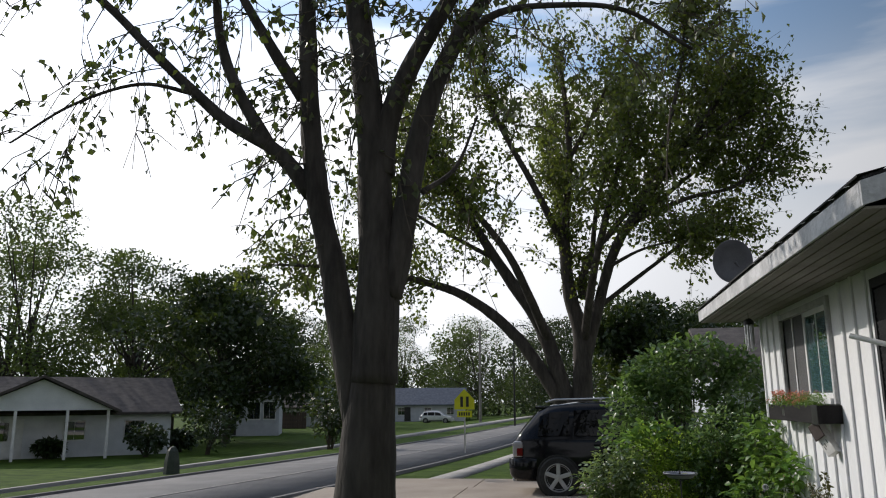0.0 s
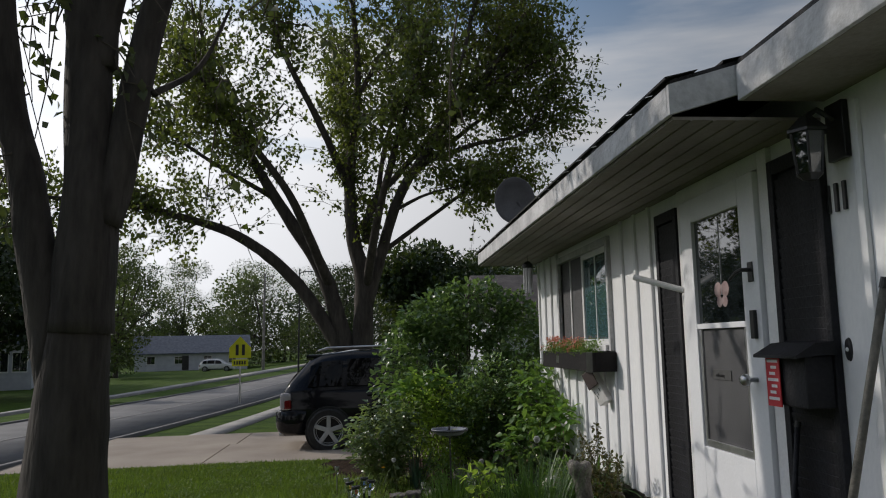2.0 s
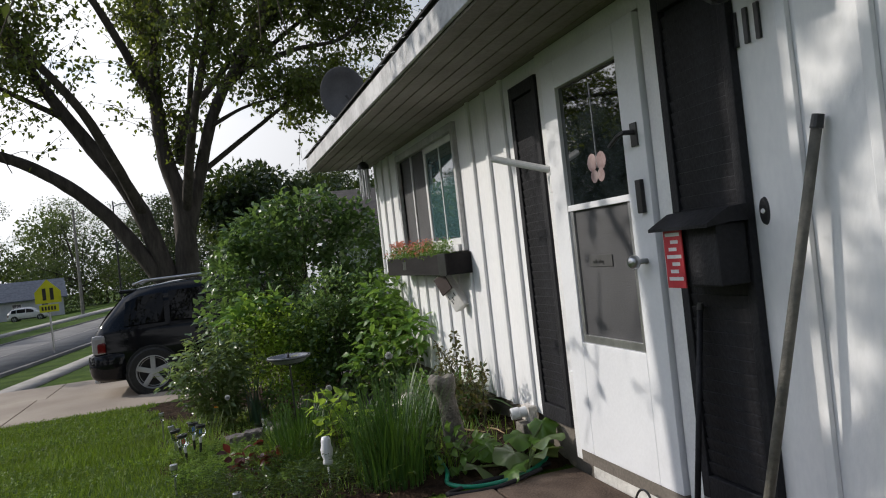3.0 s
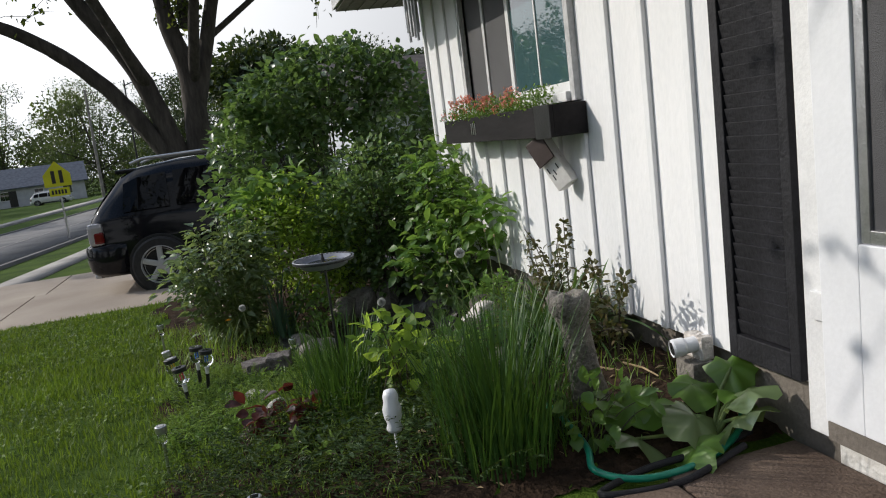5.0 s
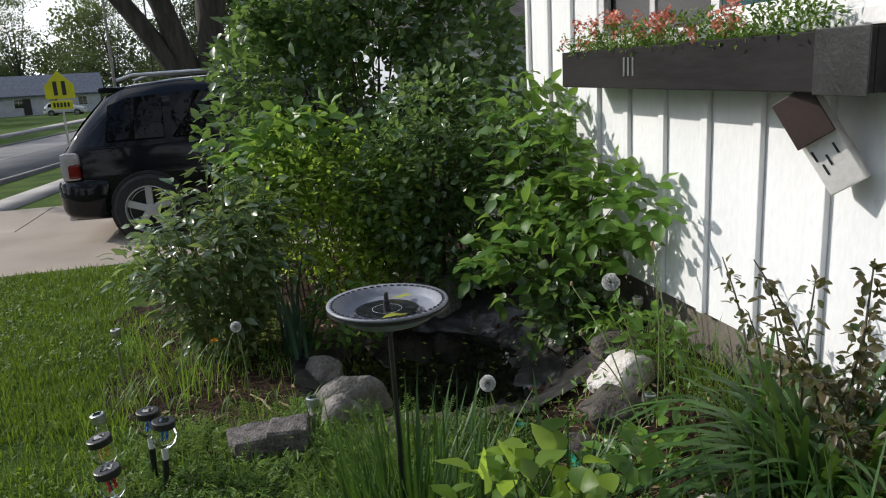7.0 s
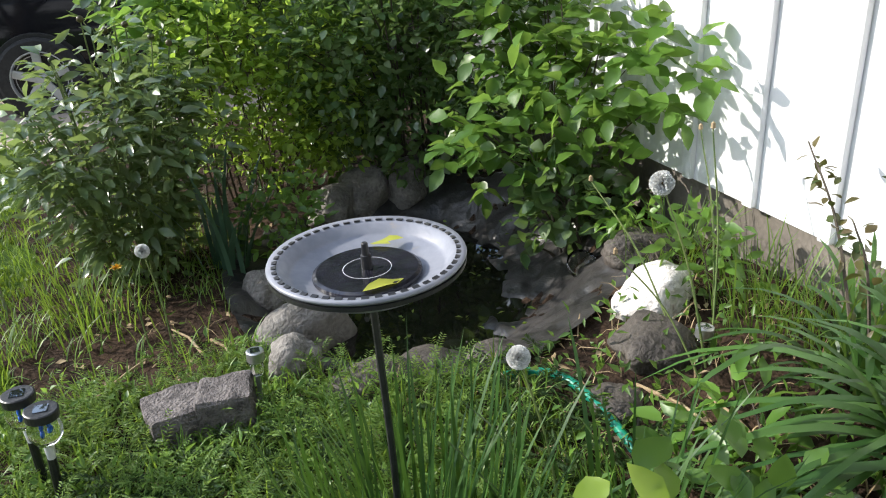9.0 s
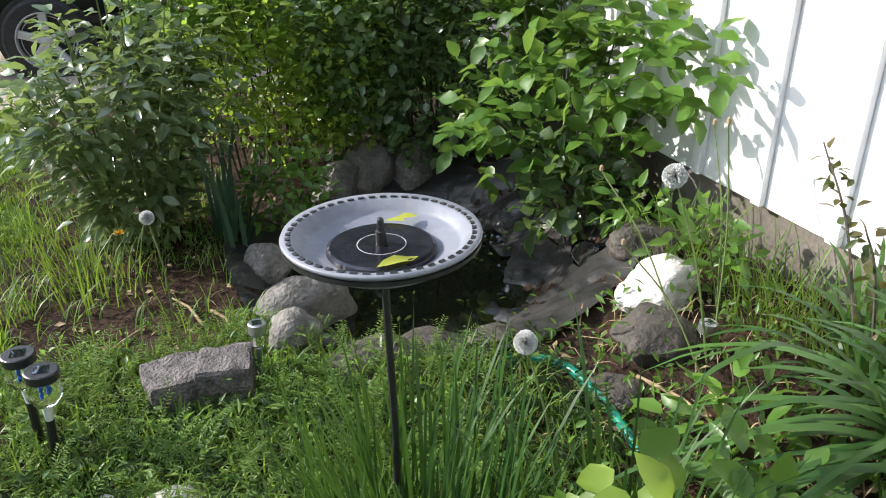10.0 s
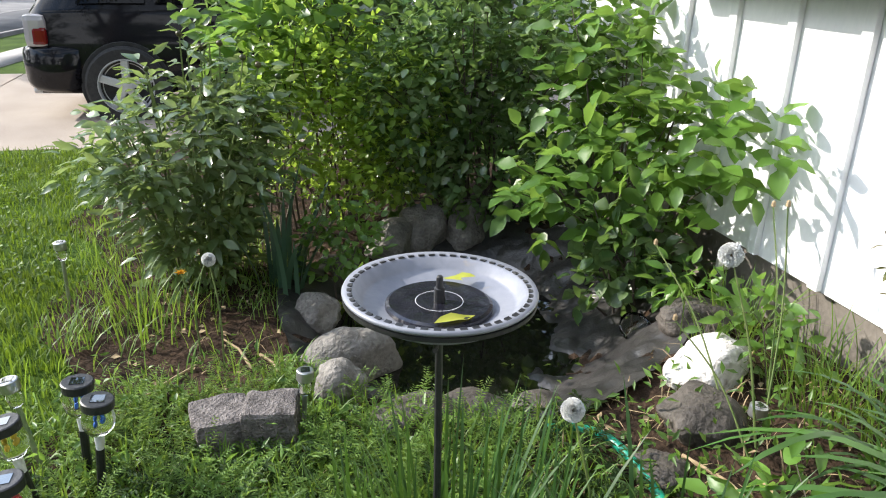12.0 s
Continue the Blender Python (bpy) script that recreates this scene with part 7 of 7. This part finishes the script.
# clover in the mown lawn
n = 9000
x, y = rng.uniform(-4.2, -1.9, n), rng.uniform(0.6, 6.6, n)
ok = lawn(x, y) & (np.sin(x * 3.1 + 1.3 * np.sin(y * 2.3)) + np.sin(y * 4.1 + x) > -0.3)
at = np.stack([x, y, land(x, y) + rng.uniform(0.02, 0.05, n)], 1)[ok]
tagged(link("clover", leaves("clover", at, rng.normal(0, 1, at.shape) * np.array([1, 1, 0.3]), 0.024, 0.02, rng, False, 0.3), LAWN_BLADE), "patches of clover in the mown lawn", "clover", kind="stuff")
# leaf litter
n = 900
x, y = rng.uniform(-2.1, -0.05, n), rng.uniform(0.4, 4.2, n)
ok = (pond_q(x, y) > 1.0) & ~lawn(x, y)
at = np.stack([x, y, land(x, y) + 0.016], 1)[ok]
tagged(link("leaf_litter", leaves("leaf_litter", at, rng.normal(0, 1, at.shape) * np.array([1, 1, 0.15]), 0.035, 0.016, rng), DRY), "dry brown leaf litter on the mulch", "leaves", kind="stuff")
n = 70
a, q = rng.uniform(0, 6.28, n), rng.uniform(0.1, 0.75, n)
at = np.stack([POND[0] + POND[2] * q * np.cos(a), POND[1] + POND[3] * q * np.sin(a), np.zeros(n)], 1)
at[:, 2] = np.maximum(-0.172, land(at[:, 0], at[:, 1]) + 0.05)
tagged(link("fallen_leaves", leaves("fallen_leaves", at, rng.normal(0, 1, at.shape) * np.array([1, 1, 0.03]), 0.03, 0.012, rng), LEAF_LIME), "small yellow leaves fallen in the pond", "leaves", kind="stuff")

# small glass bowl under the leaves, and a split branch on the mulch
bowl = thing("glass_bowl", (-0.36, 2.86, land1(-0.36, 2.86)), "small clear glass bowl lying on the liner", "bowl")
part("bowl", lathe([(0.001, 0.035), (0.03, 0.037), (0.055, 0.055), (0.06, 0.075), (0.056, 0.075), (0.05, 0.058), (0.028, 0.042), (0.001, 0.040)], 24, None, Matrix.Rotation(radians(35), 4, "X")), M_CLEAR, bowl, smooth=True)
rng = np.random.default_rng(77)
for k, (x, y) in enumerate(((-0.62, 1.92), (-0.55, 1.8), (-1.7, 3.0), (-1.6, 2.9), (-0.35, 1.0), (-0.2, 0.85), (-1.9, 2.85))):
    tw = thing("fallen_twig", (x, y, land1(x, y) + 0.015), "dry pale twig lying on the mulch", "twig", "twigs on the mulch")
    a = rng.uniform(0, 6.28)
    e = Vector((math.cos(a), math.sin(a), 0.05)) * rng.uniform(0.08, 0.16)
    part("twig", tube([-e, e * 0.1 + Vector((0.01, 0.01, 0.005)), e], 0.006, 0.003, 6), DRY, tw)
